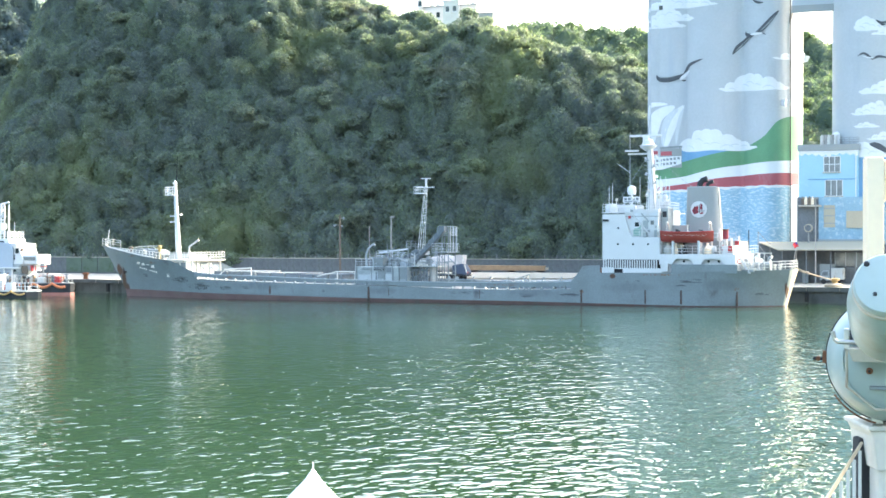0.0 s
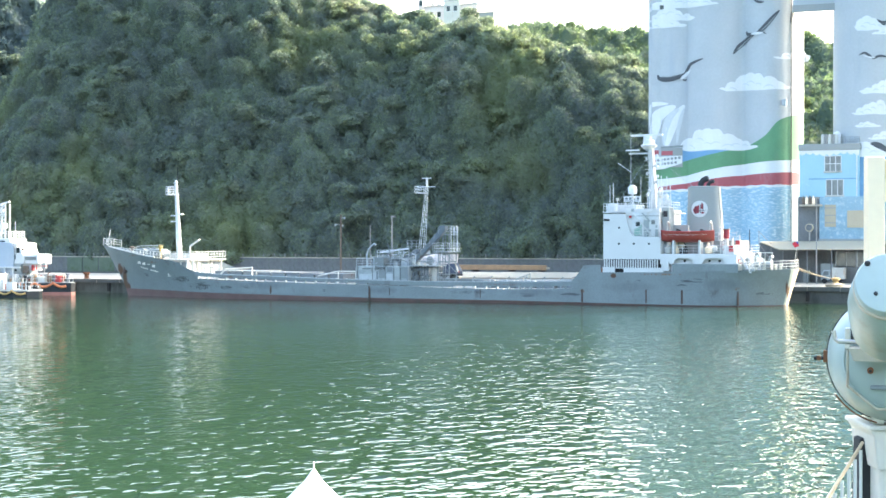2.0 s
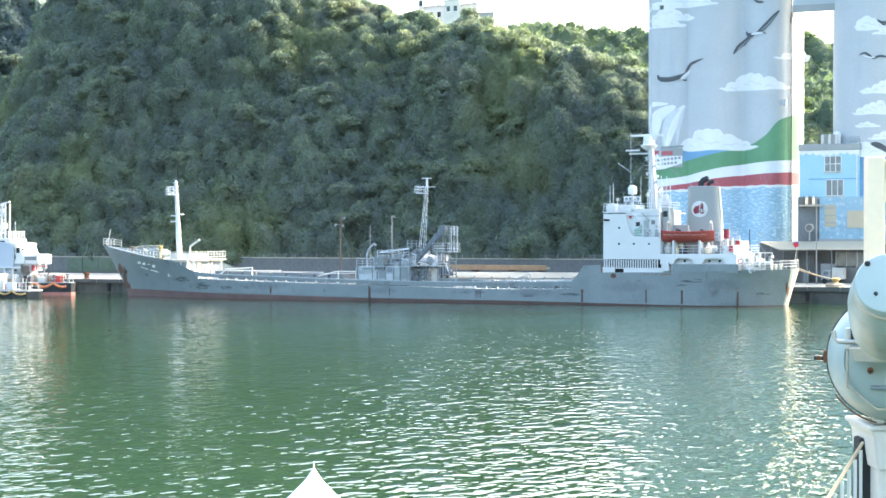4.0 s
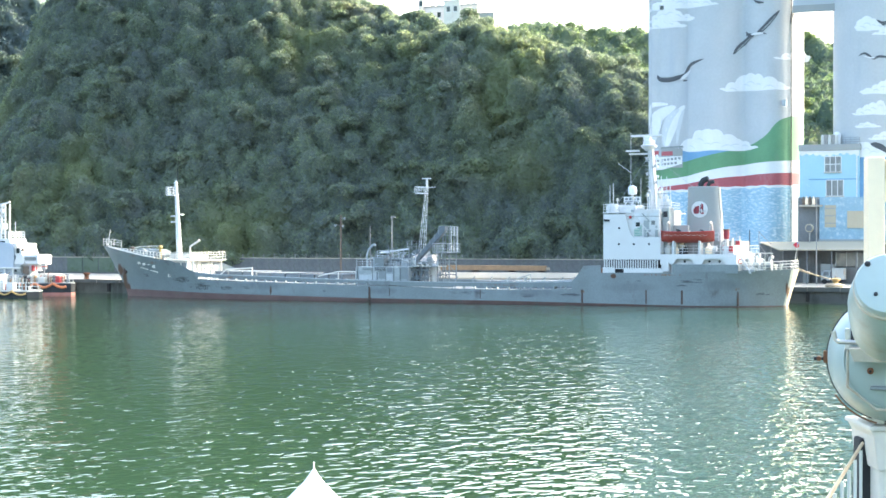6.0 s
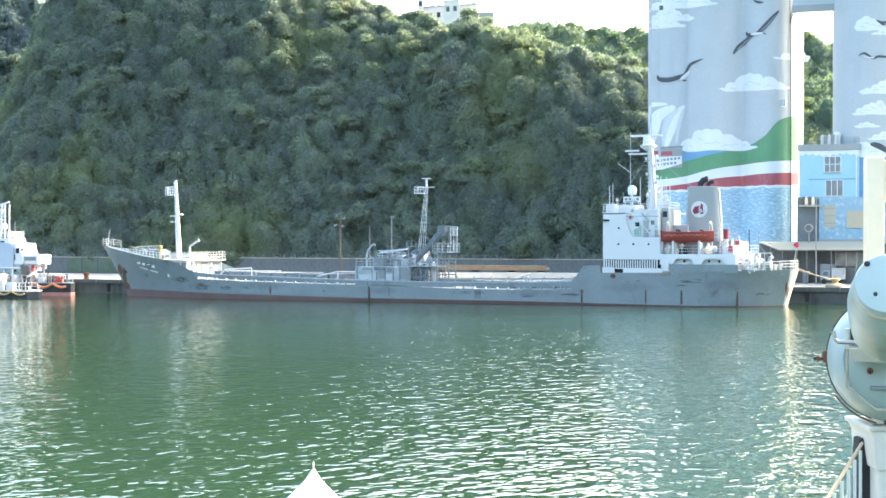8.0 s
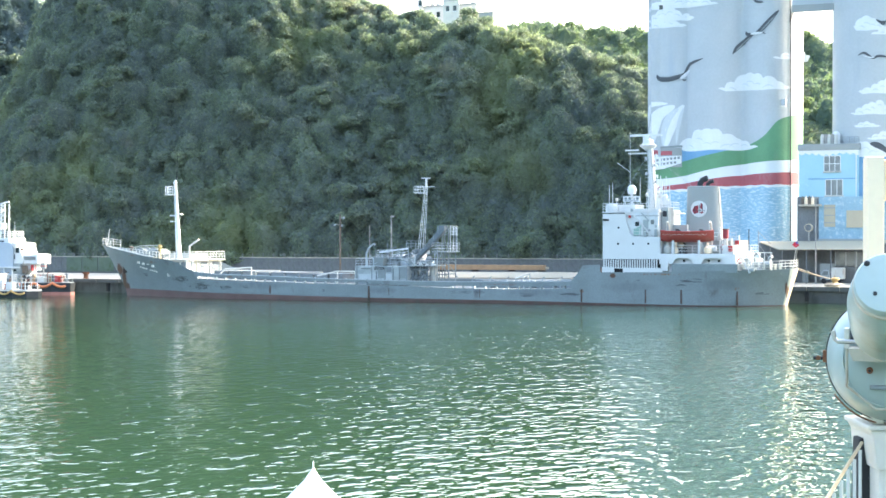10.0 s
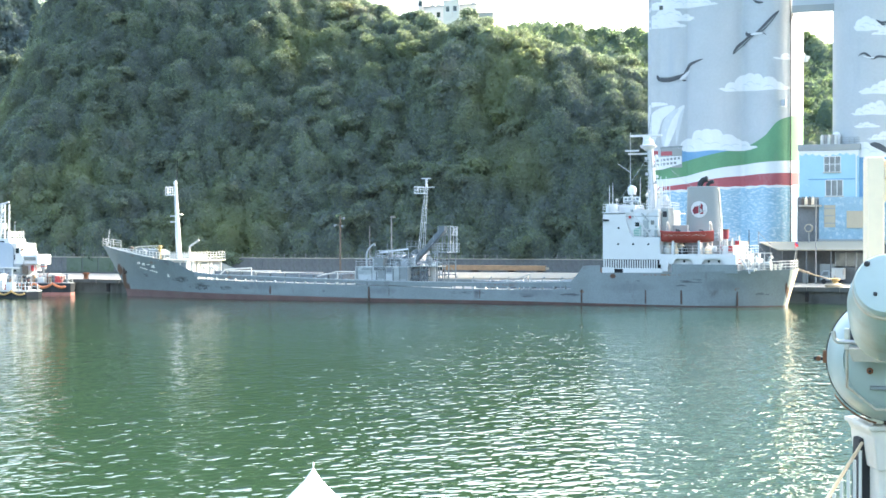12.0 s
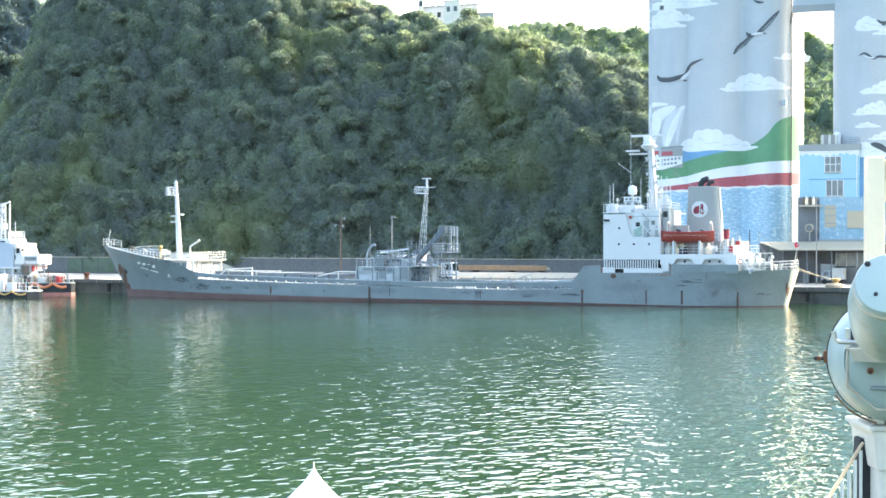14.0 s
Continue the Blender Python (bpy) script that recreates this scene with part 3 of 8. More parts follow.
def woods(name, fz, spans, step, count, radius, leaves, size, material, label, seed, steep, tall_trees=0):
    """A closed canopy over a slope: packed crowns swell out of it, leaves cover it, and taller trees stand out here and there."""
    rng = np.random.default_rng(seed)
    x0, x1, y0, y1 = spans
    nx, ny = int((x1 - x0) / step[0]) + 1, int((y1 - y0) / step[1]) + 1
    gx, gy = np.meshgrid(np.linspace(x0, x1, nx), np.linspace(y0, y1, ny))
    grow = np.array((0.0, -0.5 * steep, 1.0))                             # trees lean out of the slope towards the light
    grow /= np.linalg.norm(grow)
    base = np.array([fz(a, b) for a, b in zip(gx.ravel(), gy.ravel())]).reshape(ny, nx)
    swell = np.zeros((ny, nx))
    kept = np.zeros((0, 3))
    rise_y = max(0.3, 1.0 / math.sqrt(1 + 1.6 * steep * steep))          # a crown covers less of the plan where the ground is steep
    for r in np.sort(radius[0] + (radius[1] - radius[0]) * rng.random(count) ** 2.2)[::-1]:
        for _ in range(4):
            x, y = rng.uniform(x0, x1), rng.uniform(y0, y1)
            if len(kept) == 0 or (np.hypot(kept[:, 0] - x, (kept[:, 1] - y) / rise_y) > 0.56 * (kept[:, 2] + r)).all():
                break
        else:
            continue
        kept = np.vstack([kept, (x, y, r)])
        wide, tall, keen = r * rng.uniform(0.95, 1.25), r * rng.uniform(0.8, 1.5), rng.uniform(0.5, 0.8)
        for _ in range(int(rng.integers(4, 8))):                     # a crown is several swellings, the outer ones lower
            far = rng.random() * 0.7
            turn = rng.uniform(0, math.tau)
            cx, cy = x + wide * far * math.cos(turn), y + wide * far * rise_y * math.sin(turn)
            w, h = wide * (0.75 - 0.5 * far), tall * (1 - 0.6 * far) * rng.uniform(0.75, 1.1)
            i0, i1 = np.searchsorted(gx[0], (cx - w, cx + w))
            j0, j1 = np.searchsorted(gy[:, 0], (cy - w * rise_y, cy + w * rise_y))
            d = ((gx[j0:j1, i0:i1] - cx) / w) ** 2 + ((gy[j0:j1, i0:i1] - cy) / (w * rise_y)) ** 2
            swell[j0:j1, i0:i1] = np.maximum(swell[j0:j1, i0:i1], h * np.clip(1 - d, 0, 1) ** keen)
    swell *= np.clip((gy - y0) / 1.6, 0.05, 1)
    fine = np.array([noise.noise(Vector((a * 0.8, b * 0.8, c * 0.8 + seed))) * 0.55 + noise.noise(Vector((a * 1.9, b * 1.9, c * 1.9))) * 0.28 for a, b, c in zip(gx.ravel(), gy.ravel(), base.ravel())]).reshape(ny, nx)
    grid = np.stack([gx, gy, base], axis=2) + grow * (swell + fine * size * 4)[..., None]
    # leaves, as many on each patch as its area asks for
    du, dv = grid[:-1, 1:] - grid[:-1, :-1], grid[1:, :-1] - grid[:-1, :-1]
    nor = np.cross(du, dv).reshape(-1, 3)
    area = np.linalg.norm(nor, axis=1)
    nor /= area[:, None]
    cell = rng.choice(len(area), leaves, p=area / area.sum())
    f, g = rng.random((leaves, 1)), rng.random((leaves, 1))
    nor = nor[cell]
    pos = grid[:-1, :-1].reshape(-1, 3)[cell] + du.reshape(-1, 3)[cell] * f + dv.reshape(-1, 3)[cell] * g + nor * size * rng.uniform(-0.3, 2.4, (leaves, 1))
    chunks = [(pos, nor)]
    for _ in range(tall_trees):
        j, i = int(rng.integers(2, ny - 2)), int(rng.integers(2, nx - 2))
        r = rng.uniform(radius[0], radius[1] * 0.8)
        top = grid[j, i] + np.array((0, 0, r * 0.25))
        for k in range(int(rng.integers(7, 13))):
            q = rng.normal(size=3)
            q /= np.linalg.norm(q)
            c = top + q * np.array((1.0, 1.0, 0.6)) * r * 0.7
            m = int(7 * (0.4 * r / size) ** 2)
            p = rng.normal(size=(m, 3))
            p /= np.linalg.norm(p, axis=1)[:, None]
            chunks.append((c + p * np.array((1.1, 1.1, 0.7)) * r * 0.4 * rng.uniform(0.7, 1.05, (m, 1)), p))
    pos, nor = np.concatenate([c[0] for c in chunks]), np.concatenate([c[1] for c in chunks])
    m = len(pos)
    nor = nor + rng.normal(size=(m, 3)) * 0.75
    nor /= np.linalg.norm(nor, axis=1)[:, None]
    u = np.cross(nor, rng.normal(size=(m, 3)))
    u /= np.linalg.norm(u, axis=1)[:, None]
    v = np.cross(nor, u)
    s = size * rng.uniform(0.55, 1.35, size=(m, 1))
    u, v = u * s, v * s * 0.6
    verts = np.stack([pos - u, pos - v + u * 0.1, pos + u, pos + v + u * 0.1], axis=1).reshape(-1, 3)
    index = (np.arange((ny - 1) * nx).reshape(ny - 1, nx)[:, :-1]).ravel()
    quads = np.stack([index, index + 1, index + nx + 1, index + nx], axis=1) + 4 * m
    loops = np.concatenate([np.arange(4 * m), quads.ravel()]).astype(np.int32)
    me = bpy.data.meshes.new(name)
    me.vertices.add(4 * m + nx * ny)
    me.vertices.foreach_set("co", np.concatenate([verts, grid.reshape(-1, 3)]).astype(np.float32).ravel())
    me.loops.add(len(loops))
    me.loops.foreach_set("vertex_index", loops)
    me.polygons.add(len(loops) // 4)
    me.polygons.foreach_set("loop_start", np.arange(0, len(loops), 4, dtype=np.int32))
    me.update(calc_edges=True)
    me.materials.append(material)
    return tagged(new(name, me), label, "woods", kind="stuff")


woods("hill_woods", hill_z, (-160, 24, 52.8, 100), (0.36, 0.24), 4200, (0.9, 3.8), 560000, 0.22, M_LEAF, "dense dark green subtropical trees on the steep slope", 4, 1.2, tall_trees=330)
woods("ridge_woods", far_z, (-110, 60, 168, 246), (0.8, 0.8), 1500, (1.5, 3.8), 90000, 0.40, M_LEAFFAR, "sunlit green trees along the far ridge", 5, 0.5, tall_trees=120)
woods("distant_woods", farleft_z, (-430, -270, 296, 394), (1.0, 1.0), 700, (3.0, 7.5), 60000, 0.75, M_LEAFDIST, "distant hill woods, haze put into the leaf colour", 6, 1.6, tall_trees=40)


# ---- silos with a painted mural ----
def arc_points(cx, cz, r, a0, a1, n=9):
    return [(cx + r * math.cos(radians(a0 + (a1 - a0) * k / (n - 1))), cz + r * math.sin(radians(a0 + (a1 - a0) * k / (n - 1)))) for k in range(n)]


def cloud_outline(x0, x1, z0, z1, peak, seed, lumps):
    """A heaped cloud with a level foot: its outline, and the arcs of its inner billows."""
    rng = random.Random(seed)
    rounds = []
    for i in range(lumps):
        f = (i + 0.5 + rng.uniform(-0.2, 0.2)) / lumps
        rise = (f / peak if f < peak else (1 - f) / (1 - peak)) ** 0.75
        r = (x1 - x0) / lumps * rng.uniform(0.62, 1.05)
        rounds.append((x0 + (x1 - x0) * f, z0 + max(0.12 * (z1 - z0), (z1 - z0) * rise * rng.uniform(0.82, 1.0)) - r, r))
    top = []
    n = 12 * lumps
    for k in range(n + 1):
        x = x0 + (x1 - x0) * k / n
        z = z0 + 0.10 * (z1 - z0) * min(1, 8 * min(k, n - k) / n)
        for cx, cz, r in rounds:
            if abs(x - cx) < r:
                z = max(z, cz + math.sqrt(r * r - (x - cx) ** 2) + 0.03 * math.sin(23 * x))
        top.append((x, z))
    foot = [(x1 - (x1 - x0) * k / 10, z0 + 0.02 * (z1 - z0) * math.sin(5 * k + seed)) for k in range(1, 10)]
    folds = []
    for cx, cz, r in rounds[1:-1]:
        low = cz - rng.uniform(0.25, 0.6) * (cz + r - z0)
        if low > z0 - 0.4 * r:
            a = rng.uniform(20, 50)
            folds.append(band(arc_points(cx, low, r * 0.85, a, a + rng.uniform(70, 110)), 0.07))
    return top + foot, folds


def band(pts, thick):
    """Outline of a tapering stroke along pts (a bird's wing)."""
    up, dn = [], []
    fine = []
    for k in range(4 * (len(pts) - 1) + 1):
        i, f = min(k // 4, len(pts) - 2), k / 4 - min(k // 4, len(pts) - 2)
        p = [Vector(pts[max(0, min(len(pts) - 1, i + d))]) for d in (-1, 0, 1, 2)]
        fine.append(0.5 * (2 * p[1] + (p[2] - p[0]) * f + (2 * p[0] - 5 * p[1] + 4 * p[2] - p[3]) * f * f + (3 * p[1] - p[0] - 3 * p[2] + p[3]) * f ** 3))
    n = len(fine)
    for i, p in enumerate(fine):
        d = (fine[min(n - 1, i + 1)] - fine[max(0, i - 1)]).normalized()
        w = thick * (0.06 + 0.94 * math.sin(math.pi * (0.02 + 0.96 * i / (n - 1))) ** 0.8)
        up.append((p.x - d.y * w, p.y + d.x * w))
        dn.append((p.x + d.y * w, p.y - d.x * w))
    return up + dn[::-1]


# mural in metres: x along the wall, z above the water
GREEN_TOP = [(11, 17.2), (14.0, 18.0), (18.6, 19.3), (24.0, 20.7), (28.8, 21.6), (31.2, 22.9), (33.0, 25.0), (36.3, 26.2), (41, 27.3)]
GREEN_LOW = [(11, 16.7), (14.0, 16.9), (18.3, 17.2), (26.4, 18.7), (36.2, 19.55), (41, 19.8)]
WHITE_LOW = [(11, 15.5), (14.0, 15.75), (18.3, 16.15), (26.4, 17.2), (36.2, 17.8), (41, 18.0)]
RED_LOW = [(11, 15.3), (14.0, 15.3), (18.3, 15.45), (26.4, 15.8), (36.2, 16.0), (41, 16.1)]
# shapes painted on the wall: outlines by paint
GULLS = [band([(15.24, 31.6), (15.6, 31.0), (17.0, 30.85), (18.6, 31.2), (19.3, 31.65)], 0.36), band([(19.2, 31.4), (19.7, 32.2), (20.3, 32.9), (22.35, 33.5)], 0.26),
         band([(26.5, 34.05), (27.3, 35.2), (28.6, 36.2), (29.7, 36.75)], 0.34), band([(29.6, 36.6), (30.6, 37.2), (31.8, 38.4), (33.0, 39.9)], 0.34), band([(28.25, 37.2), (28.45, 36.75), (29.1, 36.8)], 0.22),
         band([(30.6, 36.7), (31.0, 36.75), (31.35, 36.5)], 0.07), band([(29.4, 41.6), (30.1, 41.15), (31.0, 41.05)], 0.18), band([(34.2, 38.2), (34.45, 39.6), (34.85, 41.0)], 0.13), band([(19.0, 30.75), (19.3, 30.65), (19.6, 30.75)], 0.1)]
FEATHERS = [band([(18.7, 30.8), (19.3, 31.3), (20.2, 32.1)], 0.24), band([(29.0, 36.7), (30.0, 36.75), (30.9, 36.75)], 0.18)]
WING_EDGE = [band([(15.6, 31.35), (17.0, 31.2), (18.6, 31.5)], 0.06), band([(26.9, 34.5), (27.9, 35.6), (29.2, 36.35)], 0.09), band([(30.5, 37.0), (31.6, 38.0), (32.6, 39.2)], 0.08)]
PLUME_SHADE = [band([(16.2, 21.4), (16.4, 23.6), (17.2, 25.4), (18.5, 26.6)], 0.55), band([(18.2, 21.5), (18.4, 23.6), (18.8, 25.4), (19.2, 26.6)], 0.28)]
PLUMES = [band([(14.2, 20.9), (14.5, 23.4), (15.4, 25.7), (18.0, 26.95)], 1.0), band([(13.4, 24.2), (13.5, 26.2), (14.3, 27.3), (16.9, 27.35)], 0.42), band([(16.6, 20.9), (17.0, 22.8), (18.0, 25.3), (19.25, 27.1)], 0.72)]
CLOUDS = [(18.2, 30.2, 20.45, 24.3, 0.36, 2, 9), (24.6, 34.6, 28.8, 31.9, 0.46, 4, 8), (32.2, 36.4, 33.1, 34.8, 0.75, 8, 4),
          (13.4, 19.6, 38.3, 40.0, 0.4, 11, 6), (13.4, 21.0, 39.2, 41.6, 0.45, 12, 7), (13.4, 24.6, 41.0, 43.6, 0.4, 15, 8)]
BANDS = [(4, lambda x: smooth_table(RED_LOW, x) - 0.75 + 0.10 * math.sin(x * 1.9) + 0.07 * math.sin(x * 4.3 + 1)),
         (1, lambda x: smooth_table(RED_LOW, x) - 0.45 + 0.04 * math.sin(x * 3.1)), (6, lambda x: smooth_table(WHITE_LOW, x) - 0.45),
         (1, lambda x: smooth_table(GREEN_LOW, x) - 0.45), (5, lambda x: smooth_table(GREEN_TOP, x) - 0.45)]


PAINTS = [M_SKYPAINT, M_CLOUD, M_CLOUD2, M_BIRD, M_SEA, M_MGREEN, M_MRED, M_FUNNEL, M_SEADEEP]


def silo_wall(parent, tubes, fill_y, z0, z1, step, bands, back_y, flank=1.0):
    """Front of a row of joined silo cells: half-round cells with shallow filled joints; painted bands follow smooth lines."""
    c0, c1 = tubes[0], tubes[-1]
    line = []
    for i in range(26):                       # left flank of the first cell
        w = math.pi + 0.6 - (math.pi / 2 + 0.6) * i / 25 * 0.62
        line.append((c0[0] + c0[2] * math.cos(w), c0[1] - c0[2] * math.sin(math.pi - w) if w < math.pi else c0[1] + c0[2] * math.sin(w - math.pi)))
    xs = line[-1][0]
    xe = c1[0] + c1[2] * 0.78
    n = int((xe - xs) / step)
    for i in range(1, n):
        x = xs + (xe - xs) * i / n
        y = fill_y if x < c1[0] else back_y
        for cx, cy, r in tubes:
            if abs(x - cx) < r:
                deep = flank if (cx, cy, r) == c1 and x > cx else 1.0
                y = min(y, cy - r + deep * (r - math.sqrt(r * r - (x - cx) ** 2)))
        line.append((x, y))
    w0 = math.acos(0.78)
    for i in range(40):                       # right flank of the last cell
        w = w0 - (w0 + (0.9 if flank == 1.0 else -0.29)) * i / 39
        line.append((c1[0] + c1[2] * math.cos(w), c1[1] - c1[2] + flank * c1[2] * (1 - math.sin(w))))
    m = len(line)
    up = 10
    cols, paint = [], []
    for x, y in line:
        zs = [z0]
        for k, (_, f) in enumerate(bands):
            a, b = zs[-1], f(x)
            zs += [a + (b - a) * (q + 1) / 4 for q in range(4)]
        a = zs[-1]
        zs += [a + (z1 - a) * (q + 1) / up for q in range(up)]
        cols.append(zs)
    me = bpy.data.meshes.new("painted_wall")
    rows = len(cols[0])
    verts = [(x, y, cols[i][j]) for j in range(rows) for i, (x, y) in enumerate(line)]
    faces, idx = [], []
    for j in range(rows - 1):
        for i in range(m - 1):
            faces.append((j * m + i, j * m + i + 1, (j + 1) * m + i + 1, (j + 1) * m + i))
            if j < 4 * len(bands):
                idx.append(bands[j // 4][0])
            else:
                idx.append(0)
    me.from_pydata(verts, [], faces)
    for p in PAINTS:
        me.materials.append(p)
    me.polygons.foreach_set("material_index", idx)
    me.polygons.foreach_set("use_smooth", [True] * len(faces))
    ob = new("painted_wall", me)
    ob.parent = parent
    ob["label"] = "concrete silo cells with a seaside mural"
    part("rear_cell", B(tubes[0][0] - tubes[0][2] + 0.8, c1[0] + 1.2, fill_y + 3.4, back_y, z0, z1 - 0.1), M_SKYPAINT, parent)
    part("roof_slab", B(tubes[0][0] - tubes[0][2] - 0.3, c1[0] + 1.5, fill_y - 1.8, back_y, z1, z1 + 0.5), M_CONC, parent)
    return line


def painter_for(parent, line):
    """Returns a brush that lays a thin painted outline (x, z) on the curved wall, each coat over the last."""
    front = [p for k, p in enumerate(line) if p[1] < 49.5 and (k == 0 or p[0] > line[k - 1][0])]
    coat = [0.012]

    def paint(outline, material, coarse=0.4):
        coat[0] += 0.0022
        bm = bmesh.new()
        vs = [bm.verts.new((x, 0, z)) for x, z in outline]
        for t in tessellate_polygon([[Vector((x, z, 0)) for x, z in outline]]):
            try:
                bm.faces.new([vs[i] for i in t])
            except ValueError:
                pass
        lo, hi = min(x for x, _ in outline), max(x for x, _ in outline)
        for k in range(math.ceil(lo / coarse), math.ceil(hi / coarse)):
            bmesh.ops.bisect_plane(bm, geom=bm.verts[:] + bm.edges[:] + bm.faces[:], plane_co=(k * coarse, 0, 0), plane_no=(1, 0, 0))
        for v in bm.verts:
            v.co.y = lerp_table(front, v.co.x) - coat[0]
        for f in bm.faces:
            f.normal_update()
            if f.normal.y > 0:
                f.normal_flip()
        part("painted_patch", bm, material, parent)
    return paint


def rectangle(x0, x1, z0, z1):
    return [(x0, z0), (x1, z0), (x1, z1), (x0, z1)]


def build_silos():
    s = thing("silo_block", label="tall concrete silo block with a sea and gull mural", category="silo", group="painted silo blocks")
    line = silo_wall(s, [(17.6, 48.0, 4.8), (23.6, 47.2, 5.3), (31.25, 46.4, 4.3)], 43.6, 1.98, 62.0, 0.2, BANDS, 60, flank=2.0)
    paint = painter_for(s, line)
    # a strip of far sea above the painted hull
    paint([(18.6, 18.9), (25.9, 20.4), (25.5, 20.62), (18.6, 20.62)], M_SEADEEP)
    for c in CLOUDS:
        outline, folds = cloud_outline(*c)
        paint(outline, M_CLOUD)
        for f in folds:
            paint(f, M_CLOUD2)
    for shapes, colour in ((PLUMES, M_CLOUD), (PLUME_SHADE, M_CLOUD2), (GULLS, M_BIRD), (FEATHERS, M_CLOUD), (WING_EDGE, M_FUNNEL)):
        for outline in shapes:
            paint(outline, colour)
    # the painted ship's deck house
    paint(rectangle(15.8, 19.0, 18.2, 21.0), M_FUNNEL)
    paint([(15.7, 20.95), (19.1, 21.05), (19.05, 21.35), (15.75, 21.2)], M_CONVEY)
    paint(rectangle(15.85, 17.6, 19.95, 20.55), M_MRED)
    paint(rectangle(13.75, 15.4, 18.1, 20.9), M_CLOUD2)
    paint(rectangle(13.75, 15.4, 20.0, 20.7), M_MRED)
    paint(rectangle(13.75, 15.1, 17.9, 19.35), M_MRED)
    paint([(14.95, 17.85), (16.4, 18.0), (18.95, 18.75), (18.95, 19.85), (14.95, 19.75)], M_CLOUD)
    for k in range(7):
        for row in range(2):
            z = 18.45 + 0.62 * row + 0.05 * k
            if row or k < 6:
                paint(rectangle(15.15 + 0.54 * k, 15.5 + 0.54 * k, z, z + 0.34), M_CONVEY)
    part("drain_pipe", T((34.32, 44.48, 2), (34.32, 44.48, 62), 0.07, sides=8), M_DARK, s, "thin dark downpipe")
    part("wall_box", B(33.4, 34.0, 42.35, 43.1, 26.5, 27.4), M_SKYPAINT, s)
    part("small_window", B(15.6, 16.3, 43.35, 43.5, 41.0, 41.6), M_GLASS, s)

    s2 = thing("silo_block", label="second concrete silo block with painted clouds and gulls", category="silo", group="painted silo blocks")
    line = silo_wall(s2, [(46.2, 44.0, 5.9), (55.8, 43.6, 5.6)], 40.4, 1.98, 62.0, 0.2, [(4, lambda x: 12.3 + 0.2 * math.sin(x)), (8, lambda x: 19.0)], 47)
    paint = painter_for(s2, line)
    for c in ((43.9, 48.4, 35.9, 38.3, 0.35, 25, 6), (46.3, 51, 35.3, 36.5, 0.5, 26, 5), (44.6, 51, 27.4, 29.6, 0.6, 23, 7), (43.5, 49.6, 24.6, 26.8, 0.6, 21, 7), (44.0, 47.6, 22.9, 23.8, 0.4, 27, 5), (45.8, 51, 21.2, 22.7, 0.5, 28, 6), (43.5, 49.5, 18.9, 21.6, 0.25, 31, 7)):
        outline, folds = cloud_outline(*c)
        paint(outline, M_CLOUD)
        for f in folds:
            paint(f, M_CLOUD2)
    for outline in (band([(46.2, 20.7), (47.6, 20.2), (50.0, 18.0)], 0.42), band([(44.6, 32.6), (45.4, 32.9), (46.2, 32.35), (46.6, 32.0)], 0.16), band([(46.6, 32.0), (47.3, 32.4), (48.6, 32.2)], 0.17), band([(47.0, 37.3), (47.7, 36.9), (48.8, 37.2)], 0.16), band([(47.5, 36.9), (47.8, 36.6), (48.2, 36.8)], 0.1)):
        paint(outline, M_BIRD)
    for outline in (band([(45.2, 32.55), (46.0, 32.3), (46.8, 32.2)], 0.09), band([(46.8, 20.1), (48.2, 19.2), (49.6, 18.0)], 0.2)):
        paint(outline, M_CLOUD)
    g = thing("silo_gallery", label="grey concrete conveyor gallery between the silos", category="gallery", kind="structure")
    part("gallery_box", B(35.0, 43.5, 41.9, 43.8, 40.0, 46.0), M_SKYPAINT, g, bevel=0.05)
    part("gallery_beam", B(35.0, 43.5, 41.55, 41.9, 39.3, 40.3), M_FUNNEL, g)


build_silos()


# ---- the grey cargo ship ----
ship = thing("cargo_ship", label="weathered grey coastal cement carrier moored along the quay", category="ship")

TOP = [(-54.7, 7.0), (-52, 6.5), (-49, 6.0), (-46, 5.55), (-43, 5.25), (-40.8, 5.05), (-39.4, 4.65), (-38.2, 4.15), (-36.6, 3.58), (-33.2, 3.24), (-30, 3.16), (-26.2, 3.1), (-22.3, 2.97),
       (-14.4, 2.75), (-6.5, 2.62), (1.3, 2.56), (9.1, 2.63), (16.6, 2.74), (17.0, 2.9), (18.3, 4.72), (20.4, 4.8), (20.5, 3.9), (28.4, 3.95), (33, 4.1), (42.5, 4.35)]
DECK_Z = [(-40, 2.85), (-35, 2.6), (-24, 2.3), (-12, 2.1), (3.5, 1.75), (12, 1.78), (17, 1.95), (20, 2.1)]
B_DECK = [(-54.7, 0.06), (-53.4, 0.85), (-51.5, 1.8), (-48.5, 3.05), (-44, 4.6), (-39, 5.85), (-33, 6.6), (-28, 6.75), (31, 6.75), (36, 6.5), (37.5, 6.0), (39.5, 4.75), (41.4, 3.15), (42.2, 2.35), (42.4, 1.5)]
B_WL = [(-54.7, 0.05), (-51.5, 0.75), (-48.5, 1.5), (-44, 3.0), (-39, 4.7), (-33, 6.1), (-27, 6.6), (-20, 6.72), (28, 6.72), (33, 6.3), (37, 5.0), (40, 3.0), (41.4, 1.8), (42.2, 1.15), (42.4, 0.7)]
BOOT = [(-54.7, 1.0), (-40, 0.85), (-11, 0.45), (10, 0.36), (22, 0.22), (30, 0.12), (42.4, 0.1)]
MID = 6.75


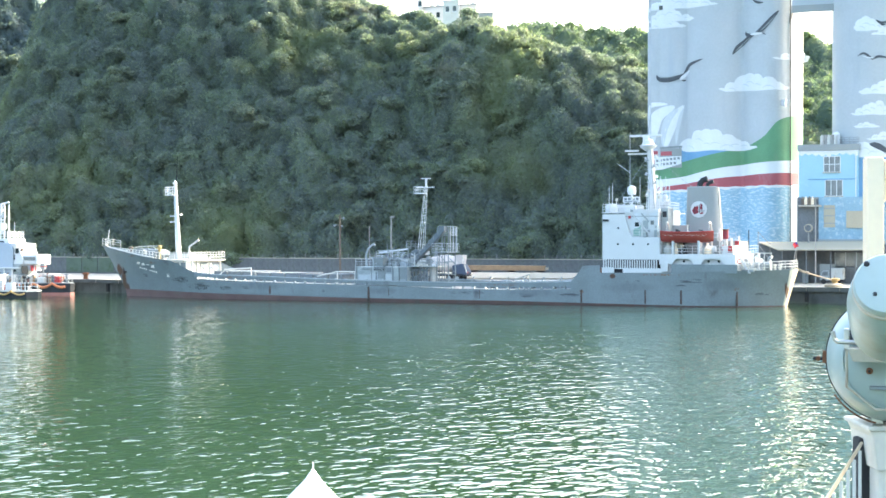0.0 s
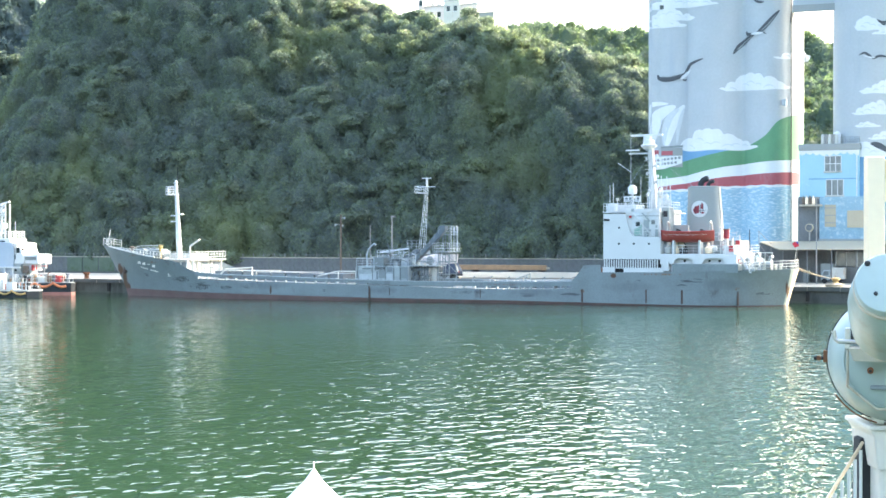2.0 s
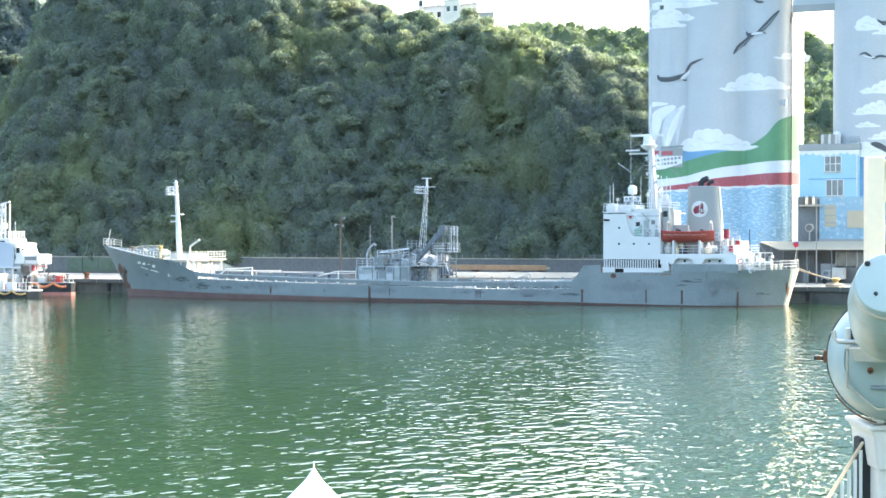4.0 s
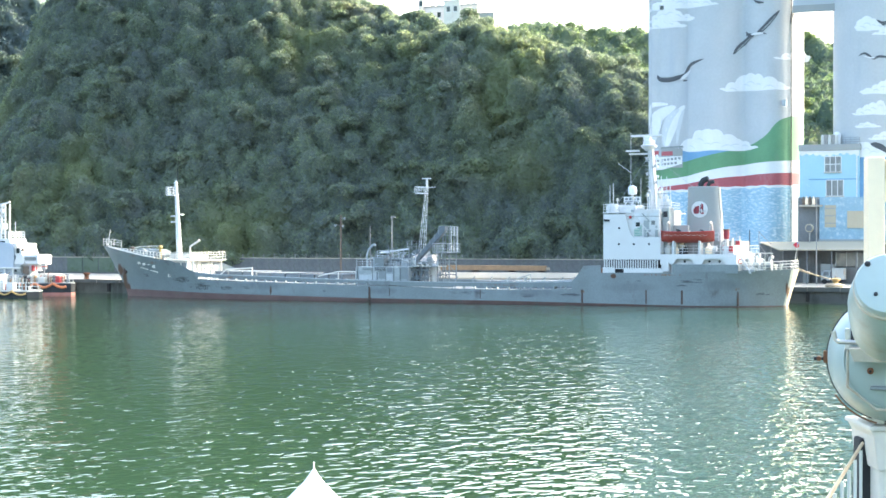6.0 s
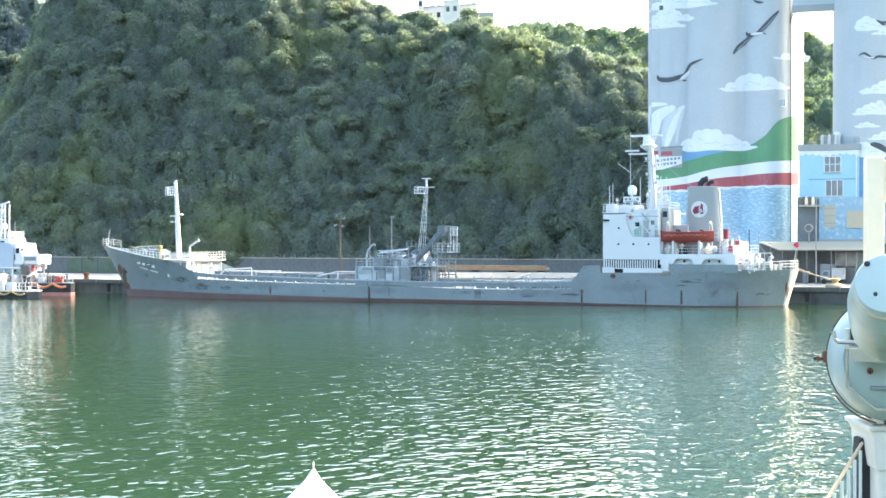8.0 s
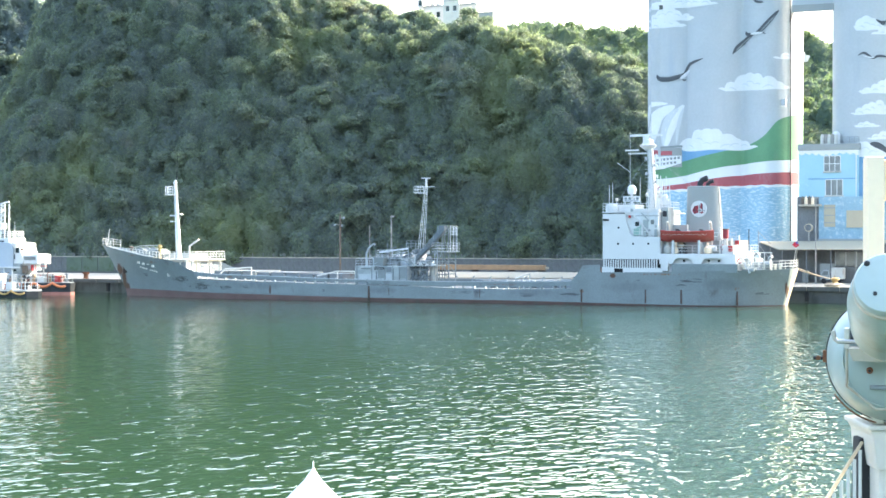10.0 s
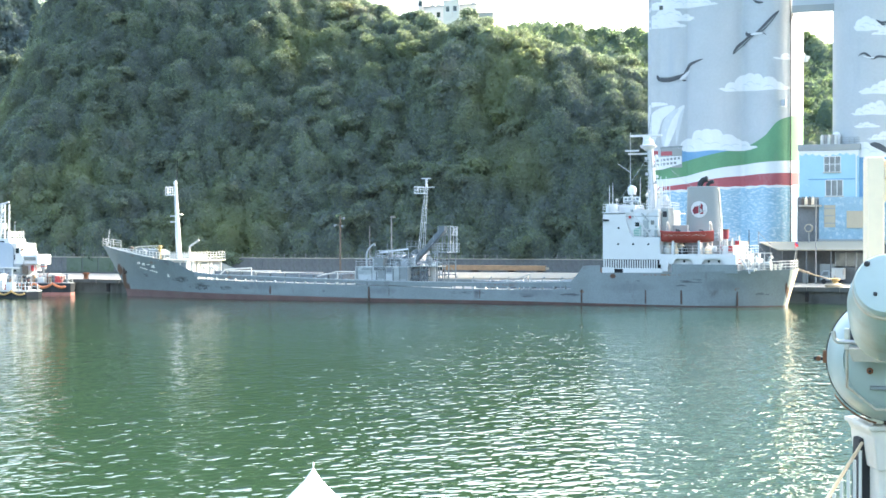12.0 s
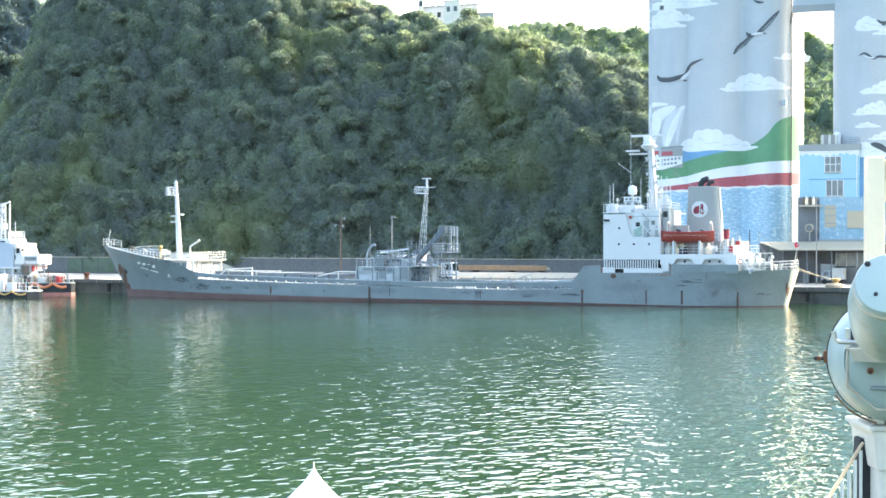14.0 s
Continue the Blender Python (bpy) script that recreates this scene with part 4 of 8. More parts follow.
def shell_point(x0, z, top):
    w = min(1.0, max(0.0, (z + 0.5) / (top + 0.5)))
    b = smooth_table(B_WL, x0) + (smooth_table(B_DECK, x0) - smooth_table(B_WL, x0)) * w ** 1.6
    if z < 0:
        b *= 1 + 0.1 * z
    near = min(1.0, max(0.0, (-30 - x0) / 24.7))
    stem = -50.5 - 4.2 * max(0.0, z / 7.0) ** 1.15
    x = x0 + (stem + 54.7) * near ** 1.3
    aft = min(1.0, max(0.0, (x0 - 36) / 6.4))
    x -= 1.3 * (1 - w) * aft
    return x, b


def shell_top(x0):
    """Height of the plating: up to the deck along the waist, up to the bulwark elsewhere."""
    if -36.0 < x0 < 16.8:
        return lerp_table(DECK_Z, x0)
    return lerp_table(TOP, x0)


def build_hull():
    xs = [-54.7, -54.2, -53.4, -52.4, -51, -49.5, -48, -46, -44, -42, -40.8, -40, -39.4, -38.8, -38.2, -37.4, -36.6, -36.01, -35.99]
    xs += [-34 + 2 * k for k in range(25)] + [16.79, 16.81, 17.4, 18.3, 19.4, 20.4, 20.5, 22, 24, 26, 28.4, 31, 33, 35, 36.5, 38, 39.5, 40.6, 41.4, 42.2, 42.4]
    bm = bmesh.new()
    rows = []
    for x0 in xs:
        top, full, boot = shell_top(x0), lerp_table(TOP, x0), lerp_table(BOOT, x0)
        zs = [-1.6, -0.6, boot] + [boot + (top - boot) * k / 5 for k in range(1, 6)]
        near, far = [], []
        for z in zs:
            x, b = shell_point(x0, z, full)
            near.append(bm.verts.new((x, MID - b, z)))
            far.append(bm.verts.new((x, MID + b, z)))
        rows.append((near, far))
    for (a, b), (c, d) in zip(rows, rows[1:]):
        for k in range(len(a) - 1):
            f = bm.faces.new((a[k], c[k], c[k + 1], a[k + 1]))
            f.material_index = 1 if k < 2 else 0
            f = bm.faces.new((b[k + 1], d[k + 1], d[k], b[k]))
            f.material_index = 1 if k < 2 else 0
    for e, (a, b) in enumerate((rows[0], rows[-1])):
        a, b = [bm.verts.new(v.co) for v in a], [bm.verts.new(v.co) for v in b]
        for k in range(len(a) - 1):
            f = bm.faces.new((a[k], a[k + 1], b[k + 1], b[k]) if e == 0 else (a[k], b[k], b[k + 1], a[k + 1]))
            f.material_index = 2 * e
    bmesh.ops.recalc_face_normals(bm, faces=bm.faces)
    # The transom's cream colour puts its warm sunlight into the paint.
    part("hull", bm, [M_HULL, M_BOOT, mat("sun_tinted_transom_paint", (0.44, 0.38, 0.27), 0.6, vary=0.12, stain=RUST, stain_amount=0.15)], ship, "grey steel hull with a red boot top", smooth=True).data.set_sharp_from_angle(angle=radians(20))

    def deck(name, xa, xb, zf, inset, material):
        bm = bmesh.new()
        xx = [xa + (xb - xa) * k / 16 for k in range(17)]
        prev = None
        for x0 in xx:
            z = zf(x0)
            x, b = shell_point(x0, z, lerp_table(TOP, x0))
            row = [bm.verts.new((x, MID - b + inset, z)), bm.verts.new((x, MID + b - inset, z))]
            if prev:
                bm.faces.new((prev[0], row[0], row[1], prev[1]))
            prev = row
        part(name, bm, material, ship)
    deck("main_deck", -40.0, 20.5, lambda x: lerp_table(DECK_Z, x), 0.02, M_DECK)
    deck("forecastle_deck", -54.5, -40.2, lambda x: lerp_table(TOP, x) - 0.85, 0.03, M_DECK)
    deck("poop_deck", 17.2, 42.35, lambda x: 3.75 if x > 20 else 3.3, 0.03, M_DECK)
    part("forecastle_bulkhead", B(-40.3, -40.15, 2.8, 10.7, 2.6, 4.3), M_WHITE, ship)

    # waist bulwark, held clear of the deck edge by short stays
    for side in (1, -1):
        bm = bmesh.new()
        prev = None
        for k in range(54):
            x0 = -36.0 + 52.8 * k / 53
            zb, zt = lerp_table(DECK_Z, x0) + (0.30 if x0 < -10 or x0 > 1 else 0.12), lerp_table(TOP, x0)
            y = MID - side * (smooth_table(B_DECK, x0) + 0.0)
            i = side * 0.05
            row = [bm.verts.new(p) for p in ((x0, y, zb), (x0, y, zt), (x0, y + i, zt), (x0, y + i, zb))]
            if prev:
                for m in range(4):
                    bm.faces.new((prev[m], row[m], row[(m + 1) % 4], prev[(m + 1) % 4]))
            prev = row
        bmesh.ops.recalc_face_normals(bm, faces=bm.faces)
        part("bulwark", bm, M_HULL, ship)
        # capping rail
        bm = bmesh.new()
        path_tube(bm, [(-36 + 52.8 * k / 30, MID - side * (smooth_table(B_DECK, -36 + 52.8 * k / 30) - 0.03), lerp_table(TOP, -36 + 52.8 * k / 30)) for k in range(31)], 0.06, 6)
        part("capping_rail", bm, M_GREY, ship)
    stay = None
    for k in range(36):
        x0 = -35.5 + k * 1.47
        y = MID - smooth_table(B_DECK, x0) + 0.03
        if stay is None:
            o = stay = part("bulwark_stay", B(-0.06, 0.06, 0, 0.5, -0.02, 0.75), M_GREY, ship)
        else:
            o = new("bulwark_stay", stay.data)
            o.parent = ship
        o.location = (x0, y + 0.02, lerp_table(DECK_Z, x0))
    # half-round rubbing bars down the side
    for x0, z0, z1, w in ((-24.3, 0.7, 1.6, 0.05), (-10.1, 0.1, 1.9, 0.16), (-7.3, 0.8, 1.7, 0.05), (5.0, 0.6, 1.7, 0.05), (18.1, 0.3, 1.85, 0.12), (26.0, 0.3, 1.9, 0.10), (30.3, 0.3, 1.9, 0.13), (36.7, 0.15, 2.3, 0.13)):
        x, b = shell_point(x0, 0.5 * (z0 + z1), lerp_table(TOP, x0))
        part("rubbing_bar", T((x, MID - b + 0.02, z0), (x, MID - b - 0.03, z1), w, w * 0.8), M_BARRUST, ship, "rusty vertical rubbing bar")


build_hull()


def rounded_plan(x0, x1, y0, y1, r, n=5):
    """Outline of a rectangle with rounded corners."""
    return [(cx + r * math.cos(w), cy + r * math.sin(w)) for cx, cy, q in ((x0 + r, y0 + r, 2), (x1 - r, y0 + r, 3), (x1 - r, y1 - r, 0), (x0 + r, y1 - r, 1))
            for w in [math.pi / 2 * (q + k / n) for k in range(n + 1)]]


def porthole(parent, x, y, z, r=0.19):
    bm = T((x, y + 0.05, z), (x, y - 0.05, z), r, sides=16)
    part("porthole", bm, M_GLASS, parent)


def build_house():
    # side plating and decks of the aft house
    a = part("aft_house", slab(bmesh.new(), [(20.55, 5.45), (27.6, 5.45), (27.6, 8.1), (24.3, 8.1), (23.9, 8.6), (23.5, 10.0), (23.3, 10.85), (20.55, 10.85)], 0.55, 12.9),
             M_WHITE, ship, "white painted aft house", bevel=0.06)
    for x, z in ((22.55, 9.2), (22.5, 7.3), (24.35, 7.3), (26.2, 7.3)):
        porthole(a, x, 0.55, z, 0.13)
    part("side_light_box", B(20.65, 21.35, 0.40, 0.56, 10.0, 10.25), M_DARK, a)
    # wheelhouse, set back
    w = part("wheelhouse", B(23.2, 27.3, 0.95, 11.0, 8.1, 11.4), M_WHITE, ship, "white wheelhouse", bevel=0.05)
    part("wheelhouse_door", B(24.3, 25.2, 0.88, 0.97, 8.25, 10.2), mat("green_door_paint", (0.25, 0.42, 0.36), 0.5), w, "pale green steel door")
    part("door_window", B(24.5, 25.0, 0.83, 0.89, 9.4, 9.9), M_GLASS, w)
    part("flying_bridge_deck", B(20.4, 27.5, 0.8, 12.6, 11.0, 11.12), M_WHITE, ship)
    part("bridge_wing_support", slab(bmesh.new(), [(25.2, 10.95), (25.4, 10.95), (26.3, 10.0), (26.2, 9.9)], 0.72, 0.8), M_GREY, ship)
    # stairs from the boat deck
    st = part("ladder", bmesh.new(), M_WHITE, ship, "white inclined ladder")
    bm = bmesh.new()
    for yy in (0.64, 0.88):
        tube(bm, (24.2, yy, 10.9), (26.6, yy, 8.15), 0.05, sides=5)
    bm.to_mesh(st.data)
    bm.free()
    for k in range(9):
        f = (k + 0.5) / 9
        part("tread", B(24.2 + 2.4 * f - 0.12, 24.2 + 2.4 * f + 0.12, 0.64, 0.88, 10.9 - 2.75 * f - 0.02, 10.9 - 2.75 * f + 0.02), M_WHITE, st)
    # name board on the bridge top, writing as bars
    nb = part("name_board", B(22.35, 24.5, 3.0, 3.08, 12.3, 13.0), M_WHITE, ship, "white name board with unreadable dark marks", bevel=0.02)
    for k in range(4):
        part("name_mark", B(22.55 + k * 0.48, 22.86 + k * 0.48, 2.975, 3.0, 12.58, 12.85), M_HULL, nb)
    part("name_line", B(22.55, 24.2, 2.975, 3.0, 12.4, 12.48), M_HULL, nb)
    for xx in (22.6, 24.2):
        part("name_board_leg", T((xx, 3.05, 11.1), (xx, 3.05, 12.4), 0.05), M_WHITE, nb)
    # roof fittings
    bm = lathe(bmesh.new(), [(0.02, -0.05), (0.5, 0.0), (0.56, 0.5), (0.5, 0.85), (0.3, 1.05), (0.03, 1.12)], (23.0, 4.6, 13.3))
    d = part("satellite_dome", bm, M_WHITE, ship, "white satellite dome", smooth=True)
    part("dome_leg", T((23.0, 4.6, 11.1), (23.0, 4.6, 13.35), 0.13), M_WHITE, d)
    part("searchlight_drum", lathe(bmesh.new(), [(0.05, 0), (0.75, 0.02), (0.8, 0.6), (0.6, 0.95), (0.1, 1.05)], (21.3, 2.0, 11.12)), M_WHITE, ship, "", smooth=True)
    part("vent_box", B(21.0, 24.0, 2.6, 6.5, 11.12, 12.0), M_WHITE, ship, bevel=0.08)
    railing(ship, [(27.4, 0.9, 11.12), (24.3, 0.9, 11.12), (20.5, 0.9, 11.12), (20.5, 12.4, 11.12)], 0.95, 3, 1.2, 0.03, M_WHITE)
    for x, y, h in ((21.2, 1.2, 14.3), (21.55, 1.4, 14.6), (24.9, 1.6, 15.2), (26.4, 3.5, 15.0), (26.9, 3.8, 14.9), (27.4, 3.2, 14.5), (25.8, 3.0, 14.2), (27.1, 5, 13.8)):
        part("whip_aerial", T((x, y, 11.1), (x, y, h), 0.06, 0.035, 6), M_WHITE, ship)
    part("long_aerial", T((22.6, 5.2, 12), (22.6, 5.2, 20.9), 0.045, 0.02, 6), M_WHITE, ship)
    part("stay_bar", T((21.0, 5.2, 17.1), (22.6, 5.2, 16.0), 0.04, sides=5), M_WHITE, ship)
    # radar mast
    m = part("radar_mast", T((25.2, 6.5, 11.0), (24.7, 6.5, 19.2), 0.55, 0.38, 14), M_WHITE, ship, "white tapered radar mast", smooth=True)
    part("mast_platform", lathe(bmesh.new(), [(0.3, 18.6), (0.95, 19.1), (1.05, 19.3), (0.75, 19.4), (0.65, 19.9), (0.2, 20.0)], (24.5, 6.5, 0)), M_WHITE, m)
    part("radar_scanner", B(22.2, 26.2, 6.3, 6.6, 20.35, 20.62), M_WHITE, m, bevel=0.06)
    part("scanner_motor", B(23.9, 24.7, 6.1, 6.9, 19.9, 20.4), M_WHITE, m, bevel=0.05)
    part("mast_arm", B(22.0, 24.6, 6.3, 6.6, 18.2, 18.4), M_WHITE, m)
    part("lower_scanner", B(21.8, 23.5, 5.7, 5.95, 18.55, 18.75), M_WHITE, m, bevel=0.04)
    for k in range(5):
        part("mast_lamp", lathe(bmesh.new(), [(0.02, 0), (0.16, 0.02), (0.16, 0.3), (0.03, 0.36)], (25.35 - 0.05 * k + 0.5, 5.9, 12.8 + 1.25 * k), sides=10), M_WHITE, m)
    for k in range(14):
        part("mast_rung", B(24.45 - 0.045 * k * 0.9 + 0.15, 25.3 - 0.045 * k * 0.9, 5.62 + 0.02 * k, 5.72 + 0.02 * k, 11.8 + 0.5 * k, 11.84 + 0.5 * k), M_WHITE, m)
    for k, (dx, z) in enumerate(((-0.75, 13.2), (0.6, 14.6), (-0.7, 15.6), (0.55, 16.6), (-0.65, 17.4))):
        x = 25.2 - 0.061 * (z - 11)
        br = part("mast_bracket", B(min(x, x + dx), max(x, x + dx), 6.1, 6.5, z, z + 0.08), M_GREY, m)
        part("signal_lamp", lathe(bmesh.new(), [(0.03, z + 0.08), (0.13, z + 0.1), (0.13, z + 0.38), (0.03, z + 0.42)], (x + dx * 0.85, 6.3, 0), sides=10), M_GREY if k % 2 else M_WHITE, br)
    for dx in (-0.34, 0.3):
        part("mast_cable", T((25.2 + dx, 5.98, 11.2), (24.7 + dx * 0.7, 6.08, 18.8), 0.035, sides=5), M_GREY, m)
    part("mast_stay", T((24.6, 6.4, 18.2), (21.0, 3.0, 11.2), 0.018, sides=4), M_GREY, m)
    part("mast_stay", T((24.8, 6.6, 18.2), (30.2, 6.6, 14.0), 0.018, sides=4), M_GREY, m)
    railing(ship, [(27.2, 2.4, 11.4), (27.2, 10.8, 11.4)], 0.95, 3, 0.9, 0.03, M_WHITE)
    for x, y, z0, z1 in ((23.9, 0.9, 11.12, 11.5), (25.6, 0.62, 8.12, 8.7), (26.9, 0.62, 8.12, 9.0)):
        part("wing_locker", B(x, x + 0.35, y, y + 0.3, z0, z1), M_GREY, ship, bevel=0.03)
    part("bridge_window", B(26.4, 26.8, 0.88, 0.97, 9.6, 10.1), M_PANE, w)
    part("wheelhouse_gutter", B(23.3, 27.35, 0.85, 0.95, 10.55, 10.65), M_GREY, w)
    for x, z in ((26.1, 8.75), (26.9, 9.2)):
        part("fire_box", B(x, x + 0.22, 0.83, 0.95, z, z + 0.3), M_GREY, w)
    railing(ship, [(24.3, 0.65, 8.1), (27.5, 0.65, 8.1)], 0.95, 3, 0.8, 0.03, M_WHITE)
    # tall white ventilators behind the mast
    for x, y, h, r in ((26.5, 4.0, 13.2, 0.20), (27.0, 5.2, 12.8, 0.24), (26.2, 5.8, 13.6, 0.18), (27.6, 4.2, 12.2, 0.22)):
        v = part("ventilator", T((x, y, 8.0), (x, y, h), r, sides=14), M_RAIL, ship, "white mushroom ventilator", smooth=True)
        part("ventilator_cap", lathe(bmesh.new(), [(0.1, h - 0.05), (r * 1.5, h), (r * 1.5, h + 0.25), (r * 0.8, h + 0.45), (0.05, h + 0.5)], (x, y, 0), sides=14), M_WHITE, v)
    # upright pipes and a grey trunk abaft the wheelhouse
    for x, y, h in ((26.7, 2.6, 15.1), (27.0, 3.0, 15.4), (27.3, 2.7, 14.8), (27.65, 3.1, 15.3), (28.0, 3.4, 14.6), (28.2, 2.9, 13.2)):
        part("stand_pipe", T((x, y, 8.1), (x, y, h), 0.055, sides=6), M_RAIL, ship)
    part("pipe_tie", T((26.6, 2.8, 13.4), (28.2, 3.0, 13.3), 0.04, sides=5), M_GREY, ship)
    part("pipe_tie", T((26.6, 2.8, 11.9), (28.2, 3.0, 11.9), 0.04, sides=5), M_GREY, ship)
    tr = part("vent_trunk", B(27.35, 28.25, 2.0, 4.4, 6.1, 11.6), M_GREY, ship, "grey ventilation trunk", bevel=0.06)
    for z in (7.2, 8.6, 10.0):
        part("trunk_band", B(27.33, 28.27, 1.97, 2.0, z, z + 0.06), M_GREY, tr)
    part("trunk_grille", B(27.55, 28.05, 1.97, 2.0, 10.5, 11.2), M_DARK, tr)
    part("sloped_screen", slab(bmesh.new(), [(24.0, 11.0), (26.0, 11.0), (25.0, 9.3), (24.0, 9.0)], 0.86, 0.93), M_RAIL, ship, "pale grey sloping screen")
    part("wing_door", B(25.45, 26.1, 0.9, 0.96, 8.2, 10.1), M_GREY, w)
    part("wing_panel", B(26.2, 27.2, 0.9, 0.96, 10.2, 11.0), M_RAIL, w)
    # boat deck edge and the arcade below
    part("boat_deck", B(27.6, 36.7, 0.5, 13.0, 5.95, 6.12), M_WHITE, ship)
    bd = part("arcade", slab(bmesh.new(), [(27.6, 5.95), (36.7, 5.95), (36.7, 4.2), (36.2, 4.2), (36.2, 4.9), (35.45, 4.9), (35.25, 5.2), (34.95, 5.5), (34.5, 5.6), (33.2, 5.6), (32.85, 5.4), (32.6, 4.95),
                                           (31.75, 4.95), (31.6, 5.25), (31.3, 5.5), (30.9, 5.6), (29.7, 5.6), (29.4, 5.4), (29.2, 4.95), (27.6, 4.9)], 0.35, 0.5), M_WHITE, ship)
    part("arcade_bulkhead", B(27.6, 36.5, 0.85, 12, 3.75, 5.95), M_WHITE, ship)
    for x in (30.45, 33.4, 34.6):
        porthole(bd, x, 0.85, 5.3, 0.15)
    part("poop_bulwark", B(29.1, 36.9, 0.24, 0.34, 3.9, 4.95), M_HULL, ship, bevel=0.02)
    part("white_screen", B(20.6, 22.1, 0.18, 0.3, 3.85, 4.55), M_WHITE, ship)
    part("white_screen", B(23.2, 28.0, 0.18, 0.3, 3.85, 4.4), M_WHITE, ship)
    part("white_locker", B(27.9, 28.7, 0.15, 0.5, 4.1, 5.2), M_WHITE, ship, bevel=0.03)
    part("side_house", B(20.7, 27.5, 1.8, 12, 3.75, 5.45), M_DARK, ship)
    bal = None
    for k in range(23):
        if bal is None:
            o = bal = part("baluster", B(-0.07, 0.07, 0.42, 0.52, 4.45, 5.42), M_WHITE, ship)
        else:
            o = new("baluster", bal.data)
            o.parent = ship
        o.location = (20.75 + 0.295 * k, 0, 0)
    part("baluster_rail", B(20.6, 27.6, 0.38, 0.56, 4.36, 4.46), M_WHITE, ship)
    railing(ship, [(27.7, 0.6, 6.12), (36.6, 0.6, 6.12), (36.6, 12.8, 6.12)], 1.0, 3, 1.3, 0.03, M_WHITE)
    # funnel with its emblem
    f = part("funnel", plan(bmesh.new(), rounded_plan(29.4, 33.95, 4.9, 7.2, 0.7), 6.1, 14.1, rounded_plan(29.55, 33.35, 5.15, 7.0, 0.7)), M_FUNNEL, ship, "grey funnel with a round white emblem", smooth=True)
    f.data.set_sharp_from_angle(angle=radians(35))
    part("funnel_cap", plan(bmesh.new(), rounded_plan(29.5, 33.4, 5.1, 7.05, 0.72), 14.1, 14.22, rounded_plan(29.9, 33.0, 5.4, 6.75, 0.5)), M_CONVEY, f)
    part("exhaust_pipe", path_tube(bmesh.new(), [(31.0, 6.1, 14.1), (31.05, 6.1, 14.55), (31.35, 6.1, 14.95), (31.95, 6.1, 15.15)], 0.36, 12), M_DARK, f, "sooty bent exhaust pipe", smooth=True)
    part("exhaust_pipe", path_tube(bmesh.new(), [(31.9, 6.2, 14.1), (31.95, 6.2, 14.45), (32.2, 6.2, 14.7), (32.65, 6.2, 14.8)], 0.24, 12), M_DARK, f, "sooty bent exhaust pipe", smooth=True)
    part("funnel_ladder", plan(bmesh.new(), [(33.85, 5.5), (33.93, 5.5), (33.93, 5.9), (33.85, 5.9)], 6.2, 13.9, [(33.34, 5.5), (33.42, 5.5), (33.42, 5.9), (33.34, 5.9)]), M_GREY, f)
    e = part("emblem_disc", T((31.15, 5.10, 11.45), (31.15, 5.00, 11.45), 0.98, sides=36), M_WHITE, f, "white disc with red marks")
    part("emblem_mark", slab(bmesh.new(), [(30.35, 11.3), (30.6, 11.75), (31.1, 11.9), (31.1, 11.0), (30.6, 10.85)], 4.97, 5.0), M_CRIMSON, e)
    part("emblem_mark", slab(bmesh.new(), [(31.3, 11.55), (31.6, 11.35), (31.55, 12.1), (31.4, 12.2)], 4.97, 5.0), M_CRIMSON, e)
    part("emblem_mark", slab(bmesh.new(), [(31.25, 11.0), (31.6, 11.15), (31.75, 11.0), (31.5, 10.85)], 4.97, 5.0), M_CRIMSON, e)
    for x0, x1, z0, z1 in ((30.62, 30.68, 10.9, 11.8), (31.22, 31.28, 11.0, 12.0), (30.4, 31.9, 11.22, 11.27), (31.56, 31.62, 11.2, 12.05)):
        part("emblem_line", B(x0, x1, 4.955, 4.975, z0, z1), M_DARK, e)
    part("engine_casing", B(28.4, 36.0, 3.4, 10.2, 6.12, 7.7), M_FUNNEL, ship, "grey engine casing", bevel=0.06)
    for x, y, z, w in ((28.9, 3.2, 8.6, 0.5), (29.9, 3.6, 8.9, 0.35), (33.9, 3.4, 8.4, 0.4)):
        part("casing_vent", B(x, x + w, y, y + 0.6, 7.7, z), M_OFFWHITE if w < 0.45 else M_CONVEY, ship, bevel=0.05)
    for x in (29.0, 31.6, 32.5):
        part("casing_door", B(x, x + 0.65, 3.33, 3.41, 6.2, 7.5), M_GREY, ship)
    railing(ship, [(28.4, 3.5, 7.7), (36.0, 3.5, 7.7)], 0.9, 2, 1.1, 0.03, M_WHITE)
    for k, (x, y, h) in enumerate(((25.6, 2.0, 12.9), (26.0, 1.4, 13.4), (26.9, 2.3, 13.1), (27.2, 1.8, 12.7), (22.1, 1.3, 12.4), (24.1, 1.2, 12.6))):
        q = part("lamp_bracket", T((x, y, 11.1), (x, y, h), 0.05, sides=6), M_WHITE, ship)
        part("deck_lamp", lathe(bmesh.new(), [(0.05, h), (0.17, h + 0.04), (0.2, h + 0.3), (0.05, h + 0.36)], (x, y, 0), sides=10), M_OFFWHITE, q)
    part("red_lamp_board", B(23.7, 24.0, 0.7, 0.8, 10.35, 10.65), M_RED, ship)
    # aft end of the boat deck: pipes, gear, lifebuoys
    for x, y, z0, h, r in ((34.2, 3.0, 6.1, 9.2, 0.1), (34.6, 4.0, 6.1, 8.6, 0.12), (35.6, 3.0, 6.1, 8.0, 0.15), (36.3, 3.6, 4, 8.3, 0.09), (37.0, 4.6, 4, 7.2, 0.14), (37.7, 3.0, 4, 6.5, 0.12), (38.4, 5, 4, 6.2, 0.14), (35.1, 2.2, 6.1, 7.7, 0.07), (36.7, 2.4, 4, 7.6, 0.06), (38.0, 2.4, 4, 6.9, 0.06)):
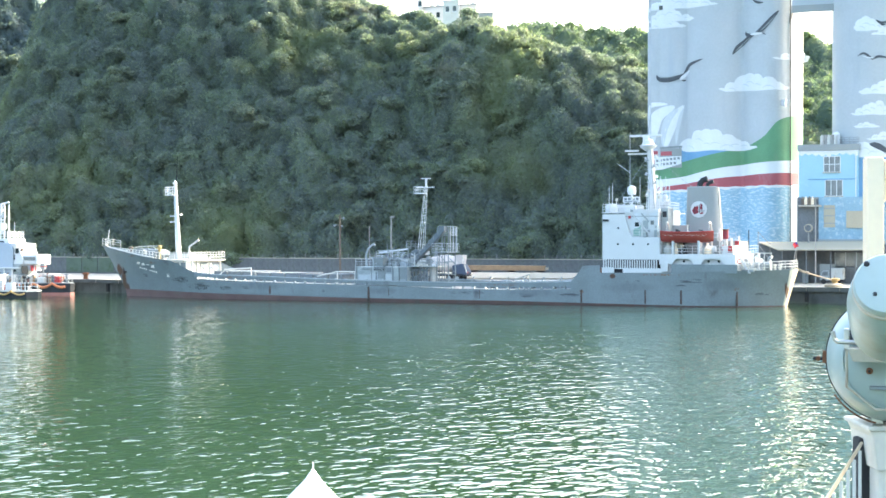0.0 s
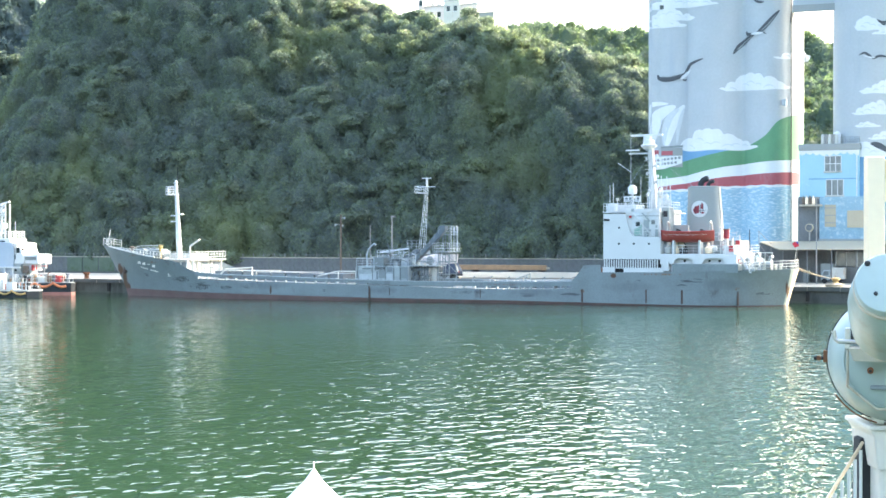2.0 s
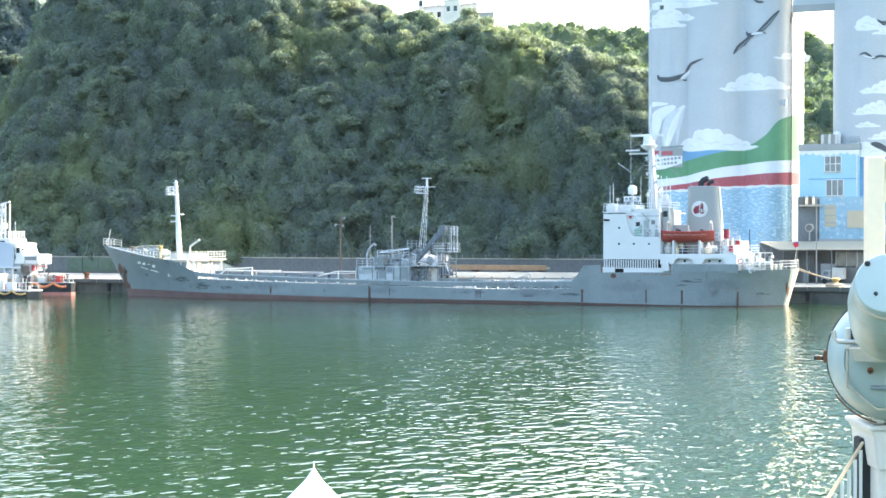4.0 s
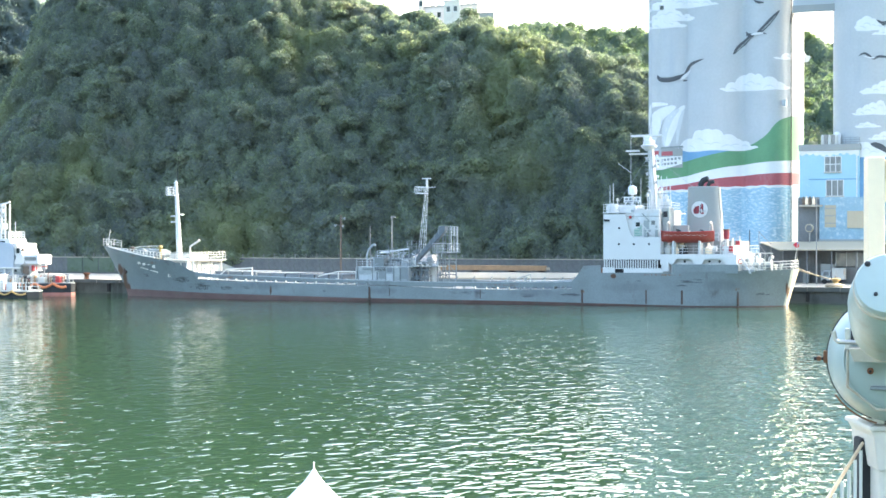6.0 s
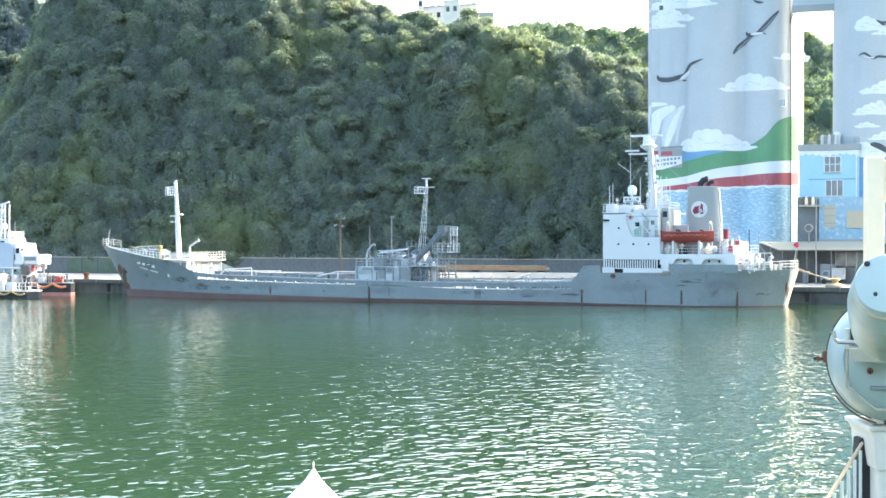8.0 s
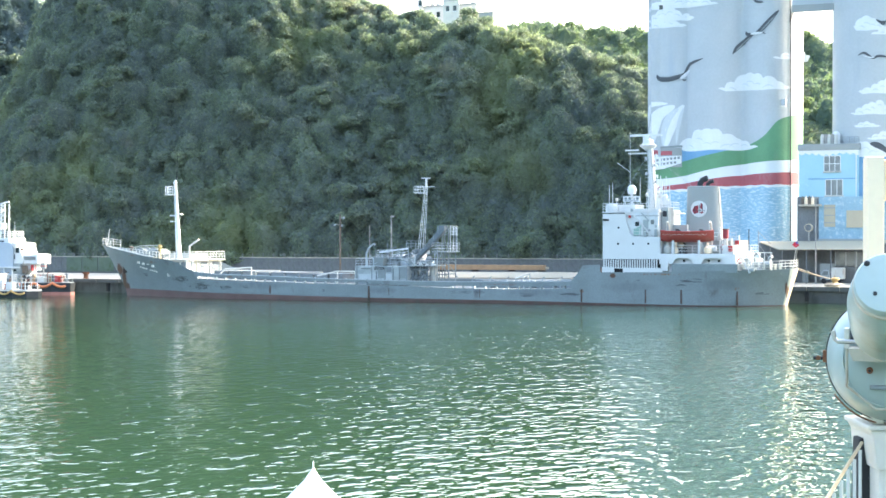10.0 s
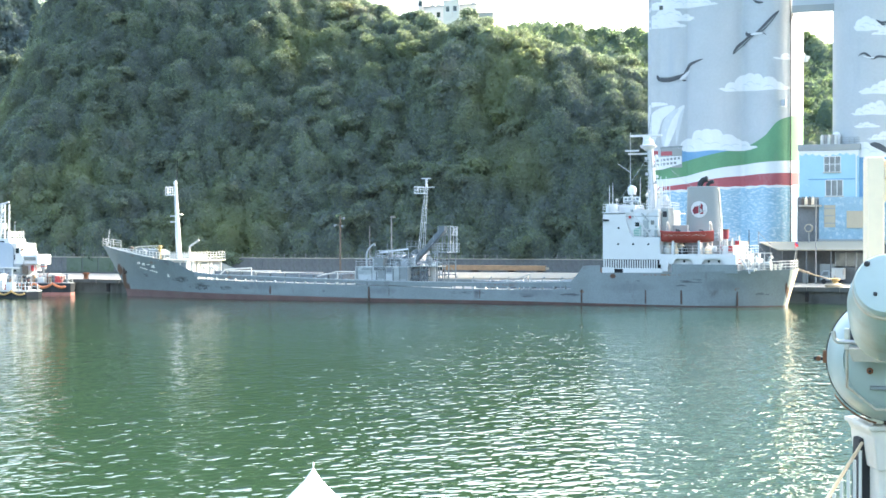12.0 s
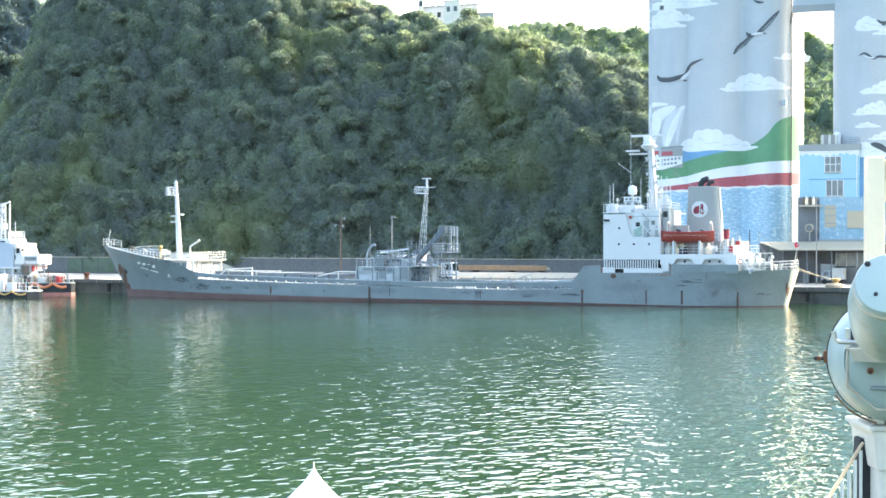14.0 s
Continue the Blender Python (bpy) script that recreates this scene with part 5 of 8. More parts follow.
        part("vent_pipe", T((x, y, z0), (x, y, h), r, sides=12), M_WHITE, ship, smooth=True)
    part("deck_locker", B(35.0, 36.3, 1.0, 2.2, 6.12, 7.1), M_WHITE, ship, bevel=0.05)
    part("aft_companion", B(36.9, 38.4, 3.6, 7.0, 3.75, 5.6), M_GREY, ship, bevel=0.05)
    for x, z in ((34.9, 6.9), (36.9, 5.3)):
        bm = bmesh.new()
        seg = 14
        path_tube(bm, [(x + 0.25 * math.cos(2 * math.pi * k / seg), 1.4, z + 0.25 * math.sin(2 * math.pi * k / seg)) for k in range(seg + 1)], 0.06, 6)
        part("lifebuoy", bm, M_RED, ship, "red and white lifebuoy")
    rr = random.Random(77)
    for k in range(18):
        x, y = rr.uniform(33.6, 39.2), rr.uniform(0.9, 3.2)
        z0 = 6.12 if x < 36.4 else 4.1
        m2 = rr.choice((M_GREY, M_OFFWHITE, M_CONVEY, M_RAIL, M_WHITE, M_HATCH))
        hgt = rr.uniform(0.4, 1.6)
        if k % 2:
            part("goose_neck_pipe", path_tube(bmesh.new(), [(x, y, z0), (x, y, z0 + hgt), (x + 0.25, y, z0 + hgt + 0.2), (x + 0.4, y, z0 + hgt)], rr.uniform(0.05, 0.11), 6), m2, ship)
        else:
            part("gear_box", B(x, x + rr.uniform(0.3, 0.7), y, y + 0.5, z0, z0 + 0.6 * hgt), m2, ship, bevel=0.05)
    for x, y, c in ((29.3, 1.4, M_CREAM), (30.2, 1.6, M_DARK), (28.3, 1.5, M_OFFWHITE), (33.2, 1.2, M_CREAM)):
        part("boat_deck_gear", lathe(bmesh.new(), [(0.1, 6.12), (0.42, 6.2), (0.45, 6.8), (0.2, 7.05), (0.15, 7.4), (0.03, 7.45)], (x, y, 0), sides=12), c, ship)
    part("canvas_cover", B(28.2, 29.9, 3.0, 4.2, 7.7, 8.9), M_CONVEY, ship, "grey canvas cover", bevel=0.15)
    part("casing_shelter", B(28.55, 30.35, 2.7, 3.3, 7.7, 9.55), M_FUNNEL, ship, "grey instrument shelter", bevel=0.06)
    for x, z in ((29.3, 8.75), (32.2, 8.7)):
        g = part("valve_stand", T((x, 2.4, 7.6), (x, 2.4, z), 0.08, sides=8), M_DARK, ship, "dark valve stand with a wheel")
        part("valve_wheel", T((x - 0.06, 2.4, z), (x + 0.06, 2.35, z + 0.08), 0.3, sides=14), M_DARK, g)
        part("valve_arm", T((x - 0.3, 2.38, z + 0.3), (x + 0.3, 2.38, z + 0.1), 0.07, sides=6), M_DARK, g)
    b = part("hose_reel", T((35.05, 2.3, 7.9), (35.05, 2.3, 9.0), 0.34, sides=14), M_CRIMSON, ship, "red hose reel on a stand", smooth=True)
    part("reel_flange", T((35.05, 2.3, 8.95), (35.05, 2.3, 9.05), 0.44, sides=14), M_RUST, b)
    part("reel_stand", B(34.85, 35.25, 2.1, 2.5, 6.12, 7.9), M_OFFWHITE, b)
    for x, z, h in ((35.65, 6.35, 0.75), (36.45, 7.2, 0.5)):
        part("fire_locker", B(x, x + 0.5, 0.85, 1.15, z, z + h), M_RED, ship, "faded red fire locker", bevel=0.04)
    w2 = part("boat_winch", T((29.5, 1.5, 6.75), (30.2, 1.5, 6.75), 0.36, sides=14), M_DARK, ship, "dark boat winch on a stand", smooth=True)
    for x in (29.55, 30.15):
        part("winch_foot", slab(bmesh.new(), [(x - 0.3, 6.12), (x + 0.3, 6.12), (x + 0.08, 6.8), (x - 0.08, 6.8)], 1.42, 1.56), M_CONVEY, w2)
    # hoops and cowls on the poop
    for x, y, h in ((37.6, 1.55, 6.0), (38.1, 1.7, 5.8), (38.65, 2.0, 5.9), (39.3, 2.4, 5.6)):
        part("rope_hoop", path_tube(bmesh.new(), [(x - 0.28, y, 4.1), (x - 0.28, y, h - 0.4), (x - 0.12, y, h - 0.08), (x + 0.12, y, h - 0.08), (x + 0.28, y, h - 0.4), (x + 0.28, y, 4.1)], 0.05, 6), M_RAIL, ship)
    for x, y, h in ((38.2, 3.6, 5.9), (39.9, 3.4, 5.5)):
        part("cowl_vent", path_tube(bmesh.new(), [(x, y, 3.9), (x, y, h), (x + 0.14, y - 0.1, h + 0.25), (x + 0.42, y - 0.2, h + 0.32)], 0.17, 10), M_GREY, ship, "grey cowl ventilator", smooth=True)
    part("poop_stair", slab(bmesh.new(), [(36.7, 6.1), (36.95, 6.1), (38.3, 3.9), (38.05, 3.9)], 1.0, 1.08), M_RAIL, ship)
    part("poop_stair", slab(bmesh.new(), [(36.7, 6.1), (36.95, 6.1), (38.3, 3.9), (38.05, 3.9)], 1.7, 1.78), M_RAIL, ship)
    part("aft_lamp_post", T((37.4, 4.0, 6.1), (37.4, 4.0, 9.0), 0.06, sides=6), M_DARK, ship)
    # stern mooring gear and awning frame
    railing(ship, [(36.9, 0.65, 4.15), (39.5, 2.1, 4.25), (41.3, 3.6, 4.3), (42.15, 4.45, 4.35), (42.15, 9.05, 4.35), (39.5, 11.3, 4.25)], 1.0, 3, 1.0, 0.035, M_OFFWHITE)
    for x in (38.3, 39.6, 40.4):
        part("awning_post", T((x, 2.2, 4.2), (x, 2.2, 6.3), 0.05, sides=6), M_OFFWHITE, ship)
    part("awning_bar", T((37.5, 2.2, 6.3), (40.5, 2.2, 6.25), 0.06, sides=6), M_OFFWHITE, ship)
    w = part("mooring_winch", T((38.0, 3.0, 4.8), (40.2, 3.0, 4.8), 0.42, sides=16), M_GREY, ship, "grey mooring winch", smooth=True)
    for x in (38.0, 38.9, 40.2):
        part("winch_flange", T((x - 0.05, 3, 4.8), (x + 0.05, 3, 4.8), 0.65, sides=18), M_OFFWHITE, w)
    for x, y in ((40.6, 3.5), (41.1, 3.9), (37.3, 1.4), (37.8, 1.4)):
        part("bollard", lathe(bmesh.new(), [(0.2, 3.8), (0.16, 4.2), (0.16, 4.75), (0.25, 4.8), (0.2, 4.95)], (x, y, 0), sides=12), M_OFFWHITE, ship)


build_house()


def build_lifeboat():
    lb = thing("lifeboat", (30.75, 1.0, 7.45), label="open orange-red ship's lifeboat hung in davits", category="lifeboat")
    bm = bmesh.new()
    rows = []
    n = 18
    for i in range(n + 1):
        t = -1 + 2 * i / n
        half = 1.05 * (1 - abs(t) ** 2.6) + 0.03
        keel = 0.22 * abs(t) ** 3
        sheer = 1.25 + 0.14 * t * t
        row = []
        for k in range(9):
            a = math.pi * k / 8
            row.append(bm.verts.new((3.2 * t, -half * math.cos(a) * (0.9 + 0.1 * abs(math.cos(a))), keel + (sheer - keel) * (1 - math.sin(a) ** 0.8))))
        rows.append(row)
    for a, b in zip(rows, rows[1:]):
        for k in range(8):
            bm.faces.new((a[k], b[k], b[k + 1], a[k + 1]))
    bmesh.ops.recalc_face_normals(bm, faces=bm.faces)
    bmesh.ops.solidify(bm, geom=bm.faces[:], thickness=0.05)
    part("boat_hull", bm, M_ORANGE, lb, smooth=True)
    bm = bmesh.new()
    path_tube(bm, [(3.2 * t, -(1.05 * (1 - abs(t) ** 2.6) + 0.06), 1.25 + 0.14 * t * t) for t in [-1 + k / 9 for k in range(19)]], 0.06, 6)
    part("gunwale", bm, M_RED, lb)
    bm = bmesh.new()
    for k in range(8):
        a, b = -2.6 + 0.66 * k, -2.6 + 0.66 * (k + 0.9)
        path_tube(bm, [(a, -1.04, 0.98), ((a + b) / 2, -1.07, 0.85), (b, -1.04, 0.98)], 0.02, 4)
    part("grab_line", bm, M_OFFWHITE, lb)
    for x in (-1.8, 0, 1.8):
        part("thwart", B(x - 0.15, x + 0.15, -0.9, 0.9, 0.75, 0.8), M_WOOD, lb)
    for x in (28.3, 33.4):
        d = part("davit", bmesh.new(), M_OFFWHITE, ship, "curved boat davit")
        bm = bmesh.new()
        path_tube(bm, [(x, 2.3, 6.1), (x, 2.2, 8.9), (x, 1.9, 9.6), (x, 1.4, 9.9), (x, 1.0, 9.75)], 0.12, 8)
        tube(bm, (x, 1.0, 9.75), (x, 1.0, 8.7), 0.03, sides=5)
        bm.to_mesh(d.data)
        bm.free()
    for x in (29.2, 32.3):
        part("boat_chock", B(x - 0.12, x + 0.12, 0.4, 1.7, 6.1, 7.7), M_WHITE, ship)
    # gear stowed under the boat
    part("gear_box", B(29.4, 30.5, 1.2, 2.2, 6.12, 6.7), M_DARK, ship, bevel=0.05)
    part("gear_bundle", lathe(bmesh.new(), [(0.05, 0), (0.4, 0.05), (0.45, 0.4), (0.25, 0.7), (0.05, 0.8)], (29.9, 1.5, 6.7), sides=12), M_ROPE, ship)
    part("canister", T((32.9, 1.5, 6.75), (34.1, 1.5, 6.75), 0.33, sides=16), M_WHITE, ship, smooth=True)


build_lifeboat()


def lattice_mast(parent, base, top, half0, half1, bays, r, material):
    b, t = Vector(base), Vector(top)
    bm = bmesh.new()
    pts = []
    for k in range(bays + 1):
        f = k / bays
        c, h = b.lerp(t, f), half0 + (half1 - half0) * f
        pts.append([c + Vector((sx * h, sy * h, 0)) for sx, sy in ((-1, -1), (1, -1), (1, 1), (-1, 1))])
    for k in range(bays):
        for i in range(4):
            tube(bm, pts[k][i], pts[k + 1][i], r, sides=5)
            tube(bm, pts[k + 1][i], pts[k + 1][(i + 1) % 4], r * 0.7, sides=4)
    return part("lattice_mast", bm, material, parent, "white steel lattice mast")


def build_midships():
    h = part("pump_house", B(-12.55, -5.2, 1.0, 10.5, 2.05, 4.43), M_PUMP, ship, "grey steel machinery house with pale patches", bevel=0.05)
    for x0, x1, z0, z1, m2 in ((-12.0, -9.7, 2.7, 3.4, M_RAILDULL), (-9.3, -8.4, 2.9, 3.9, M_CONVEY), (-8.2, -7.3, 2.6, 3.5, M_RAILDULL), (-7.1, -6.4, 3.2, 4.3, M_GREY), (-6.2, -5.4, 2.9, 4.3, M_CONVEY),
                               (-11.0, -10.2, 3.6, 4.3, M_GREY), (-9.8, -6.6, 2.35, 2.6, M_OFFWHITE), (-8.1, -7.4, 3.7, 4.35, M_HATCH)):
        part("patch_plate", B(x0, x1, 0.97, 1.0, z0, z1), m2, h)
    part("louvre_frame", B(-9.8, -8.4, 0.94, 1.0, 3.95, 4.38), M_DARK, h)
    for k in range(4):
        part("louvre", B(-9.75, -8.45, 0.9, 0.95, 3.98 + 0.1 * k, 4.02 + 0.1 * k), M_GREY, h)
    for x in (-12.3, -10.1, -8.25, -7.2, -6.3):
        part("wall_pipe", T((x, 0.9, 2.1), (x, 0.9, 4.5), 0.05, sides=6), M_CONVEY, h)
    for x0, z0, w_, hh, m2 in ((-12.35, 2.2, 0.16, 2.1, M_HATCH), (-9.55, 2.2, 0.12, 1.6, M_BELT), (-7.25, 2.3, 0.14, 1.9, M_HATCH), (-6.32, 2.2, 0.1, 2.1, M_BELT), (-5.36, 2.2, 0.14, 2.1, M_HATCH), (-10.15, 2.2, 0.5, 0.4, M_HATCH), (-8.6, 2.15, 0.9, 0.35, M_RAILDULL)):
        part("stiffener", B(x0, x0 + w_, 0.93, 1.0, z0, z0 + hh), m2, h)
    for x0, z0, w_ in ((-11.6, 4.05, 1.2), (-7.9, 2.25, 1.3), (-6.1, 2.25, 0.7)):
        part("cable_tray", B(x0, x0 + w_, 0.9, 0.97, z0, z0 + 0.1), M_BELT, h)
    railing(ship, [(-12.45, 1.1, 4.43), (-9.95, 1.1, 4.43)], 0.95, 3, 0.75, 0.022, M_RAILDULL)
    railing(ship, [(-7.6, 1.1, 4.43), (-5.2, 1.1, 4.43)], 0.95, 3, 0.75, 0.022, M_RAILDULL)
    railing(ship, [(-12.5, 10.4, 4.43), (-6.8, 10.4, 4.43)], 0.95, 3, 1.0, 0.022, M_RAILDULL)
    # upper walkway
    part("upper_house", B(-12.0, -7.4, 5.0, 9.0, 4.43, 5.6), M_CONVEY, ship, bevel=0.04)
    part("walkway", B(-10.6, -4.6, 3.4, 5.2, 5.35, 5.47), M_GREY, ship)
    railing(ship, [(-10.6, 3.5, 5.47), (-6.2, 3.5, 5.6)], 0.95, 3, 0.7, 0.024, M_RAIL)
    part("walkway_beam", slab(bmesh.new(), [(-10.3, 6.05), (-6.3, 6.55), (-6.3, 6.75), (-10.3, 6.3)], 3.6, 3.8), M_RAIL, ship, bevel=0.03)
    railing(ship, [(-6.3, 3.2, 6.6), (-4.4, 3.2, 6.6)], 1.05, 3, 0.7, 0.022, M_RAILDULL)
    part("hose_crane", path_tube(bmesh.new(), [(-12.45, 4.2, 4.4), (-12.45, 4.2, 5.9), (-12.2, 4.2, 6.6), (-11.6, 4.2, 7.15), (-11.35, 4.2, 7.25), (-11.2, 4.2, 7.05)], 0.13, 8), M_GREY, ship, "small grey hose crane")
    # inclined conveyor tubes
    cv = part("conveyor", slab(bmesh.new(), [(-6.1, 4.45), (-5.5, 4.4), (-0.95, 8.95), (-1.0, 9.3), (-1.55, 9.3)], 2.95, 3.75), M_BELT, ship, "inclined dark grey conveyor gallery", bevel=0.05)
    for k in range(7):
        x = -5.6 + 0.62 * k
        part("gallery_rib", B(x, x + 0.07, 2.9, 2.96, 4.72 + 0.63 * k, 5.35 + 0.63 * k), M_CONVEY, cv)
    part("conveyor", slab(bmesh.new(), [(-9.2, 4.5), (-8.6, 4.45), (-4.9, 6.2), (-5.1, 6.65)], 3.8, 4.4), M_BELT, ship, "inclined dark grey conveyor gallery", bevel=0.05)
    part("conveyor_head", B(-1.75, -0.95, 2.9, 3.9, 8.9, 9.55), M_BELT, ship, bevel=0.05)
    # discharge tower
    tw = part("discharge_tower", B(-2.45, -0.7, 2.9, 6.3, 2.0, 2.15), M_GREY, ship, "grey steel discharge tower")
    for x in (-2.3, -0.8):
        for y in (3.9, 6.2):
            part("tower_leg", T((x, y, 2.0), (x, y, 9.4), 0.08, sides=6), M_CONVEY, tw)
    for z in (3.4, 5.0, 6.1):
        for y in (3.9, 6.2):
            part("tower_beam", T((-2.3, y, z), (-0.8, y, z), 0.06, sides=5), M_CONVEY, tw)
            part("tower_brace", T((-2.3, y, z), (-0.8, y, z - 1.4), 0.04, sides=5), M_CONVEY, tw)
    part("tower_platform", B(-2.45, -0.4, 2.4, 6.6, 6.2, 6.32), M_GREY, tw)
    part("tower_platform", B(-2.3, -0.6, 4.0, 6.4, 8.35, 8.45), M_GREY, tw)
    railing(ship, [(-2.45, 6.5, 6.32), (-2.45, 2.5, 6.32), (-0.4, 2.5, 6.32), (-0.4, 6.5, 6.32)], 1.05, 3, 0.6, 0.018, M_RAIL)
    railing(ship, [(-2.3, 6.3, 8.45), (-2.3, 4.05, 8.45), (-0.6, 4.05, 8.45), (-0.6, 6.3, 8.45)], 1.05, 3, 0.5, 0.018, M_RAIL)
    for x, y in ((-0.62, 4.1), (-0.62, 6.2), (-1.1, 6.2)):
        part("cage_post", T((x, y, 6.3), (x, y, 9.45), 0.05, sides=6), M_RAIL, tw)
    # tanks and pipe frames below
    # Tanks at y 4.4 are added, white for the bright gaps between pipes.
    for x, y, r, z in ((-2.75, 3.6, 0.42, 4.7), (-4.0, 4.4, 0.34, 4.6), (-4.8, 4.4, 0.34, 4.6), (-4.2, 5.6, 0.5, 5.6)):
        t = part("dust_tank", lathe(bmesh.new(), [(0.1, 2.2), (r, 2.7), (r, z - 0.4), (r * 0.6, z), (0.1, z + 0.1)], (x, y, 0), sides=20), M_WHITE if z < 5 else M_CONVEY, ship, "upright dust tank", smooth=True)
    fr = part("pipe_frame", bmesh.new(), M_BELT, ship, "dark grey manifold pipe frame")
    bm = bmesh.new()
    xs = (-5.35, -4.9, -4.45, -3.75, -3.35, -2.9)
    for k, x in enumerate(xs):
        tube(bm, (x, 2.0, 2.0), (x, 2.0, 4.5), 0.085, sides=7)
        tube(bm, (x, 2.0, 2.6 + 0.25 * (k % 3)), (x + 0.5, 2.0, 3.3), 0.07, sides=6)
        tube(bm, (x, 2.0, 4.2), (x, 3.6, 4.5), 0.07, sides=6)
        tube(bm, (x - 0.14, 2.0, 3.1 + 0.3 * (k % 2)), (x + 0.14, 2.0, 3.1 + 0.3 * (k % 2)), 0.17, sides=8)
    tube(bm, (-5.6, 2.0, 2.9), (-2.7, 2.0, 2.9), 0.08, sides=7)
    tube(bm, (-5.6, 2.0, 4.0), (-2.7, 2.0, 4.0), 0.10, sides=7)
    bm.to_mesh(fr.data)
    bm.free()
    rr = random.Random(31)
    for k in range(26):
        x, y, z0 = rr.uniform(-10.8, -4.4), rr.uniform(1.6, 4.2), 4.43
        m2 = rr.choice((M_CONVEY, M_CONVEY, M_GREY, M_HATCH, M_RAILDULL))
        if k % 3 == 0:
            hgt = rr.uniform(0.6, 1.5)
            part("vent_pipe", path_tube(bmesh.new(), [(x, y, z0), (x, y, z0 + hgt), (x + rr.choice((-0.5, 0.5)), y, z0 + hgt + 0.25)], rr.uniform(0.06, 0.13), 7), m2, ship)
        elif k % 3 == 1:
            part("valve_box", B(x, x + rr.uniform(0.4, 0.9), y, y + 0.6, z0, z0 + rr.uniform(0.4, 1.0)), m2, ship, bevel=0.05)
        else:
            part("cross_pipe", T((x, y, z0 + rr.uniform(0.2, 0.9)), (x + rr.uniform(1.2, 2.6), y + 0.2, z0 + rr.uniform(0.2, 1.1)), rr.uniform(0.05, 0.1), sides=7), m2, ship)
    # Added block: the shade behind the pipes is put into its dark colour.
    part("machinery_block", B(-11.0, -7.8, 6.4, 9.6, 2.2, 5.6), M_HATCH, ship, "grey block standing in for machinery in shade", bevel=0.08)
    part("hopper", plan(bmesh.new(), [(-9.9, 1.6), (-8.9, 1.6), (-8.9, 2.6), (-9.9, 2.6)], 4.43, 5.5, [(-10.1, 1.4), (-8.7, 1.4), (-8.7, 2.8), (-10.1, 2.8)]), M_CONVEY, ship, "dark grey hopper")
    for x in (-10.3, -8.9, -7.5, -6.2):
        part("walkway_post", T((x, 3.5, 4.43), (x, 3.5, 6.35 + 0.1 * (x + 10.9)), 0.055, sides=6), M_GREY, ship)
        part("walkway_brace", T((x, 3.5, 4.7), (x + 1.3, 3.5, 5.75), 0.045, sides=5), M_CONVEY, ship)
    for x in (-2.9, -2.2, -1.8, -1.4):
        part("drop_pipe", T((x, 3.3, 2.1), (x, 3.3, rr.choice((5.0, 6.2, 8.3))), 0.07, sides=6), M_CONVEY, ship)
    for k in range(24):
        x, z = rr.uniform(-12.0, -1.2), rr.choice((4.5, 4.6, 5.6, 6.3))
        y = rr.uniform(1.3, 5.0)
        if k % 2:
            part("small_pipe", T((x, y, z), (x + rr.uniform(-0.3, 0.3), y, z + rr.uniform(0.4, 1.1)), 0.04, sides=5), rr.choice((M_RAILDULL, M_CONVEY, M_DARK)), ship)
        else:
            part("small_pipe", T((x, y, z + 0.2), (x + rr.uniform(0.8, 1.8), y, z + rr.uniform(0.1, 0.7)), 0.04, sides=5), rr.choice((M_RAILDULL, M_CONVEY, M_HATCH)), ship)
    lad = part("tower_ladder", bmesh.new(), M_RAILDULL, ship, "steel rung ladder")
    bm = bmesh.new()
    for x in (-2.25, -1.85):
        tube(bm, (x, 2.75, 2.2), (x, 2.75, 6.3), 0.035, sides=5)
    for k in range(12):
        tube(bm, (-2.25, 2.75, 2.5 + 0.32 * k), (-1.85, 2.75, 2.5 + 0.32 * k), 0.025, sides=4)
    bm.to_mesh(lad.data)
    bm.free()
    part("frame_deck", B(-5.6, -1.4, 1.6, 4.6, 4.43, 4.52), M_GREY, ship)
    railing(ship, [(-3.7, 1.7, 4.52), (-1.5, 1.7, 4.52)], 0.9, 3, 0.7, 0.022, M_RAILDULL)
    # lattice mast with yard and look-out
    lm = lattice_mast(ship, (-5.7, 6.5, 6.3), (-5.0, 6.5, 14.7), 0.33, 0.13, 9, 0.036, M_WHITE)
    part("mast_foot", B(-6.6, -4.9, 5.6, 7.4, 5.9, 6.4), M_GREY, lm)
    part("top_pole", T((-5.0, 6.5, 14.6), (-5.0, 6.5, 15.7), 0.16, sides=8), M_WHITE, lm)
    part("yard", path_tube(bmesh.new(), [(-5.7, 6.5, 15.7), (-4.4, 6.5, 15.7)], 0.07, 6), M_WHITE, lm)
    part("yard", path_tube(bmesh.new(), [(-6.2, 6.5, 14.55), (-3.8, 6.5, 14.6)], 0.05, 6), M_WHITE, lm)
    part("lookout_floor", B(-6.4, -5.1, 5.8, 7.2, 13.75, 13.85), M_WHITE, lm)
    railing(lm, [(-5.1, 5.8, 13.85), (-6.4, 5.8, 13.85), (-6.4, 7.2, 13.85)], 0.8, 2, 0.4, 0.03, M_WHITE)
    # hatches, coamings and pipes on the long deck
    for k in range(9):
        x = -34.5 + 2.15 * k
        z = lerp_table(DECK_Z, x)
        hc = part("hatch_coaming", B(x, x + 1.9, 3.2, 10.2, z, z + 0.95 + 0.06 * (k % 3)), M_HATCH, ship, bevel=0.04)
        part("hatch_lid", B(x - 0.05, x + 1.95, 3.1, 10.3, z + 0.95 + 0.06 * (k % 3), z + 1.05 + 0.06 * (k % 3)), M_HATCH, hc)
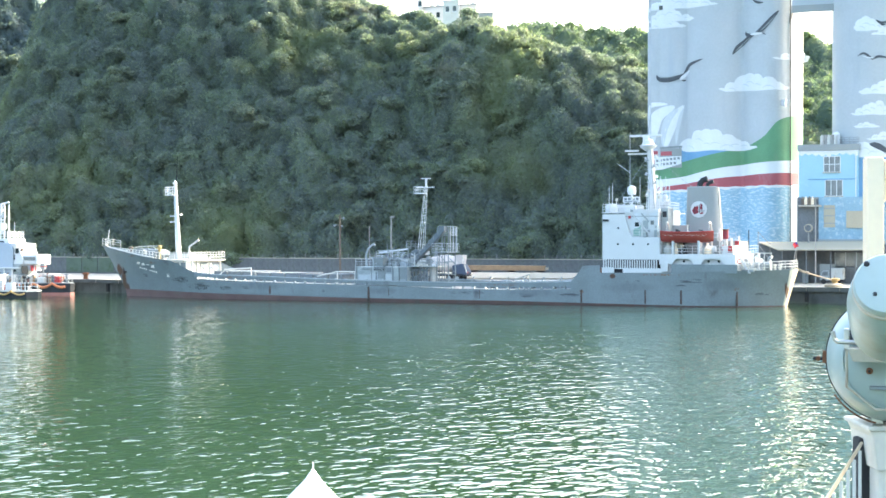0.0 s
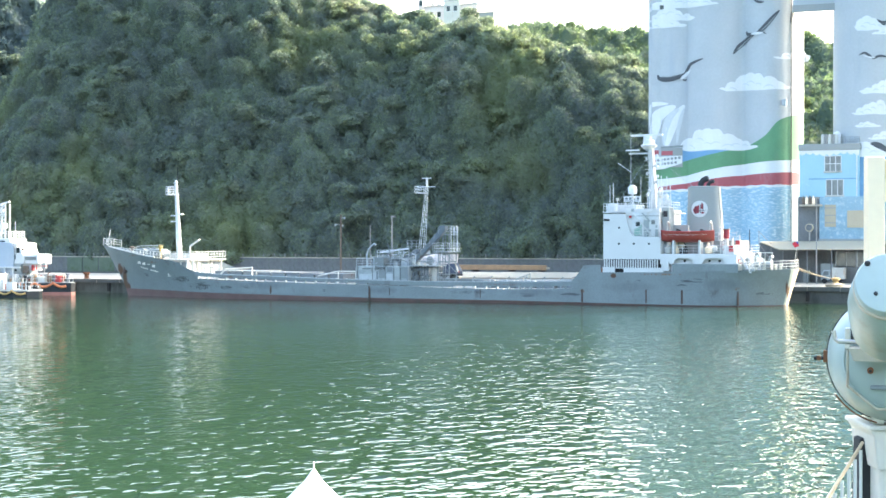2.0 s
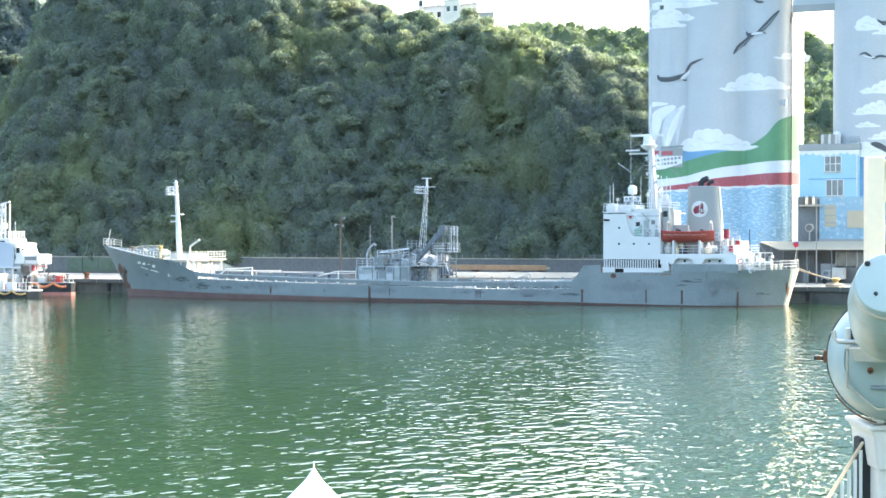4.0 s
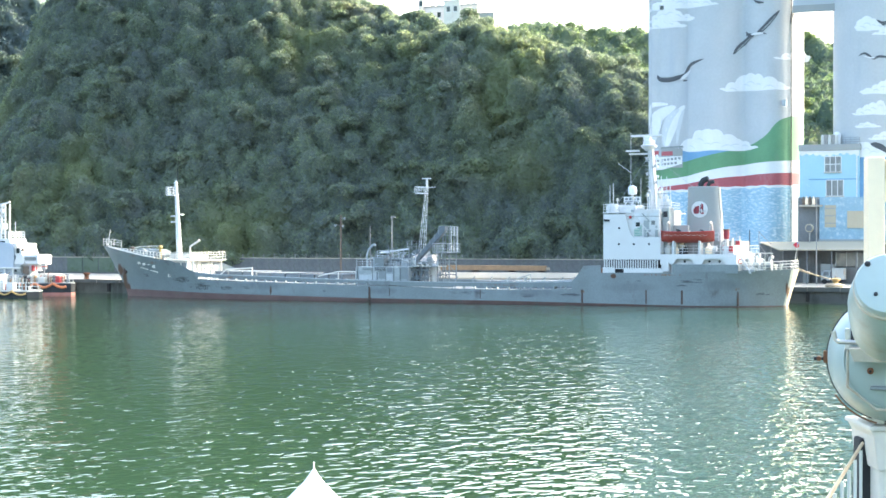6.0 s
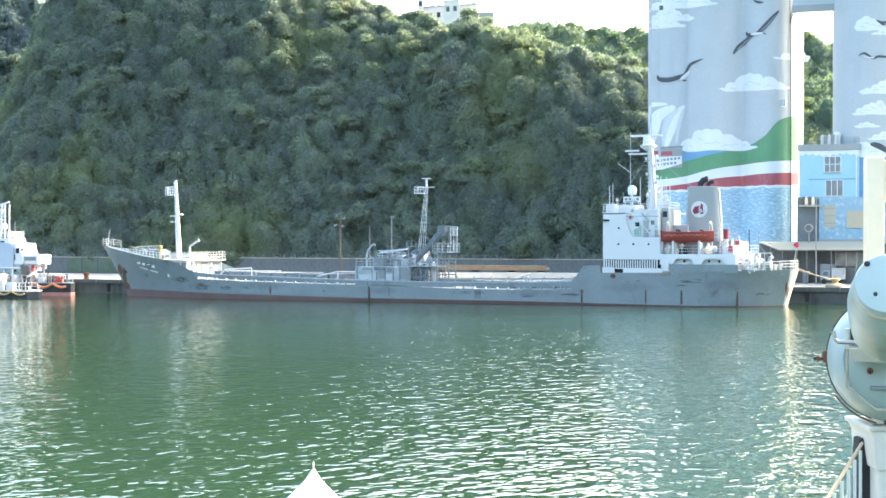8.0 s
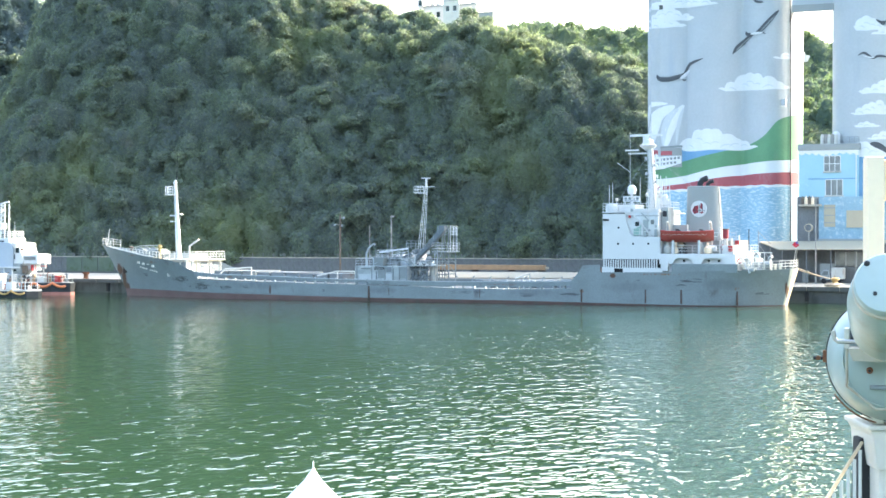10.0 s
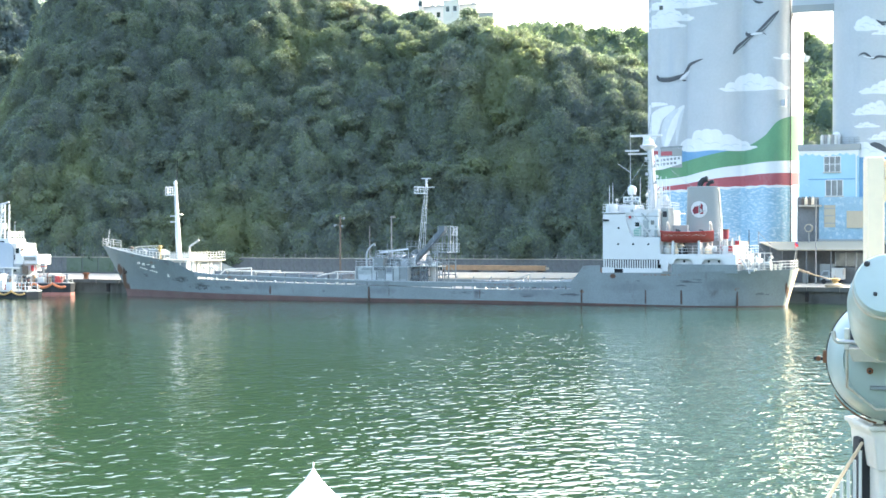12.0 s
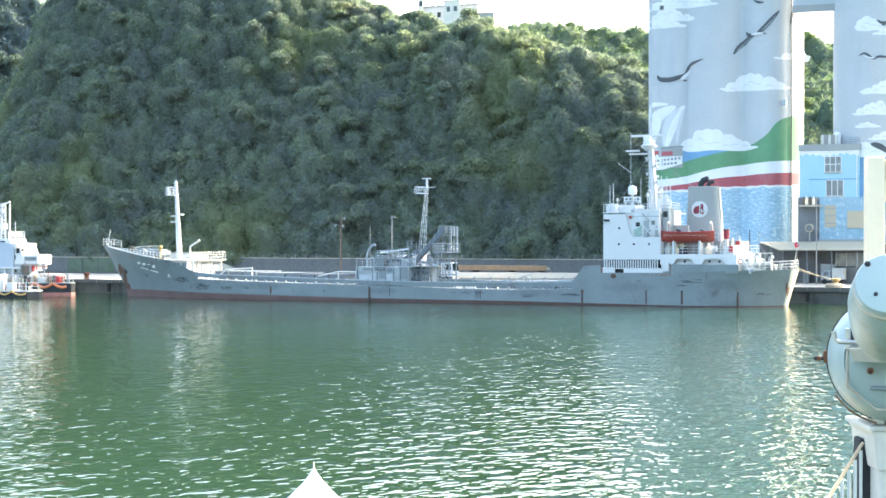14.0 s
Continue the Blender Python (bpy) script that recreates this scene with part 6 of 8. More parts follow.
    for k in range(5):
        x = 3.0 + 2.7 * k
        z = lerp_table(DECK_Z, x)
        hc = part("hatch_coaming", B(x, x + 2.3, 3.4, 10.0, z, z + 0.85), M_HATCH, ship, bevel=0.04)
        part("hatch_lid", B(x - 0.05, x + 2.35, 3.3, 10.1, z + 0.85, z + 0.95), M_HATCH, hc)
    part("deck_pipe", path_tube(bmesh.new(), [(-33.4, 2.4, 3.0), (-32.4, 2.4, 3.85), (-28.4, 2.4, 4.1), (-28.4, 2.4, 2.4)], 0.10, 7), M_OFFWHITE, ship)
    part("deck_pipe", path_tube(bmesh.new(), [(-18.2, 1.6, 3.1), (-15.3, 1.6, 3.72), (-12.8, 1.6, 3.72), (-12.8, 1.6, 2.2)], 0.09, 7), M_OFFWHITE, ship)
    part("deck_pipe", path_tube(bmesh.new(), [(-15.3, 1.6, 3.72), (-15.3, 1.6, 2.2)], 0.09, 7), M_OFFWHITE, ship)
    part("deck_pipe", path_tube(bmesh.new(), [(9.2, 1.4, 3.0), (11.0, 1.4, 3.6), (11.0, 1.4, 1.8)], 0.10, 7), M_OFFWHITE, ship)
    part("deck_pipe", path_tube(bmesh.new(), [(10.2, 1.4, 3.4), (10.2, 1.4, 1.8)], 0.07, 7), M_OFFWHITE, ship)
    for k in range(7):
        x = 1.2 + 2.3 * k
        part("air_pipe", path_tube(bmesh.new(), [(x, 1.2, 1.75), (x, 1.2, 3.0), (x + 0.3, 1.2, 3.25)], 0.07, 6), M_GREY, ship)


build_midships()


def build_forecastle():
    z = 4.4
    part("forecastle_house", B(-41.4, -38.3, 2.4, 11.2, 2.8, 5.0), M_OFFWHITE, ship, "white forecastle store with open doors", bevel=0.05)
    part("store_roof", B(-42.6, -37.6, 2.0, 11.4, 5.0, 5.14), M_OFFWHITE, ship)
    # Solid plates; their dark colour stands in for shade inside the doorways.
    for x in (-41.2, -40.2, -39.2):
        part("store_door_shade", B(x, x + 0.75, 2.33, 2.42, 2.9, 4.75), M_HATCH, ship)
    # Same on the after bulkhead: grey plates painted as shaded openings.
    for y0, y1, m2 in ((5.9, 7.5, M_CONVEY), (9.0, 10.8, M_HATCH), (3.4, 4.1, M_GREY)):
        part("store_opening_shade", B(-38.34, -38.22, y0, y1, 2.85, 4.7), m2, ship, "grey plate for the shade in a store opening")
    for y in (4.8, 8.2, 11.0):
        part("bulkhead_stiffener", B(-38.3, -38.1, y - 0.08, y + 0.08, 2.85, 5.0), M_OFFWHITE, ship)
    for x, y in ((-36.2, 3.4), (-35.2, 4.6), (-34.6, 3.0), (-36.8, 6.0)):
        part("deck_vent", lathe(bmesh.new(), [(0.14, 2.6), (0.14, 3.9), (0.28, 4.0), (0.26, 4.25), (0.05, 4.35)], (x, y, 0), sides=12), M_OFFWHITE, ship)
    for x in (-37.8, -36.9):
        part("store_post", T((x, 1.5, 2.7), (x, 1.5, 5.0), 0.12, sides=8), M_OFFWHITE, ship)
    railing(ship, [(-42.5, 2.1, 5.14), (-37.7, 2.1, 5.14), (-37.7, 11.3, 5.14)], 1.0, 3, 0.75, 0.04, M_OFFWHITE)
    pts = []
    for x0 in (-53.6, -52, -50, -48, -46, -44):
        x, b = shell_point(x0, lerp_table(TOP, x0), lerp_table(TOP, x0))
        pts.append((x, MID - b + 0.15, lerp_table(TOP, x0) - 0.1))
    railing(ship, [(-54.5, 6.4, 7.0), (-53.6, 5.9, 6.85), (-52.6, 5.5, 6.7)], 1.0, 3, 0.8, 0.04, M_OFFWHITE)
    railing(ship, [(-54.5, 7.1, 7.0), (-53.6, 7.6, 6.85), (-52.6, 8.0, 6.7)], 1.0, 3, 0.8, 0.04, M_OFFWHITE)
    bm = bmesh.new()
    for p, q in zip(pts, pts[1:]):
        tube(bm, Vector(p) + Vector((0, 0, 0.15)), Vector(q) + Vector((0, 0, 0.15)), 0.13, sides=6)
    part("bow_capping", bm, M_OFFWHITE, ship)
    bm = bmesh.new()
    line = []
    for k in range(15):
        x0 = -52.4 + 0.68 * k
        t = lerp_table(TOP, x0)
        x, b = shell_point(x0, t, t)
        line.append((x, MID - b + 0.2, t, 6.75 - 0.045 * k))
    for f in (1.0, 0.5):
        path_tube(bm, [(x, y, t + (h - t) * f) for x, y, t, h in line], 0.045, 5)
    part("forecastle_rail", bm, M_OFFWHITE, ship)
    for x, y, t, h in line:
        part("forecastle_post", T((x, y, t - 0.1), (x, y, h), 0.055, sides=6), M_OFFWHITE, ship)
    for k in range(18):
        x0 = -51.5 + 0.62 * k
        t = lerp_table(TOP, x0)
        x, b = shell_point(x0, t, t)
        part("bow_stanchion", T((x, MID + b - 0.25, t - 0.85), (x, MID + b - 0.25, t + 0.25), 0.09, sides=6), M_OFFWHITE, ship)
    part("far_bulwark_liner", plan(bmesh.new(), [(-52, 8.3), (-47, 10.0), (-41, 12.0), (-41, 11.9), (-47, 9.9), (-52, 8.2)], 4.9, 5.9), M_OFFWHITE, ship)
    part("jack_staff", T((-54.0, 6.75, 7.0), (-53.6, 6.75, 9.3), 0.07, 0.05, 6), M_OFFWHITE, ship)
    # windlass
    w = part("windlass", T((-47.6, 5.2, 5.9), (-47.6, 8.4, 5.9), 0.62, sides=16), M_HATCH, ship, "grey anchor windlass", smooth=True)
    for y in (5.2, 6.8, 8.4):
        part("windlass_wheel", T((-47.6, y - 0.1, 5.9), (-47.6, y + 0.1, 5.9), 0.85, sides=18), M_CONVEY, w)
    part("windlass_bed", B(-48.6, -45.2, 5.0, 8.6, 4.6, 5.4), M_HATCH, w, bevel=0.05)
    part("windlass_gear", B(-46.6, -44.9, 5.4, 8.0, 5.3, 6.5), M_CONVEY, w, bevel=0.2)
    part("rope_drum", T((-44.4, 4.8, 5.9), (-44.4, 7.2, 5.9), 0.5, sides=16), M_HATCH, ship, smooth=True)
    part("forestay_rail", path_tube(bmesh.new(), [(-51.0, 6.2, 6.2), (-47.5, 5.0, 6.9), (-43.8, 4.6, 7.0)], 0.06, 5), M_OFFWHITE, ship)
    part("yellow_vent", lathe(bmesh.new(), [(0.2, 5.1), (0.2, 6.6), (0.34, 6.7), (0.3, 7.0), (0.05, 7.1)], (-43.6, 4.0, 0), sides=12), mat("ochre_paint", (0.33, 0.25, 0.10), 0.7), ship)
    part("ochre_vent", lathe(bmesh.new(), [(0.2, 5.1), (0.2, 6.3), (0.38, 6.4), (0.34, 6.8), (0.05, 6.9)], (-48.8, 4.9, 0), sides=12), M_RUSTPOLE, ship)
    # foremast
    m = part("foremast", T((-42.1, 6.5, 5.0), (-42.7, 6.5, 15.6), 0.42, 0.22, 16), M_WHITE, ship, "white raked foremast", smooth=True)
    part("mast_cap", lathe(bmesh.new(), [(0.2, 15.4), (0.3, 15.6), (0.15, 15.9), (0.05, 16.0)], (-42.7, 6.5, 0), sides=12), M_WHITE, m)
    part("top_aerial", T((-42.5, 6.5, 16), (-42.3, 6.5, 19.4), 0.05, 0.02, 6), M_DARK, m)
    part("top_platform", B(-43.9, -42.6, 5.9, 7.1, 13.9, 14.0), M_WHITE, m)
    railing(m, [(-42.8, 5.9, 14.0), (-43.9, 5.9, 14.0), (-43.9, 7.1, 14.0), (-42.8, 7.1, 14.0)], 1.1, 3, 0.4, 0.04, M_WHITE)
    for z0, s in ((11.2, 1), (10.2, -1), (11.0, -1)):
        part("mast_light", B(-42.5 + 0.3 * s, -42.5 + 0.85 * s, 6.2, 6.8, z0, z0 + 0.18), M_WHITE, m)
    part("hose_davit", path_tube(bmesh.new(), [(-38.9, 4.0, 5.1), (-38.9, 4.0, 6.9), (-37.4, 4.0, 7.8)], 0.13, 8), M_OFFWHITE, ship, "small white davit")
    # hull marks: unreadable name as bars, anchor, rust
    for k in range(4):
        x0 = -48.3 + 1.0 * k
        z0 = 4.75 - 0.16 * k
        x, b = shell_point(x0, z0, lerp_table(TOP, x0))
        x2, b2 = shell_point(x0 + 0.6, z0, lerp_table(TOP, x0 + 0.6))
        bm = plan(bmesh.new(), [(x, MID - b - 0.03), (x2, MID - b2 - 0.03), (x2, MID - b2 + 0.12), (x, MID - b + 0.12)], z0 - (0.06 if k == 2 else 0.26), z0 + (0.06 if k == 2 else 0.26))
        part("name_mark", bm, M_OFFWHITE, ship)
    for k in range(9):
        if k == 4:
            continue
        x0 = -48.3 + 0.42 * k
        z0 = 4.05 - 0.075 * k
        x, b = shell_point(x0, z0, lerp_table(TOP, x0))
        x2, b2 = shell_point(x0 + 0.3, z0, lerp_table(TOP, x0 + 0.3))
        part("name_mark", plan(bmesh.new(), [(x, MID - b - 0.03), (x2, MID - b2 - 0.03), (x2, MID - b2 + 0.12), (x, MID - b + 0.12)], z0 - 0.12, z0 + 0.12), M_OFFWHITE, ship)
    an = part("anchor", bmesh.new(), M_BARRUST, ship, "rusty stowed anchor")
    bm = bmesh.new()
    x, b = shell_point(-52.6, 3.6, 6.6)
    tube(bm, (x, MID - b - 0.05, 3.3), (x - 0.1, MID - b, 4.2), 0.12, sides=8)
    tube(bm, (x - 0.35, MID - b + 0.15, 3.45), (x, MID - b - 0.1, 3.2), 0.14, sides=7)
    tube(bm, (x + 0.4, MID - b - 0.2, 3.45), (x, MID - b - 0.1, 3.2), 0.14, sides=7)
    tube(bm, (x - 0.15, MID - b + 0.2, 4.3), (x - 0.15, MID - b - 0.02, 4.3), 0.3, sides=14)
    bm.to_mesh(an.data)
    bm.free()


build_forecastle()


# ---- quay buildings ----
def window_unit(parent, x0, x1, y, z0, z1, cols=3, rows=2):
    w = part("window", B(x0, x1, y - 0.02, y + 0.12, z0, z1), M_PANE, parent, "dusty window with pale frames")
    bm = bmesh.new()
    t = 0.09
    for k in range(cols + 1):
        x = x0 + (x1 - x0) * k / cols
        box(bm, x - t / 2, x + t / 2, y - 0.06, y - 0.02, z0, z1)
    part("frame", bm, M_CLOUD, w)
    for k in range(rows + 1):
        z = z0 + (z1 - z0) * k / rows
        part("bar", B(x0, x1, y - 0.055, y - 0.022, z - t / 2, z + t / 2), M_CLOUD, w)
    part("sill", B(x0 - 0.12, x1 + 0.12, y - 0.15, y, z0 - 0.14, z0), M_CONC, w)
    return w


def build_blue_house():
    h = thing("blue_house", (0.75, 0, 0), label="pale blue painted concrete house between the silos", category="house")
    Y = 37.8
    part("wall", B(36.0, 44.0, Y, Y + 3.0, 13.6, 19.9), M_BLUEHOUSE, h)
    part("lower_wall", B(38.8, 47.5, Y - 0.5, Y + 3.0, 1.98, 13.6), M_BLUEHOUSE2, h)
    part("parapet", B(35.85, 44.2, Y - 0.15, Y + 3.1, 19.9, 20.75), M_FUNNEL, h, bevel=0.03)
    bm = slab(bmesh.new(), [(36.0, 19.89)] + [(36.0 + 0.16 * k, 19.5 - 0.3 * abs(math.sin(k * 0.55)) + 0.12 * math.sin(k * 0.21)) for k in range(51)] + [(44.0, 19.89)], Y - 0.04, Y - 0.005)
    part("painted_fringe", bm, M_CLOUD, h, "white painted cloud fringe")
    window_unit(h, 39.4, 41.6, Y, 17.0, 19.1)
    window_unit(h, 39.6, 41.9, Y, 13.75, 15.9, 3, 1)
    part("lintel_line", B(37.3, 43.6, Y - 0.05, Y, 15.95, 16.1), M_SEADEEP, h)
    part("door_panel", B(39.5, 41.0, Y - 0.56, Y - 0.5, 9.5, 12.5), M_CANOPY, h)
    for k in range(3):
        part("door_rail", B(39.5, 41.0, Y - 0.62, Y - 0.56, 10.0 + k, 10.12 + k), M_FUNNEL, h)
    part("shutter", B(42.5, 46.0, Y - 0.62, Y - 0.5, 9.4, 11.7), M_CANOPY, h, "beige roller shutter")
    part("gutter_pipe", T((43.7, Y - 0.15, 13.6), (43.7, Y - 0.15, 19.7), 0.07), M_CLOUD, h)
    part("balcony", B(36.2, 39.2, Y - 1.3, Y, 12.3, 12.55), M_CONC, h)
    part("side_recess", B(35.8, 38.8, Y - 0.1, Y + 3, 1.98, 13.6), M_SHED, h)
    for k in range(4):
        part("water_can", lathe(bmesh.new(), [(0.15, 12.55), (0.22, 12.6), (0.22, 13.35), (0.1, 13.55), (0.08, 13.7)], (36.7 + 0.45 * k, Y - 0.9, 0), sides=12), M_CREAM if k % 2 else M_RUSTPOLE, h)
    part("roof_tank", lathe(bmesh.new(), [(0.5, 20.75), (0.55, 20.8), (0.55, 22.2), (0.2, 22.5)], (40.8, Y + 1.5, 0), sides=16), M_CLOUD, h)
    part("roof_box", B(39.2, 40.1, Y + 1, Y + 2, 20.75, 21.9), M_CLOUD, h)
    for k in range(5):
        part("roof_drum", lathe(bmesh.new(), [(0.2, 20.75), (0.24, 20.8), (0.24, 21.9 + 0.2 * (k % 2)), (0.1, 22.1)], (39.0 + 0.46 * k, Y + 0.8, 0), sides=12), M_POLE if k % 2 else M_OFFWHITE, h, "old roof drum")
    railing(h, [(41.5, Y + 0.3, 20.75), (44.0, Y + 0.3, 20.75)], 0.9, 3, 0.6, 0.03, M_FUNNEL)
    part("ledge", B(38.7, 47.5, Y - 0.75, Y - 0.5, 7.6, 7.9), M_FUNNEL, h)


build_blue_house()


def build_canopy():
    c = thing("quay_canopy", label="cream sheet canopy over a dark open shed", category="canopy")
    bm = bmesh.new()
    front, back = [(35.4, 31, 6.40), (48.5, 31, 6.45)], [(31.5, 37, 7.42), (48.5, 37, 7.55)]
    lo = [bm.verts.new(p) for p in front + back[::-1]]
    hi = [bm.verts.new((p[0], p[1], p[2] + 0.12)) for p in front + back[::-1]]
    bm.faces.new(lo[::-1])
    bm.faces.new(hi)
    for i in range(4):
        j = (i + 1) % 4
        bm.faces.new((lo[i], lo[j], hi[j], hi[i]))
    part("roof_sheet", bm, M_CANOPY, c, "cream roofing sheet")
    part("rear_wall", B(31.5, 48.5, 36.9, 37.1, 1.98, 7.3), M_SHED, c)
    part("shed_block", B(42.0, 48.5, 34.5, 37.1, 1.98, 4.2), M_SHED, c)
    for x in (35.8, 39.0, 42.2, 45.4):
        part("support", T((x, 31.3, 1.98), (x, 31.3, 6.4), 0.08), M_SHED, c)
    part("window_strip", B(42.2, 48.0, 34.4, 34.5, 4.3, 6.1), M_PANE, c)
    for k in range(5):
        part("mullion", B(42.2 + 1.4 * k, 42.3 + 1.4 * k, 34.32, 34.4, 4.2, 6.2), M_GREY, c)
    part("cabinet", B(37.6, 38.4, 36.0, 36.8, 1.98, 3.6), M_FUNNEL, c, "grey electrical cabinet", bevel=0.04)
    part("slanting_strut", T((36.2, 36.6, 2.0), (37.6, 32.0, 6.4), 0.14, sides=8), M_POLE, c)
    part("notice_board", B(40.4, 42.4, 33.4, 33.5, 2.9, 4.6), M_FUNNEL, c)
    for x in (31.6, 33.4):
        part("side_frame", T((x, 36.0 - 0.4 * x + 12.6, 1.98), (x, 36.0 - 0.4 * x + 12.6, 9.0 if x < 32 else 7.4), 0.06, sides=6), M_POLE, c)
    part("side_brace", T((31.6, 35.96, 8.9), (33.4, 35.24, 7.2), 0.05, sides=6), M_POLE, c)
    part("side_brace", T((31.6, 35.96, 7.2), (33.4, 35.24, 5.0), 0.05, sides=6), M_POLE, c)
    v = thing("parked_truck", (41.3, 32.6, 1.98), label="small pale parked truck under the shed canopy", category="truck")
    part("cab", slab(bmesh.new(), [(-0.75, 0.45), (0.5, 0.45), (0.5, 1.75), (-0.35, 1.75), (-0.72, 1.1)], 0, 1.5), M_GREY, v, "pale grey cab", bevel=0.06)
    part("cab_window", slab(bmesh.new(), [(-0.5, 1.1), (0.3, 1.1), (0.3, 1.6), (-0.3, 1.6)], -0.02, 0.01), M_PANE, v)
    part("load_box", B(0.56, 2.35, 0, 1.5, 0.6, 2.1), M_OFFWHITE, v, "dusty cream load box", bevel=0.04)
    part("truck_chassis", B(-0.7, 2.3, 0.1, 1.4, 0.35, 0.58), M_DARK, v)
    for x in (-0.25, 1.7):
        part("wheel", T((x, -0.02, 0.33), (x, 0.2, 0.33), 0.33, sides=16), M_BLACK, v)
    f = thing("extractor_fan", (38.4, 36.2, 7.3), label="round pale extractor fan on a short stand", category="fan")
    part("fan_ring", T((0, 0.3, 2.1), (0, -0.3, 2.1), 0.55, sides=24), M_CANOPY, f)
    part("fan_hub", T((0, -0.28, 2.1), (0, -0.36, 2.1), 0.42, sides=16), M_SHED, f)
    part("fan_post", T((0, 0, 0), (0, 0, 1.5), 0.1), M_POLE, f)
    l = thing("lamp_pole", (40.4, 31.6, 1.98), label="slim galvanised pole beside the canopy", category="lamp pole", group="harbour lamp poles")
    part("pole", T((0, -1.2, 0), (0, -1.2, 11.3), 0.09, 0.07, 8), M_POLE, l)
    part("lamp_head", B(-0.2, 0.3, -1.4, -1.0, 11.2, 11.4), M_POLE, l)


build_canopy()


def build_bollards():
    b = thing("mooring_bollard", (45.2, QUAY_Y + 1.4, 2.0), label="ochre iron mooring bollard wound with rope", category="bollard", group="quay bollards")
    part("bollard_body", lathe(bmesh.new(), [(0.45, 0), (0.36, 0.15), (0.32, 0.7), (0.55, 0.85), (0.55, 1.05), (0.2, 1.15)], sides=16), mat("ochre_bollard", (0.45, 0.30, 0.12), 0.7, vary=0.25), b, smooth=True)
    part("rope_coil", lathe(bmesh.new(), [(0.4, 0.0), (1.1, 0.02), (1.15, 0.25), (0.6, 0.5), (0.4, 0.5)], (-0.2, 0.2, 0), sides=20), M_ROPE, b, smooth=True)
    b2 = thing("mooring_bollard", (-64.6, QUAY_Y + 1.2, 2.0), label="brown rusty mooring bollard on the quay edge", category="bollard", group="quay bollards")
    part("bollard_body", lathe(bmesh.new(), [(0.45, 0), (0.36, 0.15), (0.32, 0.6), (0.55, 0.75), (0.5, 0.95), (0.2, 1.0)], sides=16), M_RUST, b2, smooth=True)
    r = thing("mooring_rope", label="pale mooring rope from stern to bollard", category="rope")
    bm = bmesh.new()
    pts = [Vector((42.0, 8.5, 4.5)).lerp(Vector((45.0, QUAY_Y + 1.3, 2.9)), k / 8) - Vector((0, 0, 0.12 * math.sin(math.pi * k / 8))) for k in range(9)]
    path_tube(bm, pts, 0.06, 6)
    path_tube(bm, [p + Vector((0.1, 0.5, -0.28 * (1 - k / 8))) for k, p in enumerate(pts)], 0.05, 6)
    part("rope", bm, M_ROPE, r)
    r2 = thing("mooring_rope", label="rope from the bow down to the quay", category="rope")
    bm = bmesh.new()
    pts = [Vector((-52.2, 7.6, 5.6)).lerp(Vector((-54.0, QUAY_Y + 1.0, 2.1)), k / 6) - Vector((0, 0, 0.3 * math.sin(math.pi * k / 6))) for k in range(7)]
    path_tube(bm, pts, 0.07, 6)
    part("rope", bm, M_ROPE, r2)


build_bollards()


def build_quay_goods():
    g = thing("beam_stack", label="long stack of brown timber beams on dunnage", category="timber")
    for k in range(3):
        part("beam", B(-20.0, -2.1 - 0.3 * k, 44.0 + 0.75 * k, 44.7 + 0.75 * k, 3.2, 3.95), M_WOOD, g, bevel=0.05)
    for x in (-19.5, -14, -8, -3.3):
        part("dunnage", B(x, x + 0.35, 43.9, 46.4, 1.98, 3.2), M_DARK, g)
    part("beam_end", B(-2.1, -1.6, 44.2, 44.5, 3.35, 3.7), M_ROPE, g)
    s = thing("covered_pile", label="low pile under a pale sunlit sheet on the quay", category="pile")
    part("pile", slab(bmesh.new(), [(-20, 1.98), (6.9, 1.98), (6.9, 2.3), (-20, 2.3)], 28.2, 36), M_CONC, s)
    bm = bmesh.new()
    n = 40
    rows = []
    for i in range(n + 1):
        x = -21 + 28.3 * i / n
        row = []
        for j in range(7):
            y = 28 + 8.2 * j / 6
            row.append(bm.verts.new((x, y, 2.45 + 0.62 * j / 6 + 0.05 * noise.noise(Vector((x * 0.5, y * 0.4, 2))) + 0.003 * (x + 7))))
        rows.append(row)
    for a, b in zip(rows, rows[1:]):
        for j in range(6):
            bm.faces.new((a[j], b[j], b[j + 1], a[j + 1]))
    bmesh.ops.solidify(bm, geom=bm.faces[:], thickness=0.03)
    part("cover_sheet", bm, mat("cream_tarpaulin", (0.80, 0.74, 0.62), 0.7, vary=0.12, scale=0.7, spec=0.2), s, "pale canvas cover")
    j = thing("drum_group", label="rusty steel drums by the boundary wall", category="drum")
    for k, (x, r) in enumerate(((5.2, 0.5), (6.2, 0.6), (4.2, 0.4))):
        part("drum", lathe(bmesh.new(), [(r * 0.78, 1.98), (r * 0.8, 2.0), (r * 0.8, 2.5), (r * 0.84, 2.52), (r * 0.8, 2.55), (r * 0.8, 3.0 + r), (r * 0.7, 3.0 + r)], (x, 46, 0), sides=16), M_RUST if k else M_RED, j)


build_quay_goods()


